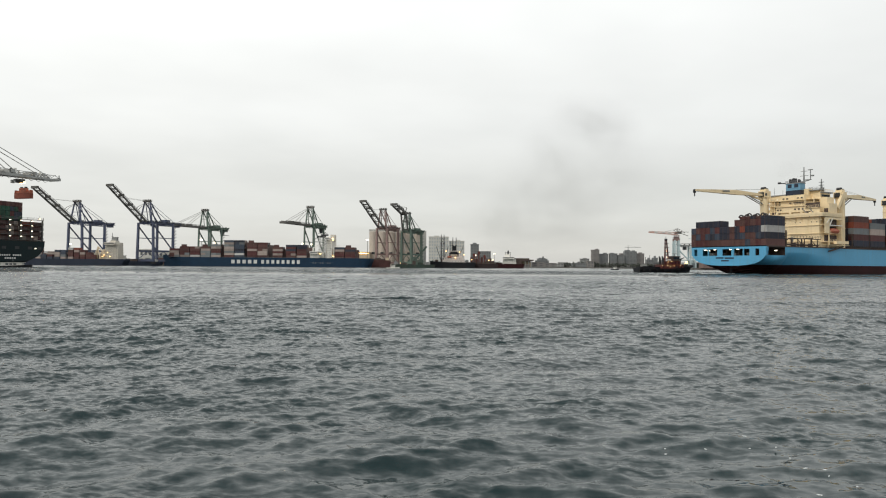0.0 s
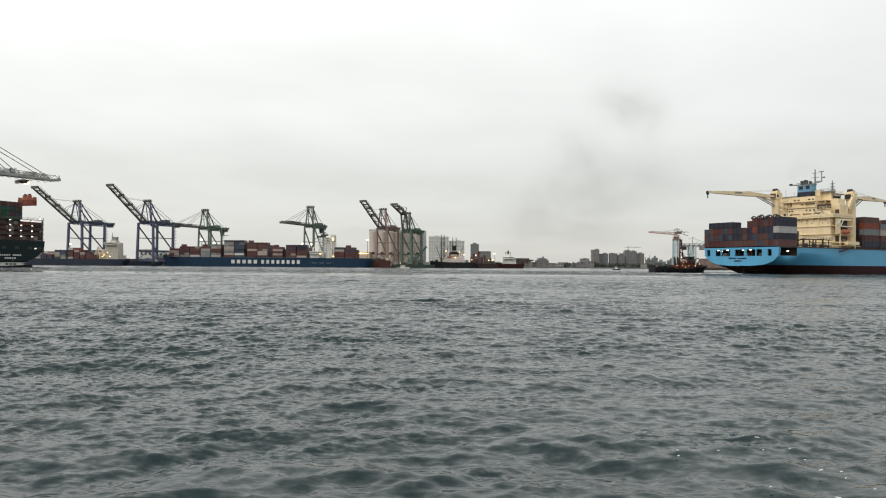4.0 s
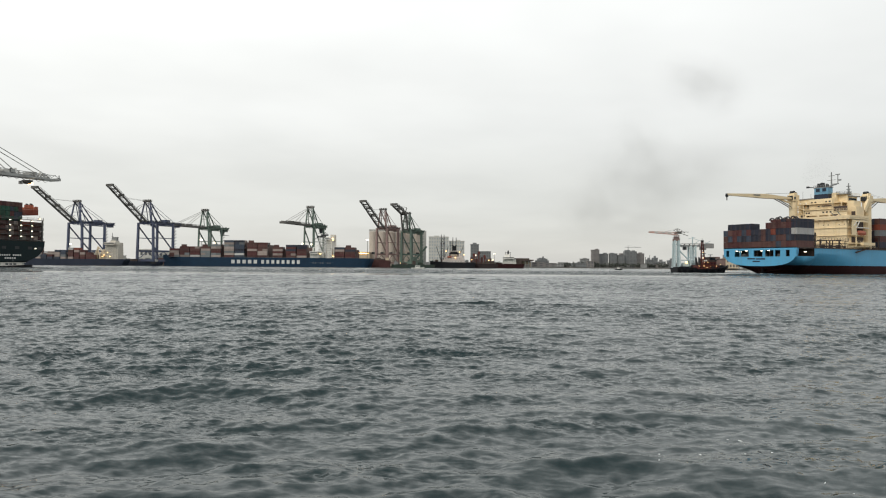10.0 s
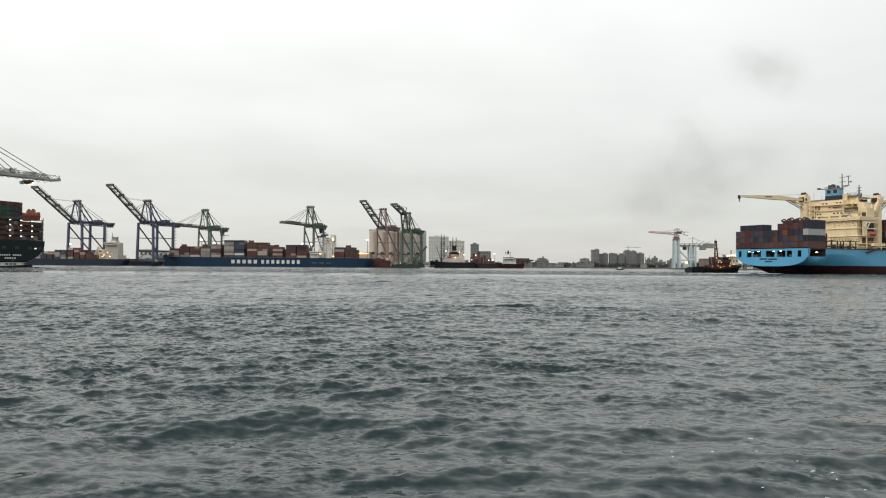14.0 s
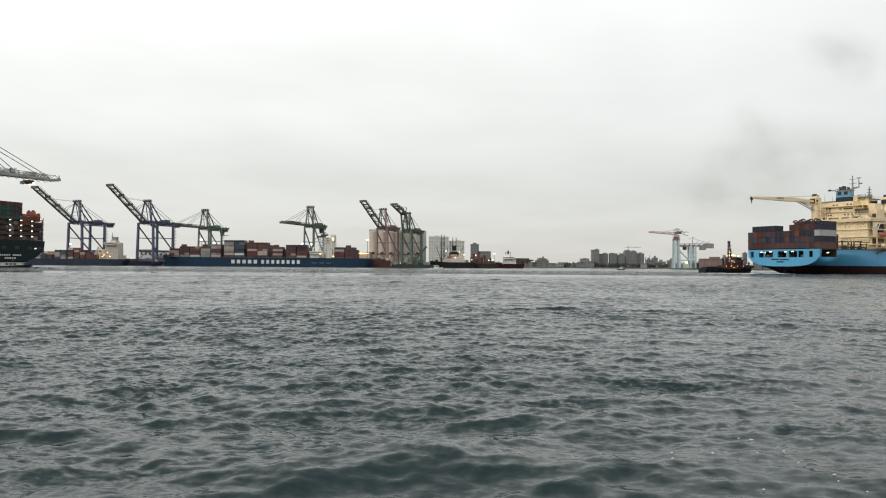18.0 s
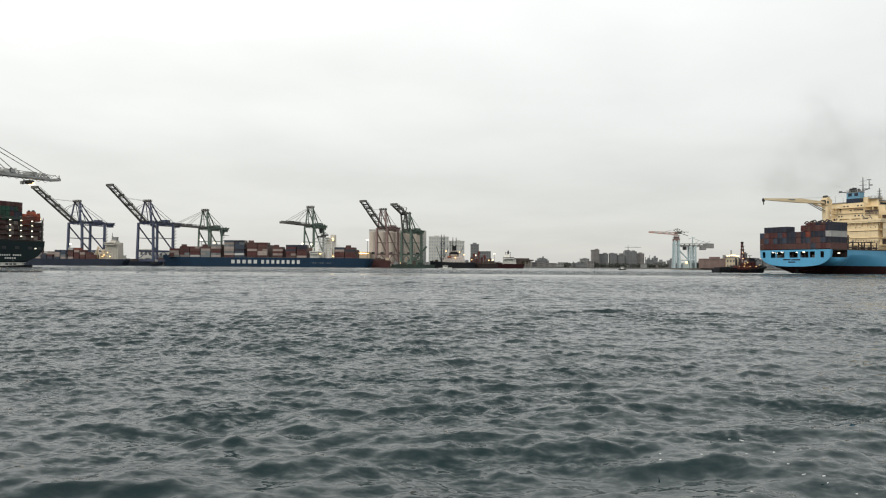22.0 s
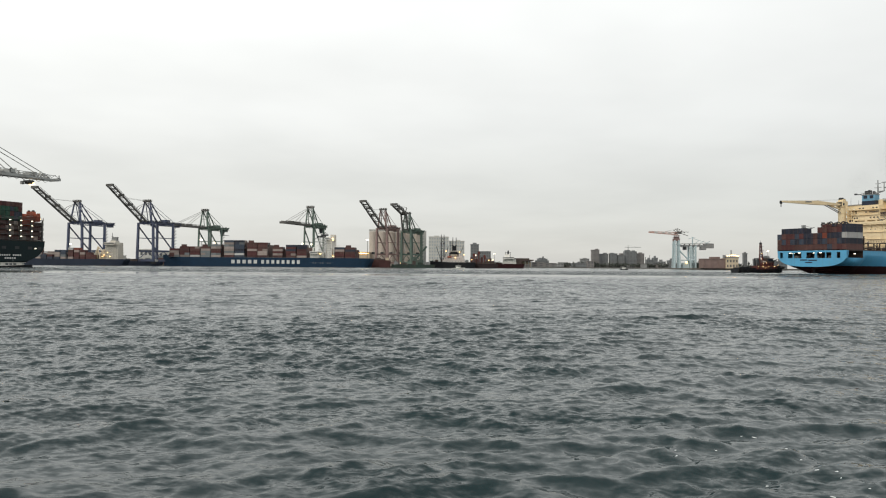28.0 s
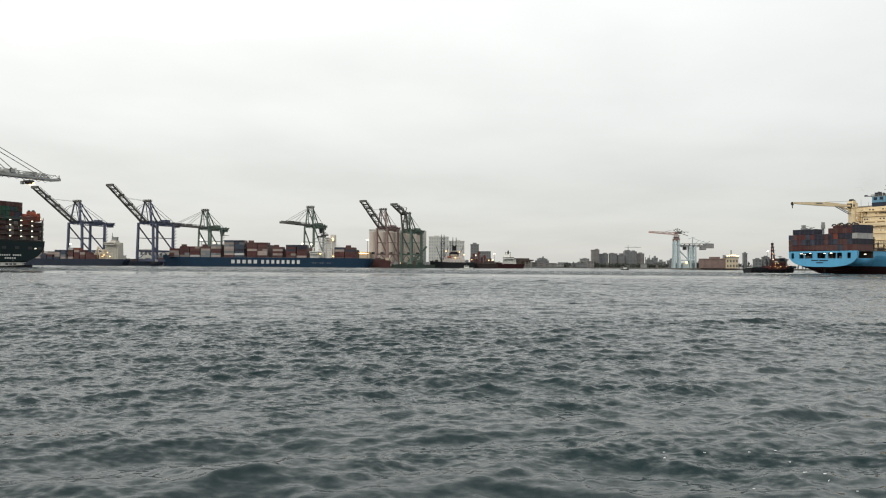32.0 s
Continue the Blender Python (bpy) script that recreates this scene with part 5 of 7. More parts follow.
# ---- the dark green ship at the near quay ----
def green_ship():
    """Local +X to the bow, transom at 0, +Y to port (the quay side)."""
    ship = thing("container_ship", "dark green container ship moored at the quay with lit lashing bridges", "ship", heading(-241, 395, 0, -0.933, 0.36))
    half, deck = 21.5, 15.0
    prof = [(0.0, 3.0), (6.0, 3.1), (12.0, 3.9), (17.0, 6.0), (20.0, 9.0), (21.3, 12.0), (21.5, 15.0)]
    ring = [(-y, z) for y, z in reversed(prof)] + prof[1:]
    b = Build()
    k = len(ring)
    pts = []
    for a, dz in ((0, 0), (6, -2.5), (14, -6), (30, -10), (120, -10)):
        pts += [(a, y, z + dz * (deck - z) / 12) for y, z in ring]
    faces = [tuple(range(k))]
    for j in range(4):
        faces += [(j * k + i, j * k + i + 1, (j + 1) * k + i + 1, (j + 1) * k + i) for i in range(k - 1)]
    part("hull", b.poly(pts, faces), HULL_GREEN, ship)
    part("deck", Build().box(0, 120, -21.4, 21.4, 14.6, 15.05), STEEL_BROWN, ship)
    for y0, y1, z in ((-6.5, -1.0, 6.6), (0.2, 7.0, 6.6), (-3.2, 3.8, 4.9)):
        n = max(3, int((y1 - y0) / 1.2))
        for i in range(n):
            u = y0 + (y1 - y0) * i / n
            part("name_bar", Build().box(-0.12, 0.02, u, u + (y1 - y0) / n * 0.66, z - 0.42, z + 0.42), LETTER_WHITE, ship, "white bar of lettering")
    for y, z in ((-15.5, 10.4), (8, 11.2), (16, 10.4)):
        part("fairlead_lamp", Build().box(-0.3, 0.05, y - 0.4, y + 0.4, z, z + 0.5), LAMP_WARM if y == 8 else LAMP_WHITE, ship, "lit lamp at a hull opening")
    for y in (-18, -12, -4, 4, 12, 18):
        part("hull_opening", Build().box(-0.08, 0.02, y - 1.3, y + 1.3, 10.0, 11.6), DARK, ship)
    # lashing bridge across the stern, lit column by column
    lb = Build()
    cols = [-20.8, -13.6, -6.8, 0.0, 6.8, 13.6, 20.8]
    for y in cols:
        lb.box(1.0, 1.7, y - 0.35, y + 0.35, 15.0, 27.2)
    for z in (15.4, 18.3, 21.2, 24.1, 27.0):
        lb.box(0.8, 2.2, -21.2, 21.2, z, z + 0.25)
        rail(lb, [(0.8, -21.2), (0.8, 21.2)], z + 0.25, 1.0, 0.1, 3.4)
    part("lashing_bridge", lb, CRANE_DARK, ship)
    for y in cols[1:]:
        for z in (17.2, 20.4, 23.4, 26.2):
            if not (y < -19 and z > 25):
                part("bridge_lamp", Build().box(0.5, 0.85, y - 0.42, y + 0.42, z, z + 0.26), LAMP_WHITE, ship, "small lit lamp on the lashing bridge")
    rng = random.Random(11)
    for r in range(17):
        y = 20.2 - r * 2.52
        high = y > -9.0
        top = 8 if high else 4
        for t in range(top):
            z = 15.3 + t * 2.68
            if t < 4:
                c = rng.choice((MAROON, BROWN, BROWN, TAN, MAROON)) if high or t < 3 else rng.choice((ORANGEBOX, BROWN, ORANGEBOX))
            elif t == 7:
                c = rng.choice((MAROON, BROWN))
            else:
                c = rng.choice((GREENBOX, GREENBOX, MAROON, GREENBOX, SLATE))
            container(ship, 2.6, y, z, c, height=2.62)
            if r in (0, 16) and t < 6:
                for bay in (1, 2, 3):
                    container(ship, 2.6 + bay * 13, y, z, rng.choice((GREENBOX, MAROON, BROWN, GREY)), height=2.62)
    part("flood_lamp", Build().box(0.5, 0.9, -18.9, -18.2, 27.5, 28.1), LAMP_WARM, ship, "amber floodlight over the stern")
    part("stern_pole", Build().tube((0.8, -18.5, 27.2), (0.8, -18.5, 29.6), 0.09, 0.06, 6).tube((0.8, -20.9, 27.2), (0.8, -20.9, 28.6), 0.12, 0.12, 6), CRANE_DARK, ship)
    part("rudder", Build().box(-0.5, 4, -0.4, 0.4, -4, 2.9), HULL_BLACK, ship)
    return ship


green_ship()

GD, GP = Vector((-0.933, 0.36, 0)), Vector((0.36, 0.933, 0))


def hang(s, z):
    """The pose of a load hanging under the near quay crane, s metres outboard of the ship's middle."""
    p = Vector((-241, 395, 0)) + GD * 6.0 + GP * s
    return heading(p.x, p.y, z, GD.x, GD.y)


def hoist_load():
    load = thing("container_spreader", "orange spreader lowering an orange container from crane ropes", "spreader", hang(13.6, 42.0))
    sp = Build().box(-6.1, 6.1, -0.6, 0.6, 2.9, 3.7).box(-6.1, -5.7, -1.0, 1.0, 2.4, 4.4).box(5.7, 6.1, -1.0, 1.0, 2.4, 4.4)
    for x in (-6.0, 5.6):
        sp.box(x, x + 0.4, -1.2, 1.2, 2.75, 3.3)
    part("spreader_frame", sp, BOAT_ORANGE, load)
    part("headblock", Build().box(-2.8, 2.8, -0.9, 0.9, 3.5, 4.6).box(-2.4, -1.0, -1.1, 1.1, 4.6, 5.6).box(1.0, 2.4, -1.1, 1.1, 4.6, 5.6), BOAT_ORANGE, load)
    container(load, -6.1, 0, -0.5, ORANGEBOX, height=3.2)
    for x in (-1.7, 1.7):
        part("sheave", Build().tube((x, -0.5, 5.7), (x, 0.5, 5.7), 0.7, 0.7, 12), DARK, load)
    for x in (-5.0, -3.0, 3.0, 5.0):
        part("frame_brace", Build().beam((x * 0.5, 0, 4.6), (x, 0, 3.6), 0.25), ORANGE, load)
    return load


LOAD = hoist_load()


def trolley():
    t = thing("crane_trolley", "yellow trolley with lit lamps under the crane boom", "trolley", hang(9.0, 0))
    part("trolley_frame", Build().box(-2.4, 2.4, -1.8, 1.8, 49.2, 50.2).box(-1.8, 1.8, -1.2, 1.2, 48.2, 49.2), CRANE_DARK, t)
    part("cab", Build().box(1.2, 2.6, 1.8, 3.4, 47.8, 49.6), CRANE_GREY, t)
    for x in (-2.2, 0, 2.2):
        part("work_lamp", Build().box(x * 0.6 - 0.6, x * 0.6 + 0.6, -2.3, -1.9, 47.9, 49.0), LAMP_WARM, t, "lit amber work lamp")
    return t


TROLLEY = trolley()


# ---- ships along the far quay ----
RUST = paint("faded_rust_red_hull", (0.075, 0.034, 0.032), 0.75, spec=0.2, vary=0.3, size=5, streak=0.45, stain=(0.03, 0.022, 0.02))
RUST_DARK = paint("sooty_brown_hull", (0.032, 0.024, 0.024), 0.75, spec=0.2, vary=0.3, size=5, streak=0.4, stain=(0.06, 0.035, 0.03))
PONTOON_GREEN = paint("dark_green_pontoon_paint", (0.03, 0.05, 0.042), 0.7, spec=0.2, vary=0.3, size=5, streak=0.35)
PINK_WHITE = paint("pinkish_white_ship_paint", (0.66, 0.60, 0.56), 0.55, vary=0.12, size=5, streak=0.35, stain=(0.3, 0.22, 0.18))
CREAM_WHITE = paint("ivory_ship_paint", (0.60, 0.57, 0.50), 0.55, vary=0.1, size=5, streak=0.3)
TAN_PAINT = paint("buff_mast_paint", (0.6, 0.5, 0.36), 0.6, vary=0.15, size=3, streak=0.3)
def plain_hull(parent, L, B, deck, mat, bow_rise=3.0, flare=14.0, shift=0.0):
    """A moored ship's hull: bow at -X, stern at +X."""
    b = Build()
    xs = np.linspace(-L / 2, L / 2, 41)
    wid = lambda x, z: max(0.15, B / 2 * min(1.0, ((x + L / 2 + flare * 0.15 + flare * 0.25 * z / deck) / (flare * 2.2)) ** 0.6) * (1 - 0.25 * max(0, (x - L / 2 + 18) / 18) ** 2))
    top = lambda x: deck + bow_rise * max(0, (-x - L / 2 + 34) / 34) ** 1.5
    # the stern overhangs the water on the longer ships
    rake = lambda x, u: min(5.0, L * 0.03) * max(0.0, 0.8 - u) * max(0.0, (x - L / 2 + 16) / 16) ** 1.5
    for s in (-1, 1):
        for x0, x1 in zip(xs, xs[1:]):
            for u0, u1 in ((-0.15, 0.1), (0.1, 0.35), (0.35, 0.55), (0.55, 0.8), (0.8, 1.0)):
                q = [(x - rake(x, u) + shift, s * wid(x, top(x) * u), top(x) * u) for x, u in ((x0, u0), (x1, u0), (x1, u1), (x0, u1))]
                b.poly(q, [(0, 1, 2, 3)])
    x = L / 2
    for u0, u1 in ((-0.15, 0.1), (0.1, 0.35), (0.35, 0.55), (0.55, 0.8), (0.8, 1.0)):
        b.poly([(x - rake(x, u) + shift, s * wid(x, deck * u), deck * u) for s, u in ((-1, u0), (1, u0), (1, u1), (-1, u1))], [(0, 1, 2, 3)])
    part("hull", b, mat, parent)
    d = Build()
    for x0, x1 in zip(xs, xs[1:]):
        d.poly([(x + shift, k * wid(x, deck), top(x) - 0.8) for x, k in ((x0, -1), (x1, -1), (x1, 1), (x0, 1))], [(0, 1, 2, 3)])
    part("deck", d, STEEL_BROWN, parent)


def superstructure(parent, x0, x1, half, z0, floors, mat, mast=True, funnel=None, panes=True, taper=0.5):
    h = 2.9
    step = lambda i: (x0 + i * 0.4 * taper, x1 - i * taper, half - i * 0.15)
    for i in range(floors):
        a0, a1, w = step(i)
        body = Build().box(a0, a1, -w, w, z0 + i * h, z0 + (i + 1) * h)
        body = part("storey", body, mat, parent)
        part("deck_slab", Build().box(a0 - 0.5, a1 + 0.6, -w - 0.5, w + 0.5, z0 + (i + 1) * h - 0.12, z0 + (i + 1) * h + 0.05), mat, body)
        dr = Build()
        rail(dr, [(a0 - 0.4, -w - 0.45), (a1 + 0.5, -w - 0.45)], z0 + (i + 1) * h, 1.0, 0.1, 2.2)
        part("deck_rail", dr, STEEL_GREY, body)
        k = max(2, int((a1 - a0) / 3)) if panes else 0
        for j in range(k):
            x = a0 + (j + 0.3) * (a1 - a0) / k
            part("window", Build().box(x, x + 0.7, -w - 0.06, -w + 0.02, z0 + i * h + 1.3, z0 + i * h + 2.0), STEEL_GREY, body)
    x0, x1, half = step(floors - 1)
    zt = z0 + floors * h
    part("bridge", Build().box(x0, x1 - 2, -half - 4, half + 4, zt, zt + 2.8), mat, parent)
    part("bridge_windows", Build().box(x0 + 0.3, x1 - 2.3, -half - 4.06, -half - 3.95, zt + 1.1, zt + 2.1), GLASS, body)
    if mast:
        m = Build().beam((x0 + 2.5, 0, zt + 2.8), (x0 + 2.5, 0, zt + 13), 0.9, 0.9, 0.4, 0.4).box(x0 + 0.2, x0 + 4.8, -0.3, 0.3, zt + 7.5, zt + 7.9).box(x0 + 1, x0 + 4, -0.3, 0.3, zt + 10, zt + 10.4)
        part("mast", m, mat, parent)
    if funnel:
        part("funnel", Build().box(x1 - 4, x1 + 2, -3, 3, zt - 2, zt + 6.5), funnel, parent)


def navy_ship():
    ship = thing("container_ship", "long dark blue container ship with white lettering, moored under quay cranes", "ship", pose(-220, 892, 0, 0, 0, -3))
    plain_hull(ship, 264, 36, 11.2, HULL_NAVY, 3.2)
    # lettering as plain white bars, one a letter
    x = -40.5
    for word, pitch in ((5, 7.0), (8, 6.35)):
        for i in range(word):
            part("letter_bar", Build().box(x, x + pitch - 2.9, -18.12, -17.9, 3.8, 8.3), LETTER_WHITE, ship, "white bar for a hull letter")
            x += pitch
        x += 2.6
    for i in range(10):
        part("draught_mark", Build().box(58 + i * 3.0, 59.6 + i * 3.0, -18.1, -17.9, 4.6 + 0.9 * (i % 3 == 0), 5.6), STEEL_GREY, ship)
    rng = random.Random(8)
    code = dict(M=MAROON, B=BROWN, T=TAN, G=GREY, S=SLATE, D=DNAVY, W=WHITEBOX)
    bays = [(-113, "MBTM"), (-100, "TMMBM"), (-87, "WMMBM"), (-73.5, "GTGTB"), (-60.5, "TGMBTG"), (-44, "MTGTTGTS"), (-31, "SWSDSSSD"), (-15, "MMMTMBB"),
            (-2, "MTTBBBM"), (17, "MTMTB"), (33.5, "BMMSMD"), (47, "TMBMDD"), (94, "MMMTS"), (107, "MMBSB")]
    for i, (a, stack) in enumerate(bays):
        tiers = len(stack)
        for t, key in enumerate(stack):
            for r in range(2 if t < tiers - 1 else 5):
                c = code[key] if r == 0 else rng.choice((MAROON, BROWN, TAN, SLATE, GREY))
                if rng.random() < 0.3:
                    container(ship, a - 6.09, -16.2 + r * 2.5, 11.4 + t * 2.64, c, length=6.06, height=2.6)
                    container(ship, a + 0.01, -16.2 + r * 2.5, 11.4 + t * 2.64, rng.choice((c, TAN, BROWN, GREY)), length=6.06, height=2.6)
                else:
                    container(ship, a - 6.09, -16.2 + r * 2.5, 11.4 + t * 2.64, c, height=2.6)
        if stack[-1] in "MBG" and i % 2:
            container(ship, a - 6.09, -11.2, 11.4 + tiers * 2.64, BROWN, length=6.06, height=2.6)
        part("cargo_block", Build().box(a - 5.9, a + 5.9, -11.0 if tiers < 9 else -3, 16, 10.6, 11.4 + tiers * 2.64 - 2.7), BOX_COLOURS[BROWN], ship)
    superstructure(ship, 76, 84, 14, 10.8, 8, WHITE, False, CREAM_WHITE, taper=0.05)
    lat = Build()
    for x in (68.4, 74.4):
        for y in (-16, -10):
            lat.beam((x, y, 10.8), (x, y, 38), 0.5)
    for k in range(8):
        z = 12 + k * 3.2
        lat.beam((68.4, -16, z), (74.4, -16, z + 3.2 * (-1) ** k * 0.9), 0.45).box(67.6, 75.2, -16.6, -9.6, z, z + 0.35)
        lat.beam((68.4, -16, z + 1.1), (74.4, -16, z + 1.1), 0.2)
    part("stair_lattice", lat, PLASTER, ship, "pale lattice of stairs and platforms")
    part("lattice_gear", Build().box(66, 76, -15, -11, 36.5, 38.6).box(70, 79, -14, -12, 38.6, 40.6).beam((66, -13, 37), (60.5, -13, 33), 0.6), DARK, ship)
    superstructure(ship, 57, 70, 15, 10.8, 2, WHITE, True, None)
    for x in (60, 86):
        part("stores_crane", Build().tube((x, -12, 11), (x, -12, 24), 0.8).beam((x, -12, 24), (x + 7, -14, 27), 0.8), WHITE, ship)
    for x, z in ((85, 35), (85.5, 33), (70, 16), (86, 13)):
        part("deck_lamp", Build().box(x - 0.8, x + 0.8, -16.5, -15.7, z, z + 1.0), LAMP_WARM, ship, "lit amber deck lamp")
    rl = Build()
    rail(rl, [(-120, -17.6), (120, -17.6)], 10.8, 1.2, 0.12, 6)
    part("guard_rail", rl, STEEL_GREY, ship)


navy_ship()


def feeder_ship():
    ship = thing("feeder_ship", "slate-hulled feeder ship with white house and a few containers", "ship", pose(-437, 838, 0, 0, 0, -2))
    plain_hull(ship, 130, 20, 7.6, HULL_SLATE, 2.2, 10)
    rng = random.Random(21)
    for a, tiers, cl in ((-51, 5, TAN), (-44, 5, GREY), (-37, 5, TAN), (-30, 2, SLATE), (-23, 2, MAROON), (-14, 4, SLATE), (-7, 4, SLATE), (2, 5, WHITEBOX), (9, 5, ORANGEBOX), (16, 4, MAROON), (23, 3, MAROON), (29, 2, MAROON)):
        for t in range(tiers):
            for r in range(3):
                c = cl if t == tiers - 1 else rng.choice((TAN, GREY, TAN, BROWN) if a < -33 else (SLATE, GREY, TAN) if a < 0 else (BROWN, MAROON, TAN, BROWN))
                container(ship, a - 3, -8.2 + r * 2.5, 7.4 + t * 2.64, c, length=6.06)
    superstructure(ship, 41.5, 57, 7.0, 7.0, 6, CREAM_WHITE, False, None, taper=0.06)
    part("chart_house", Build().box(46, 53, -4.5, 4.5, 27.1, 29.4), CREAM_WHITE, ship)
    part("funnel", Build().box(48.5, 53, -2, 2, 29.4, 33.6).box(48.2, 53.3, -2.2, 2.2, 32.6, 33.2), STEEL_GREY, ship)
    part("mast", Build().beam((46.8, 0, 29), (46.8, 0, 38.5), 0.9, 0.9, 0.35, 0.35).box(44.8, 48.8, -0.3, 0.3, 31.8, 32.2).box(45.6, 48, -0.3, 0.3, 34, 34.4).box(45.4, 47.6, -0.6, 0.6, 29.4, 30.4), STEEL_GREY, ship)
    for x, z in ((38, 11), (40.5, 14), (42, 10), (36.5, 9)):
        part("deck_store", Build().box(x - 1.6, x + 1.6, -7, 2, 7, z + 5), TAN_PAINT, ship)
    for x, z in ((41, 12), (45, 15), (39, 10.5), (48, 10.5)):
        part("deck_lamp", Build().box(x - 0.4, x + 0.4, -8.2, -7.7, z, z + 0.5), LAMP_WARM, ship, "lit amber deck lamp")
    part("deck_crane", Build().tube((31, -6, 7), (33, -6, 22), 1.1).beam((33, -6, 22), (48, -11, 9), 1.0).beam((33, -7, 21), (38, -10, 8), 0.8).beam((33, -6, 22), (29, -9, 9), 0.7), TAN_PAINT, ship)
    part("hatch_coaming", Build().box(-55, 33, -8.8, 8.8, 6.6, 7.5), STEEL_BROWN, ship)


feeder_ship()


def moored_barge():
    """A low dark work barge under the crane, between two moored ships."""
    ship = thing("work_barge", "low slate-blue work barge moored under a quay crane", "barge", pose(-367, 868, 0, 0, 0, -2))
    plain_hull(ship, 46, 12, 5.2, HULL_SLATE, 0.8, 8)
    part("deck_load", Build().box(-17, -5, -4.5, 4.5, 4.4, 8.2).box(-3, 4, -4.5, 4.5, 4.4, 6.6), STEEL_BROWN, ship)
    part("wheelhouse", Build().box(9, 17, -4, 4, 4.4, 7.6).box(10.5, 15, -3, 3, 7.6, 10.0), PLASTER, ship)
    part("mast", Build().beam((12, 0, 10), (12, 0, 15), 0.5, 0.5, 0.25, 0.25), STEEL_GREY, ship)


moored_barge()


def quay_craft():
    """A rust-red lighter and a green work pontoon lying at the quay before the silos."""
    b = thing("lighter", "dull rust-red lighter moored before the silos", "barge", pose(-81, 912, 0, 0, 0, -2))
    plain_hull(b, 27, 9, 9.2, RUST, 1.0, 6)
    part("deck_load", Build().box(-9, 6, -3.4, 3.4, 8.4, 11.2).box(-6, 1, -3.0, 3.0, 11.2, 12.4), STEEL_BROWN, b)
    part("wheelhouse", Build().box(7.5, 11.5, -2.6, 2.6, 8.4, 12.6).box(7.2, 11.8, -2.9, 2.9, 12.6, 12.8), TAN_PAINT, b)
    p = thing("work_pontoon", "low dark green work pontoon moored at the quay", "barge", pose(-38, 912, 0, 0, 0, -2))
    plain_hull(p, 56, 10, 4.2, PONTOON_GREEN, 0.4, 6)
    for x, w, h in ((-22, 5, 7.6), (-12, 7, 6.0), (1, 4, 8.4), (9, 6, 6.4), (19, 5, 7.2)):
        part("deck_load", Build().box(x - w / 2, x + w / 2, -3.6, 3.2, 3.4, h).box(x - w / 2 + 0.5, x + w / 4, -3.8, -1, h, h + 0.6), (PONTOON_GREEN, STEEL_BROWN, STEEL_GREY)[int(w) % 3], p)
    part("mast", Build().beam((14, 0, 3.4), (14, 0, 14), 0.5, 0.5, 0.25, 0.25).box(12.8, 15.2, -0.2, 0.2, 11, 11.3), STEEL_GREY, p)
    part("deck_lamp", Build().box(-16.4, -15.8, -4.6, -4.2, 5.6, 6.1), LAMP_WARM, p, "lit amber deck lamp")


quay_craft()


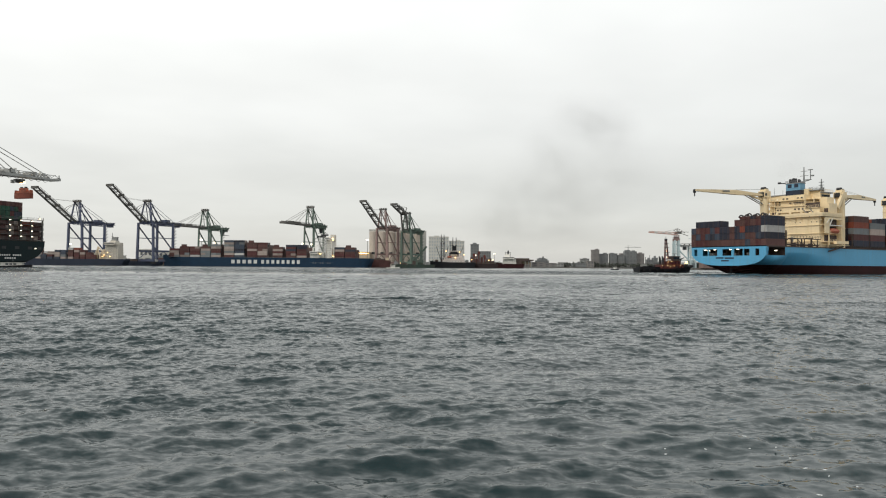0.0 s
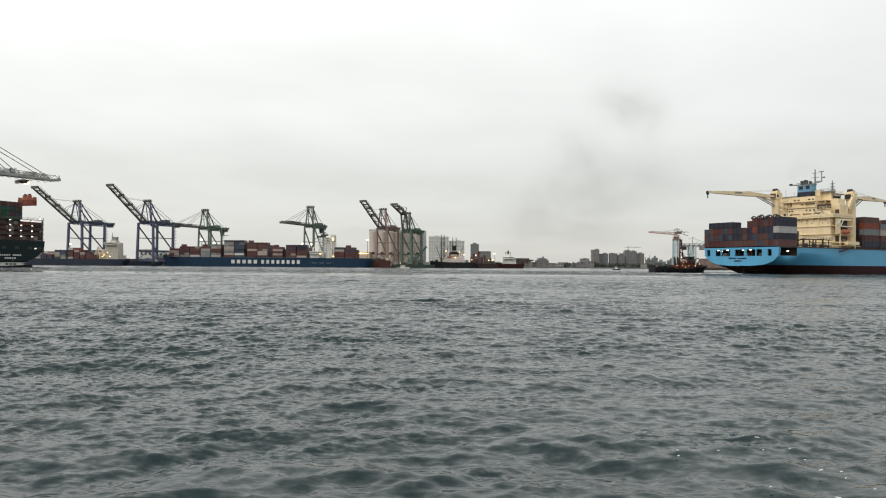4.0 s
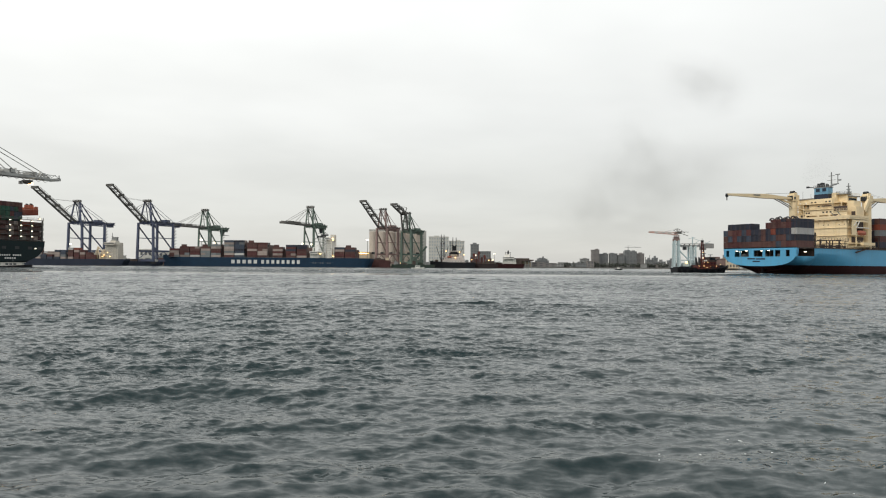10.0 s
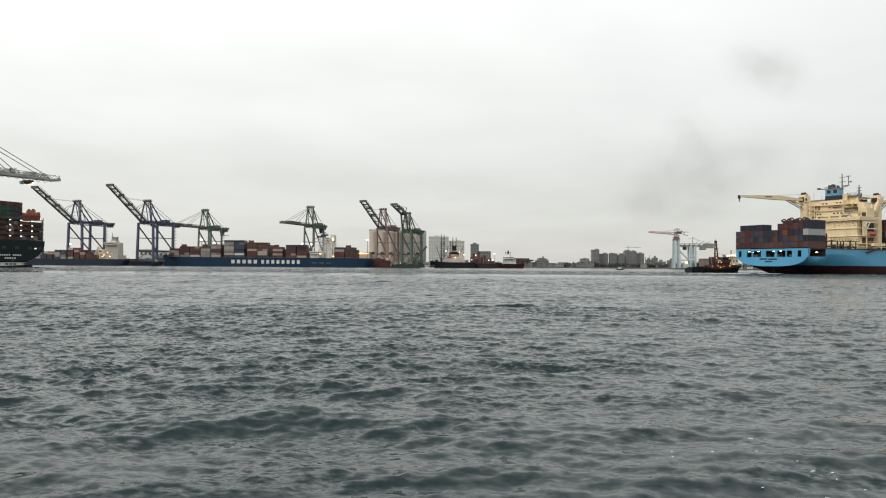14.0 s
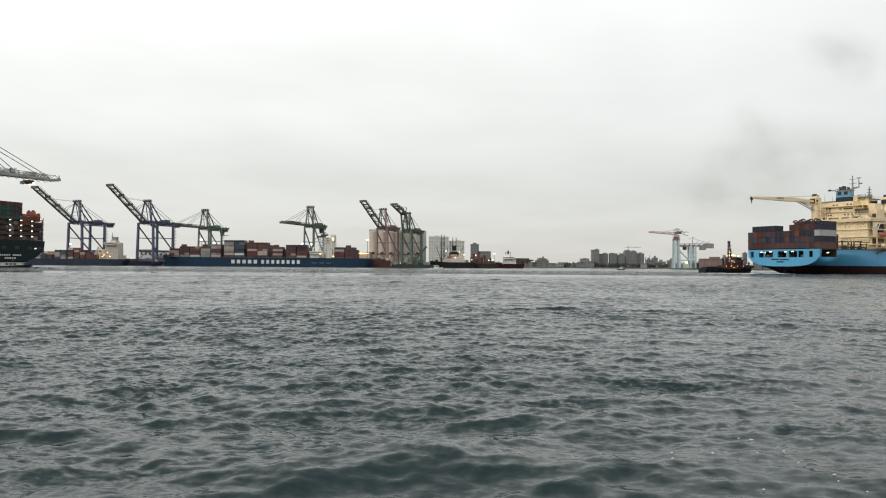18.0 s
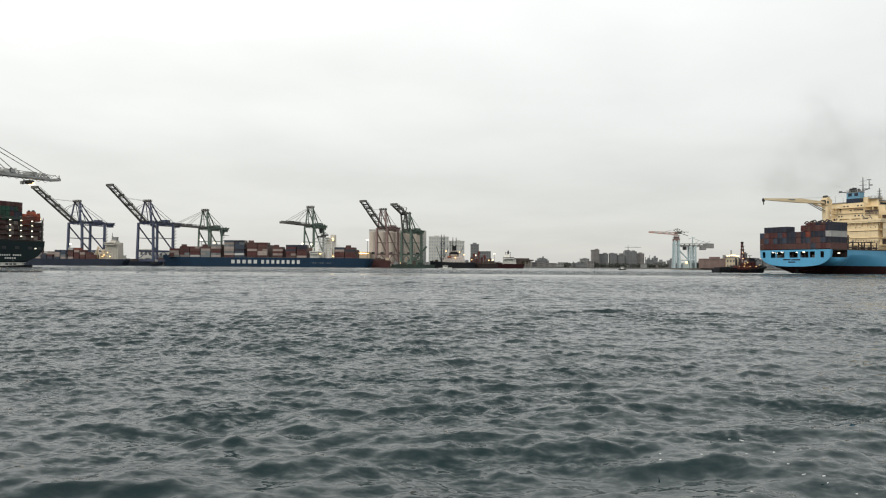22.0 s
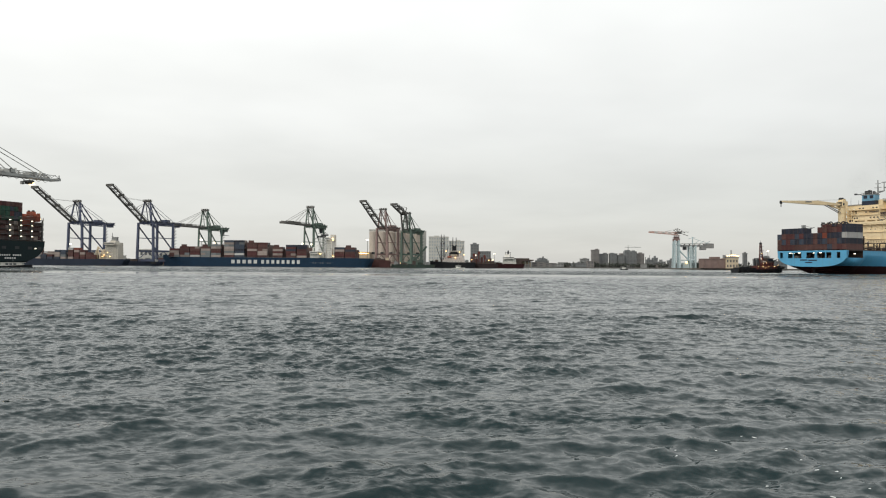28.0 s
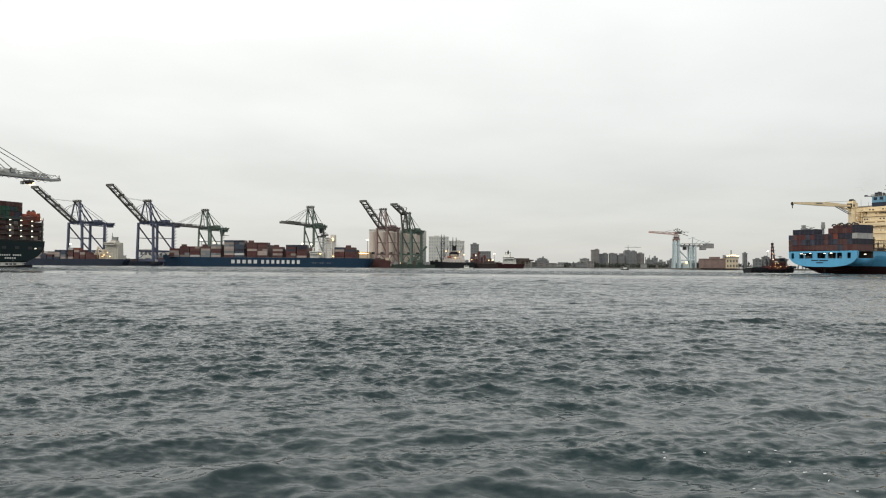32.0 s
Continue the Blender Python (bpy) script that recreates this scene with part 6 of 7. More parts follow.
def derrick_ship():
    """The dark cargo ship with its stern house beyond the silos."""
    ship = thing("cargo_ship", "dark-hulled cargo ship with white stern house and derrick posts", "ship", pose(22, 1000, 0, 0, 0, -4))
    plain_hull(ship, 64, 18, 8.0, HULL_BLACK, 1.5, 10, -8)
    for i, (x0, x1, z0, z1) in enumerate(((-22, 8.5, 7.2, 11.4), (-20, 7, 11.4, 14.6), (-17.5, 5, 14.6, 17.6), (-14, 2, 17.6, 20.6), (-12, 0, 20.6, 23.4))):
        w = 8.2 - 0.7 * i
        st = part("storey", Build().box(x0, x1, -w, w, z0, z1), PINK_WHITE, ship)
        part("deck_slab", Build().box(x0 - 0.7, x1 + 0.7, -w - 0.7, w + 0.7, z1 - 0.1, z1 + 0.12), PINK_WHITE, st)
        dr = Build()
        rail(dr, [(x0 - 0.6, -w - 0.6), (x1 + 0.6, -w - 0.6)], z1 + 0.12, 1.0, 0.12, 2.2)
        part("deck_rail", dr, PINK_WHITE, st)
        for j in range(int((x1 - x0) / 4)):
            part("window", Build().box(x0 + 1.5 + j * 4, x0 + 2.5 + j * 4, -w - 0.06, -w + 0.02, z0 + 1.2, z0 + 2.2), STEEL_GREY, st)
    part("bridge_front", Build().box(-13, 0.6, -6.9, -6.2, 16.2, 21.0).box(-11.4, -1, -6.9, -6.2, 21.0, 22.4), HULL_BLACK, ship, "dark curved bridge front")
    part("bridge_panel", Build().box(-10.6, -1.6, -7.1, -6.85, 17.0, 19.0), TAN_PAINT, ship)
    part("funnel", Build().box(-9, -3.6, -2.6, 2.6, 23.4, 31).box(-9.6, -3.0, -3.0, 3.0, 27.6, 28.6), HULL_BLACK, ship)
    part("lifeboat", Build().tube((-15, -8.4, 15.4), (-9.5, -8.4, 15.4), 1.2, 1.2, 10), BOAT_ORANGE, ship, "orange lifeboat on the stern house")
    part("stern_shelter", Build().box(-24, -17.5, -6.5, 6.5, 7.2, 12.4), STEEL_BROWN, ship)
    part("radar_post", Build().beam((-11, 0, 22), (-11, 0, 38), 0.8, 0.8, 0.4, 0.4).box(-13.5, -8.5, -0.3, 0.3, 32, 32.5).box(-12.6, -9.4, -0.3, 0.3, 35, 35.4), DARK, ship)
    for x in (-31, -22, 12):
        part("deck_house", Build().box(x - 2, x + 2, -5, 5, 7.2, 11.5), (STEEL_GREY, STEEL_BROWN)[x % 2], ship)
    for x, h in ((-24.6, 47), (-20.6, 47), (-8.2, 43), (-3.6, 43)):
        part("derrick_post", Build().tube((x, 0, 8), (x, 0, h), 0.85, 0.5).box(x - 1.1, x + 1.1, -0.5, 0.5, h * 0.72, h * 0.72 + 1.4), DARK, ship)
    dm = Build()
    for i in range(9):
        z = 12 + i * 3.4
        dm.beam((-24.6, 0, z), (-20.6, 0, z + 3.4), 0.35).beam((-20.6, 0, z), (-24.6, 0, z + 3.4), 0.35)
    part("derrick_lattice", dm, DARK, ship)
    for x, q in ((-25, -6), (-21, 7), (-3, 10)):
        part("derrick_boom", Build().beam((x, -1, 11), (x + q, -6, 30), 0.6).beam((x, -1, 30), (x + q, -6, 30), 0.2), DARK, ship)
    for x, z in ((-4, 14), (2, 22), (-17, 23), (8, 18)):
        part("deck_lamp", Build().box(x - 0.7, x + 0.7, -9.5, -8.9, z, z + 1.0), LAMP_WARM, ship, "lit amber deck lamp")


def gear_ship():
    """The low work ship lying astern, its deck crowded with rust-red cargo gear."""
    ship = thing("work_ship", "low brown work ship crowded with rust-red cargo gear", "ship", pose(56, 1004, 0, 0, 0, -4))
    plain_hull(ship, 44, 13, 6.0, RUST_DARK, 1.2, 8)
    for i in range(6):
        part("hatch", Build().box(-19 + i * 6, -14.5 + i * 6, -5, 5, 5.2, 8.4), STEEL_BROWN, ship)
    for x, h, q in ((-12, 21, 5), (-5, 24, -5), (3, 19, 4), (11, 15, 3)):
        part("deck_crane", Build().tube((x, -2, 5.2), (x, -2, h), 1.1, 0.9, 10).box(x - 1.8, x + 1.8, -3.6, -0.4, h - 4, h - 1).beam((x, -3, h - 2), (x + q, -6, h - 9), 0.8, 0.9, 0.5, 0.5), TUG_RED if x < 10 else STEEL_BROWN, ship)
    for x, z1 in ((-15.5, 15), (-8.5, 13), (-1, 15.5), (7, 12), (15, 10)):
        part("deck_store", Build().box(x - 1.7, x + 1.7, -4.6, 4, 5.2, z1), (STEEL_BROWN, RUST)[int(z1) % 2], ship)
    for x, z in ((-15, 11.5), (9, 10.5), (14.5, 11.5)):
        part("deck_lamp", Build().box(x - 0.7, x + 0.7, -6.4, -5.9, z, z + 0.9), LAMP_WARM, ship, "lit amber deck lamp")
    part("deck_lamp", Build().box(-10.2, -8.8, -6.6, -6.0, 17.6, 18.8), LAMP_WHITE, ship, "bright white deck lamp")


gear_ship()
derrick_ship()


def white_house_ship():
    ship = thing("cargo_ship", "low red-brown cargo ship with a white stern house", "ship", pose(104, 1100, 0, 0, 0, -6))
    plain_hull(ship, 44, 14, 6.6, BOOT_RED, 1.5, 8)
    superstructure(ship, -11, 9.5, 6.5, 6.0, 3, WHITE, False, None, taper=0.3)
    part("chart_house", Build().box(-8, -0.5, -4, 4, 17.5, 21.5).box(-8.6, 0, -4.5, 4.5, 21.5, 21.8), WHITE, ship)
    part("funnel", Build().beam((-3.2, 0, 17.5), (-2.6, 0, 27.5), 3.2, 3.0, 2.4, 2.2), DARK, ship)
    part("stern_post", Build().beam((0.4, 0, 17.5), (0.4, 0, 25), 0.8, 0.8, 0.4, 0.4).box(-7.4, 1.0, -0.3, 0.3, 24.2, 24.7).tube((-6.8, 0, 21), (-6.8, 0, 26), 0.3, 0.2, 6), DARK, ship)
    part("deck_gear", Build().box(10.5, 15, -4, 4, 5.6, 14.6).beam((11, -4.5, 15), (19, -4.5, 9), 0.8).box(15, 19, -4, 4, 5.6, 11.8), STEEL_BROWN, ship)
    for i in range(2):
        part("hatch", Build().box(-19 + i * 3.6, -16.4 + i * 3.6, -3, 3, 5.6, 8), STEEL_BROWN, ship)


white_house_ship()


# ---- silos, sheds, towers ----
def grain_silos():
    s = thing("grain_silos", "row of cream concrete grain silos behind the cranes", "silo", pose(-66, 1010, 2.6))
    for i in range(6):
        x = -33 + i * 12.6
        cell = part("silo_cell", Build().tube((x, 0, 0), (x, 0, 47), 6.2, 6.2, 28), SILO, s)
        part("cap", Build().tube((x, 0, 47), (x, 0, 48.4), 6.4, 5.2, 28), SILO, cell)
        part("vent_slot", Build().box(x - 2.2, x + 2.2, -6.4, -5.9, 16, 19), DARK, cell)
    part("gallery", Build().box(-39, 36, -2.5, 2.5, 48.4, 51.5), PLASTER, s)
    part("lift_tower", Build().box(36, 42, -5, 5, 0, 50), PLASTER, s)
    rl = Build()
    rail(rl, [(-39, -6), (36, -6)], 48.4, 1.4, 0.2, 4)
    part("roof_rail", rl, STEEL_GREY, s)


grain_silos()


def block(name, label, x, y, w, d, h, mat, floors, bays, roof=(), z=2.6, glass=FAR_GLASS, turn=0):
    """A building with real window recesses along its harbour face."""
    t = thing(name, label, "building", pose(x, y, z, 0, 0, turn))
    if floors and bays:
        fh, bw = h / floors, w / bays
        wl = part("wall", Build().box(-w / 2, w / 2, -d / 2 + 0.5, d / 2, 0, h), mat, t)
        for i in range(floors + 1):
            z0 = max(0, i * fh - fh * 0.24)
            part("floor_band", Build().box(-w / 2, w / 2, -d / 2, -d / 2 + 0.5, z0, min(h, i * fh + fh * 0.24)), mat, wl)
        for j in range(bays + 1):
            x0, x1 = max(-w / 2, -w / 2 + j * bw - bw * 0.24), min(w / 2, -w / 2 + j * bw + bw * 0.24)
            part("pier", Build().box(x0, x1, -d / 2 + 0.003, -d / 2 + 0.5, 0, h), mat, wl)
    else:
        wl = part("wall", Build().box(-w / 2, w / 2, -d / 2, d / 2, 0, h), mat, t)
    if floors and bays:
        for i in range(floors):
            for j in range(bays):
                xx, zz = -w / 2 + (j + 0.24) * bw, (i + 0.24) * fh
                part("window", Build().box(xx, xx + bw * 0.52, -d / 2 + 0.42, -d / 2 + 0.52, zz, zz + fh * 0.52), glass, wl)
    part("roof", Build().box(-w / 2 - 0.5, w / 2 + 0.5, -d / 2 - 0.5, d / 2 + 0.5, h, h + 0.9), mat, t)
    for (rx, rw, rh) in roof:
        part("roof_block", Build().box(rx - rw / 2, rx + rw / 2, -d / 4, d / 4, h + 0.9, h + 0.9 + rh), mat, t)
    return t


block("office_block", "pale glazed office block behind the moored ship", -8.5, 1400, 39, 24, 57, PLASTER, 9, 8, ((-4, 10, 2),), glass=PALE_GLASS)
block("office_wing", "lower pale wing of the office block", 27, 1404, 30, 24, 49, PLASTER, 8, 6, ((3, 8, 2),), glass=PALE_GLASS)
block("grey_tower", "dark grey tower block with plain walls", 67, 1500, 17, 18, 46, TOWER_GREY, 8, 3, ((0, 8, 3),))
block("grey_block", "low dark grey block beside the tower", 88, 1490, 24, 18, 31, TOWER_GREY, 5, 5)
LIT = block("lit_shed", "pale quay shed under amber lights", -114, 1000, 22, 10, 18, TAN_PAINT, 0, 0)
# one glowing strip, added below the eave for the amber light on this wall
part("wall_glow_strip", Build().box(-9, 9, -5.7, -5.2, 16.4, 17.4), LAMP_WARM, LIT, "glowing amber strip standing in for the shed's lit wall")
def open_shed(x, y, w, h):
    """A quay shed on posts under a wide dark roof."""
    t = thing("quay_canopy", "open quay shed on posts under a wide dark roof", "shed", pose(x, y, 2.6))
    part("roof", Build().prism([(-w / 2 - 3, -9), (w / 2 + 3, -9), (w / 2 + 3, 9), (-w / 2 - 3, 9)], h, h + 2.2).box(-w / 2, w / 2 - 4, -6, 6, h + 2.2, h + 4.4), STEEL_BROWN, t)
    part("back_wall", Build().box(-w / 2, w / 2, 7.4, 8, 0, h), TAN_PAINT, t)
    for i in range(6):
        u = -w / 2 + i * w / 5
        part("post", Build().box(u - 0.5, u + 0.5, -8, -7, 0, h), STEEL_GREY, t)
    part("stored_goods", Build().box(-w / 2 + 2, -2, -5, 3, 0, h * 0.55).box(2, w / 2 - 3, -5, 3, 0, h * 0.4), TOWER_BROWN, t)


open_shed(132, 1168, 27, 9.5)


def hopper_shed(x, y):
    """A dark green bulk hopper with a sloping conveyor beside the silos."""
    t = thing("bulk_hopper", "dark green bulk hopper with sloping conveyor on the quay", "hopper", pose(x, y, 2.6))
    part("body", Build().box(-13, 9, -5, 5, 0, 8).box(-8, 0, -4, 4, 8, 12), CRANE_GREEN, t)
    part("conveyor", Build().beam((-2, 0, 9), (13, 4, 27), 2.6, 2.4), CRANE_GREEN, t)
    part("conveyor_leg", Build().beam((11, 3, 0), (11, 3, 25), 1.2).beam((5, 2, 0), (5, 2, 17), 1.0), STEEL_GREY, t)


hopper_shed(-36, 985)
block("low_block", "pale low block among far trees", 300, 2150, 40, 20, 19, TOWER_GREY, 5, 8, ((-12, 5, 6), (-4, 9, 8), (3.6, 4, 12), (8.4, 4, 7), (14, 5, 5)))
block("low_block", "pale low block far along the shore", 368, 2180, 26, 18, 14, FAR_RENDER, 4, 5)
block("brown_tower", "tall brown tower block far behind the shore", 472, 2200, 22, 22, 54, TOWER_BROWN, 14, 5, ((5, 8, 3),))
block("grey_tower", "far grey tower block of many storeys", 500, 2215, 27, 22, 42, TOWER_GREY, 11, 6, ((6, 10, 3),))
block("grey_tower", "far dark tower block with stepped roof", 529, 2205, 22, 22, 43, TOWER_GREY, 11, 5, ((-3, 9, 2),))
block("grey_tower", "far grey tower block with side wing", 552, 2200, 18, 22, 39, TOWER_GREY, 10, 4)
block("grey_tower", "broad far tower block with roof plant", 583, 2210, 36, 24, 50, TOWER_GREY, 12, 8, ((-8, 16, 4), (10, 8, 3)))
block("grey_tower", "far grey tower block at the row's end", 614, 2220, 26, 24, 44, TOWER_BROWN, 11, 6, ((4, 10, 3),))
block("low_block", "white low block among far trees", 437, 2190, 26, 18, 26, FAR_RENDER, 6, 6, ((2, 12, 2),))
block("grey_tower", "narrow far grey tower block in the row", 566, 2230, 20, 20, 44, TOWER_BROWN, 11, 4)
block("warehouse", "red-brown quay warehouse with flat roof", 448, 1180, 36, 22, 15, BRICK, 0, 0, ((4, 14, 3),))
block("quay_office", "cream quay office with large windows and a lit roof", 476, 1176, 20, 20, 16, TAN_PAINT, 2, 4)
for i, (x, y, w, h) in enumerate(((150, 2100, 46, 9), (215, 2120, 60, 8), (258, 2110, 34, 12), (335, 2110, 46, 10), (410, 2130, 50, 11), (440, 2120, 20, 18), (158, 1185, 20, 7), (180, 1230, 30, 6))):
    block("shed", "low grey harbour shed", x, y, w, 18, h, (FAR_RENDER, TOWER_GREY, TOWER_BROWN)[i % 3] if y > 2000 else TOWER_BROWN, 2, max(2, int(w / 8)))
for x, w, h in ((-395, 26, 22), (-420, 18, 26), (-372, 20, 16), (-350, 18, 18), (-470, 30, 14), (-540, 40, 16), (-505, 24, 20)):
    block("quay_shed", "pale shed on the far container quay", x, 1010, w, 16, h * 0.75, PLASTER, 2, max(2, int(w / 6)), glass=FAR_GLASS)
for _x, _z in ((-8.2, 20.4), (-5.0, 20.9), (-1.6, 21.4), (1.4, 21.6), (4.2, 21.4), (7.4, 20.8), (9.6, 20.2)):
    part("roof_lamp", Build().tube((_x, -10.6, _z), (_x, -10.0, _z), 1.05, 1.05, 10), LAMP_WARM, bpy.data.objects["quay_office"], "bright amber roof light")
part("roof_gantry", Build().box(-12, 11, -9.8, -9.2, 16.9, 19.6).box(-12, -11, -9.8, 0, 16.9, 22).box(10, 11, -9.8, 0, 16.9, 22), STEEL_GREY, bpy.data.objects["quay_office"])


def dock_crane(label, x, y, top, jib, turn):
    """A tall pedestal crane of the right-hand shore with a short stepped jib."""
    c = thing("dock_crane", label, "crane", pose(x, y, 2.6, 0, 0, turn))
    part("portal", Build().beam((-7, -7, 0), (-2.5, -2.5, 22), 1.8).beam((7, -7, 0), (2.5, -2.5, 22), 1.8).beam((-7, 7, 0), (-2.5, 2.5, 22), 1.8).beam((7, 7, 0), (2.5, 2.5, 22), 1.8).box(-3.5, 3.5, -3.5, 3.5, 21.5, 23), STEEL_GREY, c)
    part("column", Build().tube((0, 0, 23), (0, 0, top - 10), 2.2, 1.8, 12), STEEL_GREY, c)
    part("machine_house", Build().box(-4, 4.5, -3, 3, top - 10, top - 4.5).box(-3, 1.5, -2.5, 2.5, top - 4.5, top), STEEL_GREY, c)
    part("jib", Build().beam((3, 0, top - 8), (3 + jib, 0, top - 3), 2.2, 2.6, 0.8, 0.9).beam((0, 0, top - 0.5), (3 + jib * 0.7, 0, top - 4), 0.4), STEEL_GREY, c)


dock_crane("tall grey dock crane rising behind the outbound ship", 586, 1150, 71, 15, 4)
dock_crane("tall grey dock crane with a short jib on the shore", 617, 1150, 76, 10, 60)


def tower_crane(label, x, y, h, jib):
    c = thing("tower_crane", label, "crane", pose(x, y, 2.6))
    part("mast", Build().box(-0.9, 0.9, -0.9, 0.9, 0, h), STEEL_GREY, c)
    part("jib", Build().box(-jib * 0.25, jib, -0.6, 0.6, h, h + 1.3).beam((0, 0, h + 7), (jib * 0.8, 0, h + 1.2), 0.3).beam((0, 0, h), (0, 0, h + 7), 0.8), STEEL_GREY, c)


_r = random.Random(77)
for i in range(46):
    x = 135 + i * 13.5 + _r.uniform(-4, 4)
    block("low_house", "small pale house on the far shore", x, 2135 + _r.uniform(0, 70), _r.uniform(9, 20), 12, _r.uniform(5, 13), (FAR_RENDER, TOWER_GREY, TOWER_BROWN, FAR_RENDER)[i % 4], 0, 0, ((_r.uniform(-2, 2), 4, _r.uniform(1.5, 5)),) if i % 3 == 0 else ())
for x, w, h, m in ((648, 22, 12, FAR_RENDER), (668, 18, 18, TOWER_GREY), (700, 30, 12, TOWER_BROWN), (735, 26, 14, TOWER_GREY), (770, 30, 10, FAR_RENDER)):
    block("far_works", "grey works building on the far shore", x, 2240, w, 16, h, m, 2, 4)
tower_crane("thin grey tower crane above far tower blocks", 585, 2240, 64, 40)


def pale_crane():
    """Two pale cyan quay cranes standing close together, one with a faded orange boom."""
    c = thing("quay_crane", "pale cyan quay crane with a faded orange boom", "crane", pose(396, 1205, 2.6), "quay cranes")
    for x in (-4, 5):
        for y in (-5, 5):
            part("leg", Build().beam((x, y, 0), (x * 0.75, y * 0.7, 47), 3.3, 2.8, 2.6, 2.4), CRANE_PALE, c)
    for z in (9, 19, 29, 40):
        part("tie_beam", Build().beam((-5, -5, z), (6, -5, z), 1.6).beam((-5, 5, z), (6, 5, z), 1.6), CRANE_PALE, c)
    for z0, z1 in ((10, 19), (20, 29), (30, 40)):
        part("brace", Build().beam((-4, -5, z0), (5, -4, z1), 0.8).beam((5, -5, z0), (-4, -4, z1), 0.8), CRANE_PALE, c)
    part("machine_house", Build().box(-4.5, 5.5, -4, 4, 46, 50).box(-3, 4, -3, 3, 50, 53.5), CRANE_PINK, c, "faded pink machinery house")
    hp = Build()
    for x in (-4.2, 0.6, 5.2):
        hp.beam((x, -3.5, 46), (x * 0.5, -2, 58), 0.7)
    for z in (49, 52, 55):
        hp.beam((-4.5, -3.6, z), (5.5, -3.6, z + 1.2), 0.35).box(-5.2, 6.4, -4.4, 4.4, z - 0.1, z + 0.1)
    part("head_frame", hp, CRANE_PINK, c)
    bm = Build()
    for y in (-2, 2):
        bm.beam((2, y, 56.5), (-46, y, 60), 0.8, 1.0).beam((2, y, 60.5), (-46, y, 62), 0.5)
        for i in range(12):
            x = 1 - i * 3.9
            zl, zu = 56.5 + (2 - x) * 0.073, 60.5 + (2 - x) * 0.031
            bm.beam((x, y, zl), (x - 1.95, y, zu), 0.35).beam((x - 1.95, y, zu), (x - 3.9, y, zl + 0.28), 0.35)
    for i in range(9):
        bm.beam((2 - i * 5.2, -2, 57 + i * 0.4), (2 - i * 5.2, 2, 57 + i * 0.4), 0.6)
    part("boom", bm, CRANE_RED, c)
    for x in (-34, -22, -12):
        part("boom_panel", Build().box(x - 2.6, x + 2.6, -2.6, -2.3, 57.4 - x * 0.05, 60.0 - x * 0.05), PLASTER, c, "white panel on the boom")
    hd = Build().box(-2, 9, -2, 2, 58, 61.5).beam((2, 0, 61), (20, 0, 55), 0.9).beam((4, 0, 62), (22, 0, 61), 0.6).beam((3, 0, 67), (-20, 0, 61), 0.3).beam((3, 0, 61), (3, 0, 68), 0.8)
    for x, z in ((-3, 64), (6, 65), (10, 63), (14, 60), (0, 66)):
        hd.tube((x, -0.6, z), (x, 0.6, z), 1.0, 1.0, 8).beam((x, 0, z), (3, 0, 60), 0.5)
    part("mast_head", hd, CRANE_DARK, c)
    d = thing("quay_crane", "pale cyan quay crane with a long grey girder", "crane", pose(424, 1210, 2.6), "quay cranes")
    for x in (-3, 5):
        for y in (-6, 6):
            part("leg", Build().beam((x, y, 0), (x, y, 38), 2.5), CRANE_PALE, d)
    for z in (10, 18, 26, 34):
        part("tie_beam", Build().beam((-3, -6, z), (5, -6, z), 1.4).beam((-3, 6, z), (5, 6, z), 1.4), CRANE_PALE, d)
    part("brace", Build().beam((-24, -6, 31), (-3, -6, 10), 1.8).beam((-3, -6, 10), (5, -6, 18), 0.8).beam((5, -6, 18), (-3, -6, 26), 0.8).beam((-3, -6, 26), (5, -6, 34), 0.8), CRANE_PALE, d)
    part("cross_platform", Build().box(-18, 7, -7, 7, 12.5, 14.0), CRANE_PALE, d)
    gd = Build().box(-24, 36, -3, -2, 36.5, 38.5).box(-24, 36, 2, 3, 36.5, 38.5).box(-24, 36, -3, 3, 38.5, 39.2)
    for i in range(12):
        x = -24 + i * 5
        gd.beam((x, -3, 39), (x + 2.5, -3, 42), 0.45).beam((x + 2.5, -3, 42), (x + 5, -3, 39), 0.45)
    gd.beam((-22, -3, 42), (34, -3, 42), 0.5)
    part("girder", gd, STEEL_GREY, d)
    dg = Build()
    for i in range(7):
        x = -22 + i * 8.2
        dg.box(x, x + 2.2, -3.6, -3.0, 39.2, 40.2 + 0.5 * (i % 3)).beam((x + 3, -3.4, 36.5), (x + 5, -3.4, 34.6), 0.25).beam((x + 5, -3.4, 34.6), (x + 7, -3.4, 36.5), 0.25)
    part("girder_fitting", dg, CRANE_DARK, d)
    part("machine_house", Build().box(15, 24, -4, 4, 31, 37).box(24, 37, -4, 4, 34, 42), STEEL_GREY, d)
    part("operator_cab", Build().box(-14, -9, -3, 3, 31, 36.4), DARK, d)
    part("mast", Build().beam((2, 0, 40), (2, 0, 53), 1.4).beam((2, 0, 51), (30, 0, 42), 0.6).beam((-5, 0, 50), (8, 0, 53), 0.6).beam((32, 0, 46), (24, 0, 42), 0.8).beam((22, 0, 46.5), (14, 0, 42), 0.8).beam((13, 0, 46.5), (6, 0, 42), 0.7), CRANE_PALE, d)
    part("portal_lamp", Build().box(-12, -9, -7, -6.4, 8, 11), LAMP_WARM, d, "lit amber lamp at the portal")
    part("portal_house", Build().box(-16, -5, -5, 3, 0, 9), CRANE_PALE, d)


pale_crane()


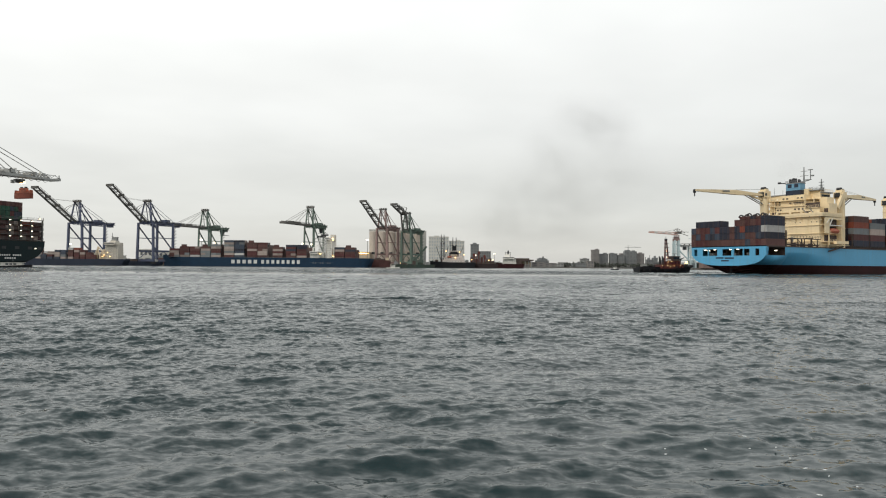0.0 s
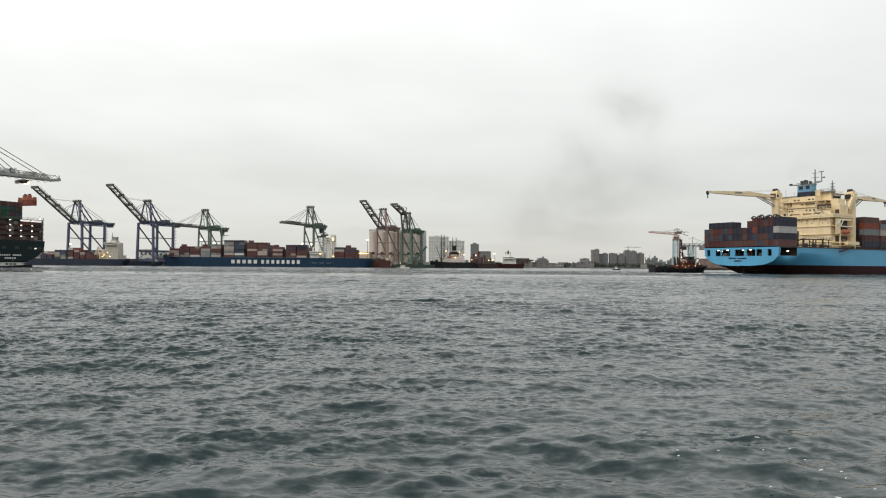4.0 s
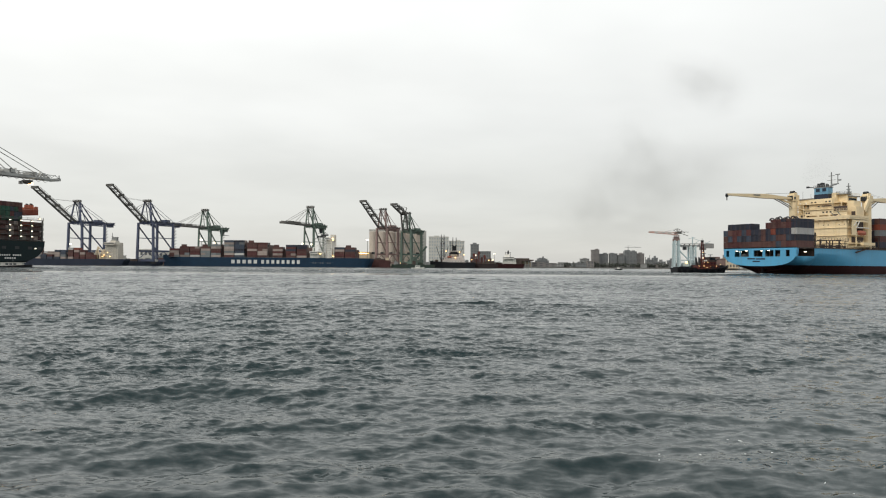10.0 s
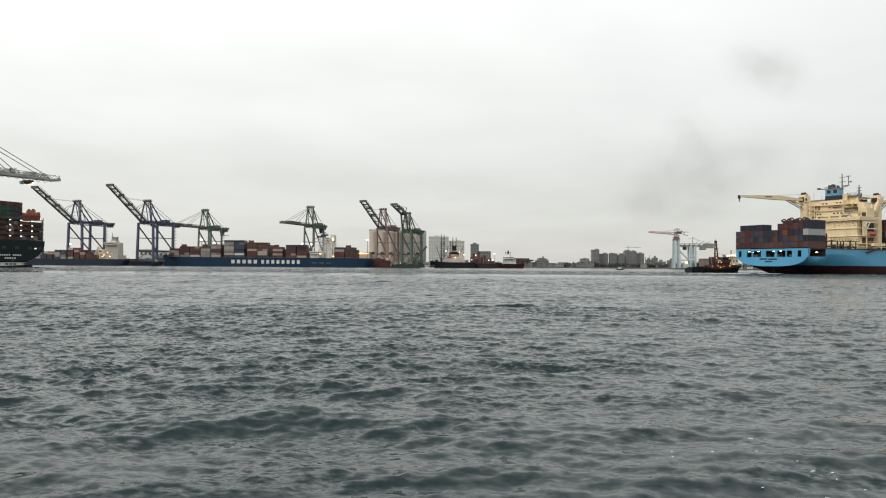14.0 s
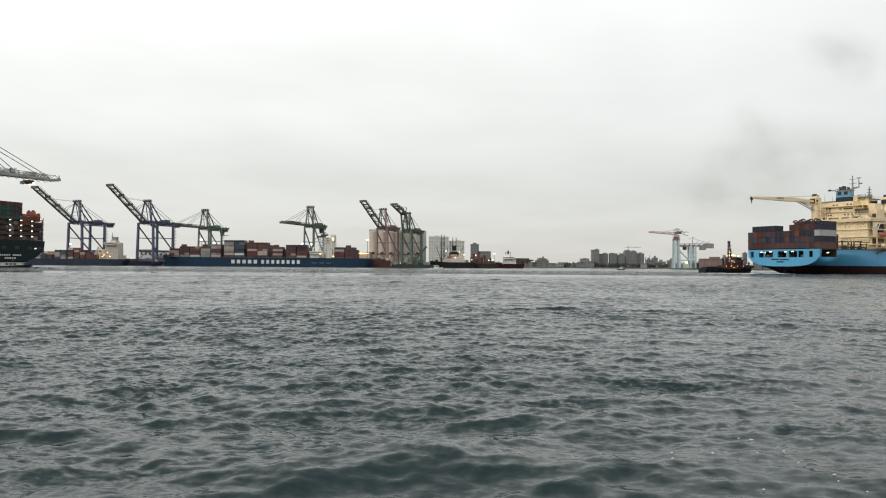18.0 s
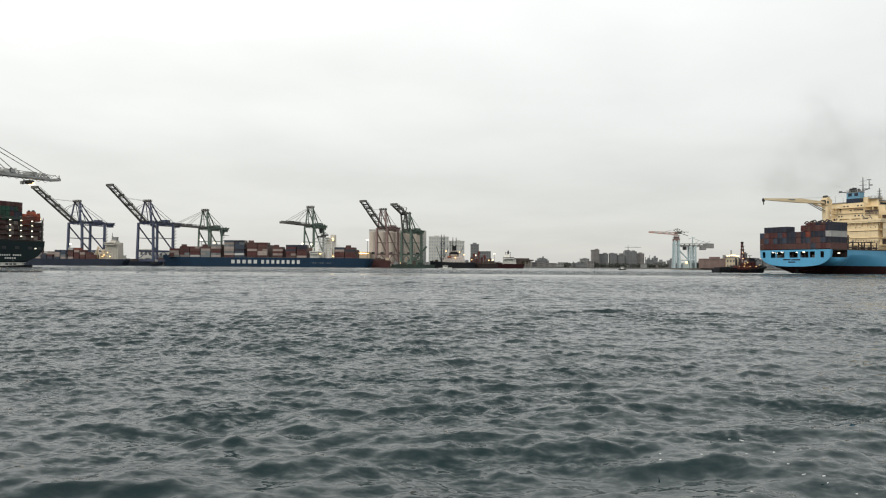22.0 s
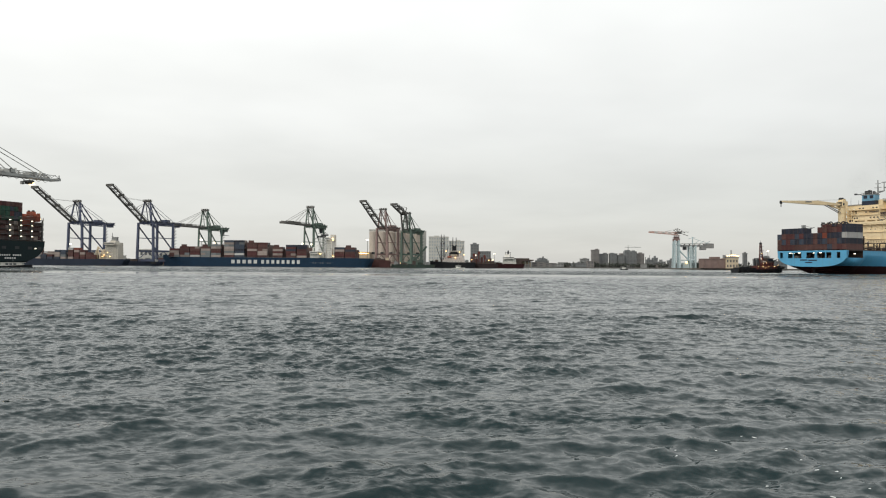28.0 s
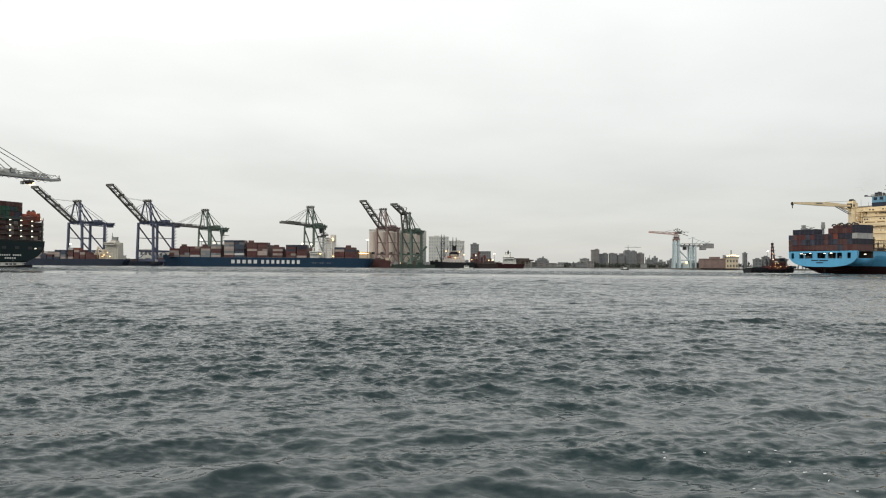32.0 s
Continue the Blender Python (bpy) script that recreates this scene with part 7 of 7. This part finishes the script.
def light_mast(x, y, h, n=2, z=2.6):
    t = thing("light_mast", "tall steel light mast with lit floodlights", "street lamp", pose(x, y, z), "light masts")
    part("pole", Build().tube((0, 0, 0), (0, 0, h), 0.5, 0.3, 8), STEEL_GREY, t)
    part("crossarm", Build().box(-2.6, 2.6, -0.3, 0.3, h - 0.4, h), STEEL_GREY, t)
    for i in range(n):
        u = -0.9 + 1.8 * i / max(1, n - 1)
        part("floodlight", Build().box(u - 0.8, u + 0.8, -0.9, -0.3, h - 1.0, h + 0.4), LAMP_WHITE, t, "lit floodlight")


for x, y, h in ((-468, 940, 30), (-336, 985, 34), (-322, 1000, 31), (-196, 990, 30), (-183, 990, 29), (-105, 985, 36), (-505, 960, 26)):
    light_mast(x, y, h)
for x, y, h in ((103, 1420, 26), (128, 1400, 17), (137, 1400, 18), (548, 1196, 30)):
    light_mast(x, y, h, 2)


for x, w, h, c in ((664, 16, 26, TOWER_GREY), (684, 14, 32, TOWER_GREY), (704, 26, 20, STEEL_GREY), (738, 24, 24, TOWER_GREY), (806, 30, 18, TOWER_GREY), (840, 26, 24, TOWER_BROWN)):
    block("refinery_block", "grey works building with pipe racks on the far shore", x, 2290, w, 20, h, c, 3, 3, ((0, w * 0.3, 6),))
for x, w, h in ((511, 5, 25), (532, 12, 15), (546, 10, 19), (560, 16, 12), (575, 12, 16)):
    block("quay_tower", "grey harbour control building on the quay", x, 1200, w, 8, h, TOWER_GREY, 3, 2, ((0, w * 0.5, 2),))

# chimneys and pylons over the far shore
for x, y, h in ((640, 2300, 44), (650, 2300, 36), (660, 2310, 34), (674, 2310, 40), (690, 2300, 30), (500, 1230, 30)):
    t = thing("chimney", "slim grey harbour chimney", "chimney", pose(x, y, 2.6), "chimneys")
    part("shaft", Build().tube((0, 0, 0), (0, 0, h), 1.4, 0.9, 10), STEEL_GREY, t)
    part("crown", Build().tube((0, 0, h), (0, 0, h + 1.2), 1.2, 1.2, 10), STEEL_GREY, t)
for x, w, h, c in ((655, 30, 10, FAR_RENDER), (690, 30, 13, STEEL_GREY), (720, 34, 9, FAR_RENDER)):
    block("shed", "low grey industrial shed on the far shore", x, 2260, w, 20, h, c, 2, 4)


# yard stacks behind the far quay
def yard_stack(x, y, n, tiers, seed, turn=0):
    t = thing("container_stack", "stack of freight containers on the far quay", "containers", pose(x, y, 2.6, 0, 0, turn), "yard stacks")
    rng = random.Random(seed)
    for i in range(n):
        for k in range(tiers - rng.choice((0, 0, 1))):
            container(t, i * 12.6, 0, k * 2.62, rng.choice((MAROON, BROWN, TAN, SLATE, WHITEBOX, GREY, MAROON)))


for i, (x, y, n, k) in enumerate(((-530, 948, 4, 5), (-480, 952, 3, 4), (-398, 950, 3, 4), (-352, 955, 3, 5), (-560, 960, 3, 6))):
    yard_stack(x, y, n, k, 40 + i)


def woods():
    """Low scrub and trees along the far shore, as many small clumps with gaps."""
    rng = np.random.RandomState(5)
    b = Build()
    spots = [(rng.uniform(120, 800), rng.uniform(2125, 2190), rng.uniform(5, 13)) for _ in range(420)]
    spots += [(rng.uniform(-20, 125), rng.uniform(1142, 1200), rng.uniform(3, 8)) for _ in range(50)]
    spots += [(rng.uniform(430, 560), rng.uniform(1195, 1240), rng.uniform(4, 9)) for _ in range(50)]
    spots += [(rng.uniform(-640, -380), rng.uniform(1000, 1060), rng.uniform(4, 10)) for _ in range(60)]
    for x, y, h in spots:
        b.tube((x, y, 2.5), (x, y, 2.5 + h * 0.6), 0.25, 0.1, 4)
        for k in range(16):
            p = rng.normal(size=3) * (h * 0.34, h * 0.3, h * 0.2) + (x, y, 2.5 + h * 0.72)
            r = h * rng.uniform(0.10, 0.2)
            q = [p + r * rng.normal(size=3) for _ in range(4)]
            b.poly(q, [(0, 1, 2), (0, 2, 3), (0, 3, 1), (1, 3, 2)])
    tagged(new("far_woods", b.mesh("far_woods", LEAVES)), "dark scrub and trees along the far shore", "trees", kind="stuff")


woods()


# ---- small boats ----
def launch(label, m, L=12.0, cabin=WHITE, hull=WHITE, cab=0.18):
    t = thing("launch", label, "boat", m)
    top = 2.8 if cab < 0.2 else 2.3
    half = lambda x: L * 0.15 * max(0.03, 1 - max(0, (x - L * 0.1) / (L * 0.42)) ** 2)
    xs = np.linspace(-L / 2, L / 2, 13)
    b = Build()
    for s in (-1, 1):
        for x0, x1 in zip(xs, xs[1:]):
            b.poly([(x0, s * half(x0) * 0.8, -0.3), (x1, s * half(x1) * 0.8, -0.3), (x1, s * half(x1), 1.0 + 0.05 * x1), (x0, s * half(x0), 1.0 + 0.05 * x0)], [(0, 1, 2, 3)])
    for x0, x1 in zip(xs, xs[1:]):
        b.poly([(x0, -half(x0), 0.9 + 0.05 * x0), (x1, -half(x1), 0.9 + 0.05 * x1), (x1, half(x1), 0.9 + 0.05 * x1), (x0, half(x0), 0.9 + 0.05 * x0)], [(0, 1, 2, 3)])
    b.box(-L / 2 - 0.1, -L / 2 + 0.1, -half(-L / 2), half(-L / 2), -0.3, 0.75)
    part("hull", b, hull, t)
    cb = part("cabin", Build().box(-L * cab, L * (cab - 0.02), -L * 0.1, L * 0.1, 0.7, top).box(-L * cab - 0.5, L * cab + 0.3, -L * 0.115, L * 0.115, top, top + 0.15), cabin, t)
    for i in range(3):
        x = -L * 0.15 + i * L * 0.1
        part("window", Build().box(x, x + L * 0.075, -L * 0.1 - 0.03, -L * 0.1 + 0.02, top - 1.0, top - 0.3), GLASS, cb)
    part("mast", Build().tube((0, 0, 2.9), (0, 0, 4.8), 0.06).box(-0.5, 0.5, -0.05, 0.05, 4.1, 4.2), STEEL_GREY, t)
    return t


launch("pale pilot launch lying off the dark green ship", pose(-205, 338, 0, 0, 0, 12), 17, PLASTER, HULL_BLACK, 0.28)
BOAT_A = launch("small white launch crossing the harbour", pose(-35, 640, 0, 0, 0, 4), 12)
BOAT_B = launch("small dark launch far out in the harbour", pose(176, 700, 0, 0, 0, 2), 7.5, WHITE, HULL_BLACK)

# ---- smoke drifting from the outbound ship ----
SMOKE = []
SMOKE_MATS = [smoke_material("thin_funnel_smoke", i + 1, th) for i, th in enumerate((0.22, 0.22, 0.15, 0.05))]


def smoke_puff(i):
    """A soft lens-shaped puff, wider than deep."""
    b = Build()
    seg, rings = 20, 5
    pts, faces = [(0, -0.14, 0)], []
    for j in range(1, rings + 1):
        r = j / rings
        pts += [(r * math.cos(2 * math.pi * k / seg), -0.14 * (1 - r * r), r * math.sin(2 * math.pi * k / seg)) for k in range(seg)]
    faces = [(0, 1 + k, 1 + (k + 1) % seg) for k in range(seg)]
    for j in range(rings - 1):
        p, q = 1 + j * seg, 1 + (j + 1) * seg
        faces += [(p + k, q + k, q + (k + 1) % seg, p + (k + 1) % seg) for k in range(seg)]
    me = b.poly(pts, faces).mesh("smoke_puff", SMOKE_MATS[i % 3 if i < 90 else 3])
    me.shade_smooth()
    return tagged(new("smoke_puff", me), "thin grey funnel smoke drifting in the overcast air", "smoke", "smoke puffs")


# offset across, height, size across, size up (metres), turn (degrees)
PUFFS = [(97, 106, 30, 20, 8), (116, 95, 24, 24, -25), (97, 96, 34, 22, 25), (72, 82, 26, 24, 40), (80, 62, 26, 30, 20), (56, 58, 28, 24, 35),
         (46, 40, 26, 24, 60), (84, 44, 38, 26, 10), (32, 30, 30, 20, 30), (68, 28, 50, 20, 0), (112, 62, 44, 30, -10)]
for i, (px, pz, sx, sz, tilt) in enumerate(PUFFS):
    ob = smoke_puff(i)
    ob.scale = (sx, 10, sz)
    SMOKE.append((ob, px, pz, tilt))
FUNNEL_PUFFS = []
for i in range(4):
    ob = smoke_puff(90 + i)
    ob.scale = (5 + 2.5 * i, 3, 4 + 2 * i)
    FUNNEL_PUFFS.append(ob)

# ---- wash behind the ship ----
def ship_wash():
    rng = np.random.RandomState(23)
    b = Build()
    for _ in range(260):
        a = -rng.rand() ** 1.4 * 46
        y = rng.normal() * (2.5 + 0.10 * -a)
        ln, wd = rng.uniform(0.6, 2.8), rng.uniform(0.12, 0.45)
        ring = [(a + ln * math.cos(t) * rng.uniform(0.6, 1.1), y + wd * math.sin(t) * rng.uniform(0.6, 1.2)) for t in np.arange(0, 6.2, 0.8)]
        b.prism(ring, -0.05, rng.uniform(0.05, 0.22))
    return tagged(part("propeller_wash", b, FOAM, SHIP, "pale churned wash astern of the ship"), kind="stuff")


ship_wash()

def foam_flecks():
    """Scraps of white foam turning in the eddy close to the near shore."""
    rng = np.random.RandomState(12)
    b = Build()
    for _ in range(17):
        x, y = 2.3 + 3.0 * rng.rand() ** 0.7, 6.7 + 2.6 * rng.rand() ** 1.6
        ln, wd, q = rng.uniform(0.01, 0.036), rng.uniform(0.004, 0.010), rng.uniform(-0.9, 0.9)
        ring = [(x + r * (ln * math.cos(t) * math.cos(q) - wd * math.sin(t) * math.sin(q)), y + r * (ln * math.cos(t) * math.sin(q) + wd * math.sin(t) * math.cos(q)))
                for t, r in ((0.9 * k, rng.uniform(0.55, 1.15)) for k in range(7))]
        z = rng.uniform(0.0, 0.075)
        b.prism(ring, z, z + 0.006)
    return tagged(new("foam_flecks", b.mesh("foam_flecks", FOAM)), "scraps of white foam floating on the harbour water", "foam", kind="stuff")


FLECKS = foam_flecks()

# ---- what moves ----
def motions():
    rows = []
    for i in range(17):
        t = 2.0 * i
        s = 2.55 * t + 0.00705 * t * t
        c = radians(51.6)
        rows.append((t, pose(120.9 + math.sin(c) * s, 301.2 + math.cos(c) * s, 0, 0, 0, 30.4 - 0.128 * t)))
    walk(SHIP, rows)
    walk(TUG, [(t, pose(106.2 + 2.24 * t, 340 + 1.38 * t, 0.06 * math.sin(t * 1.1), 0.6 * math.sin(t * 0.9), 0.4 * math.sin(t * 0.7), 8)) for t in range(0, 33, 2)])
    walk(BOAT_A, [(0.0, pose(-45, 640, 0, 0, 0, 4)), (16.0, pose(-10, 646, 0, 0, 0, 4)), (32.0, pose(22, 652, 0, 0, 0, 4))])
    walk(BOAT_B, [(0.0, pose(170, 700, 0, 0, 0, 2)), (16.0, pose(176, 702, 0, 0, 0, 2)), (32.0, pose(181, 704, 0, 0, 0, 2))])
    walk(LOAD, [(0.0, hang(12.0, 39.8)), (2.0, hang(13.4, 38.0)), (4.0, hang(14.4, 35.9)), (6.0, hang(15.1, 34.0)), (8.0, hang(15.2, 32.2)), (10.0, hang(15.5, 30.4)),
                (11.5, hang(16.3, 29.0)), (13.0, hang(16.8, 27.8)), (15.0, hang(17.0, 27.0)), (18.0, hang(17.0, 26.6)), (32.0, hang(17.0, 26.6))])
    walk(TROLLEY, [(0.0, hang(9.0, 0)), (3.0, hang(11.0, 0)), (7.0, hang(13.0, 0)), (13.0, hang(14.5, 0)), (32.0, hang(15.0, 0))])
    walk(SHEET_A, [(t, pose(0.5 * t, -0.55 * t, 0.03 * math.sin(t * 1.3))) for t in range(0, 33, 1)])
    walk(FLECKS, [(t, pose(0.12 * math.sin(t * 0.5), 0.1 * math.cos(t * 0.43), 0.03 * math.sin(t * 1.7))) for t in range(0, 33, 1)])
    for ob, px, pz, tilt in SMOKE:
        if pz > 90:
            way = lambda t: (px + 5.0 * t + 0.27 * t * t, pz + 3.1 * t)
        else:
            way = lambda t: (px + 4.0 * t + 0.23 * t * t, pz + 0.4 * t + 0.05 * t * t)
        walk(ob, [(t, pose(way(t)[0], 480 + t, way(t)[1], 0, tilt, 0)) for t in range(0, 33, 4)])
    for i, ob in enumerate(FUNNEL_PUFFS):
        rows = []
        for t in range(0, 33, 4):
            s = 2.55 * t + 0.00705 * t * t
            c = radians(51.6)
            rows.append((t, pose(120.9 + math.sin(c) * s + 34 + 3 * i, 301.2 + math.cos(c) * s + 24 + i, 45 + 2.5 * i, 0, 15 * i, 0)))
        walk(ob, rows)


motions()
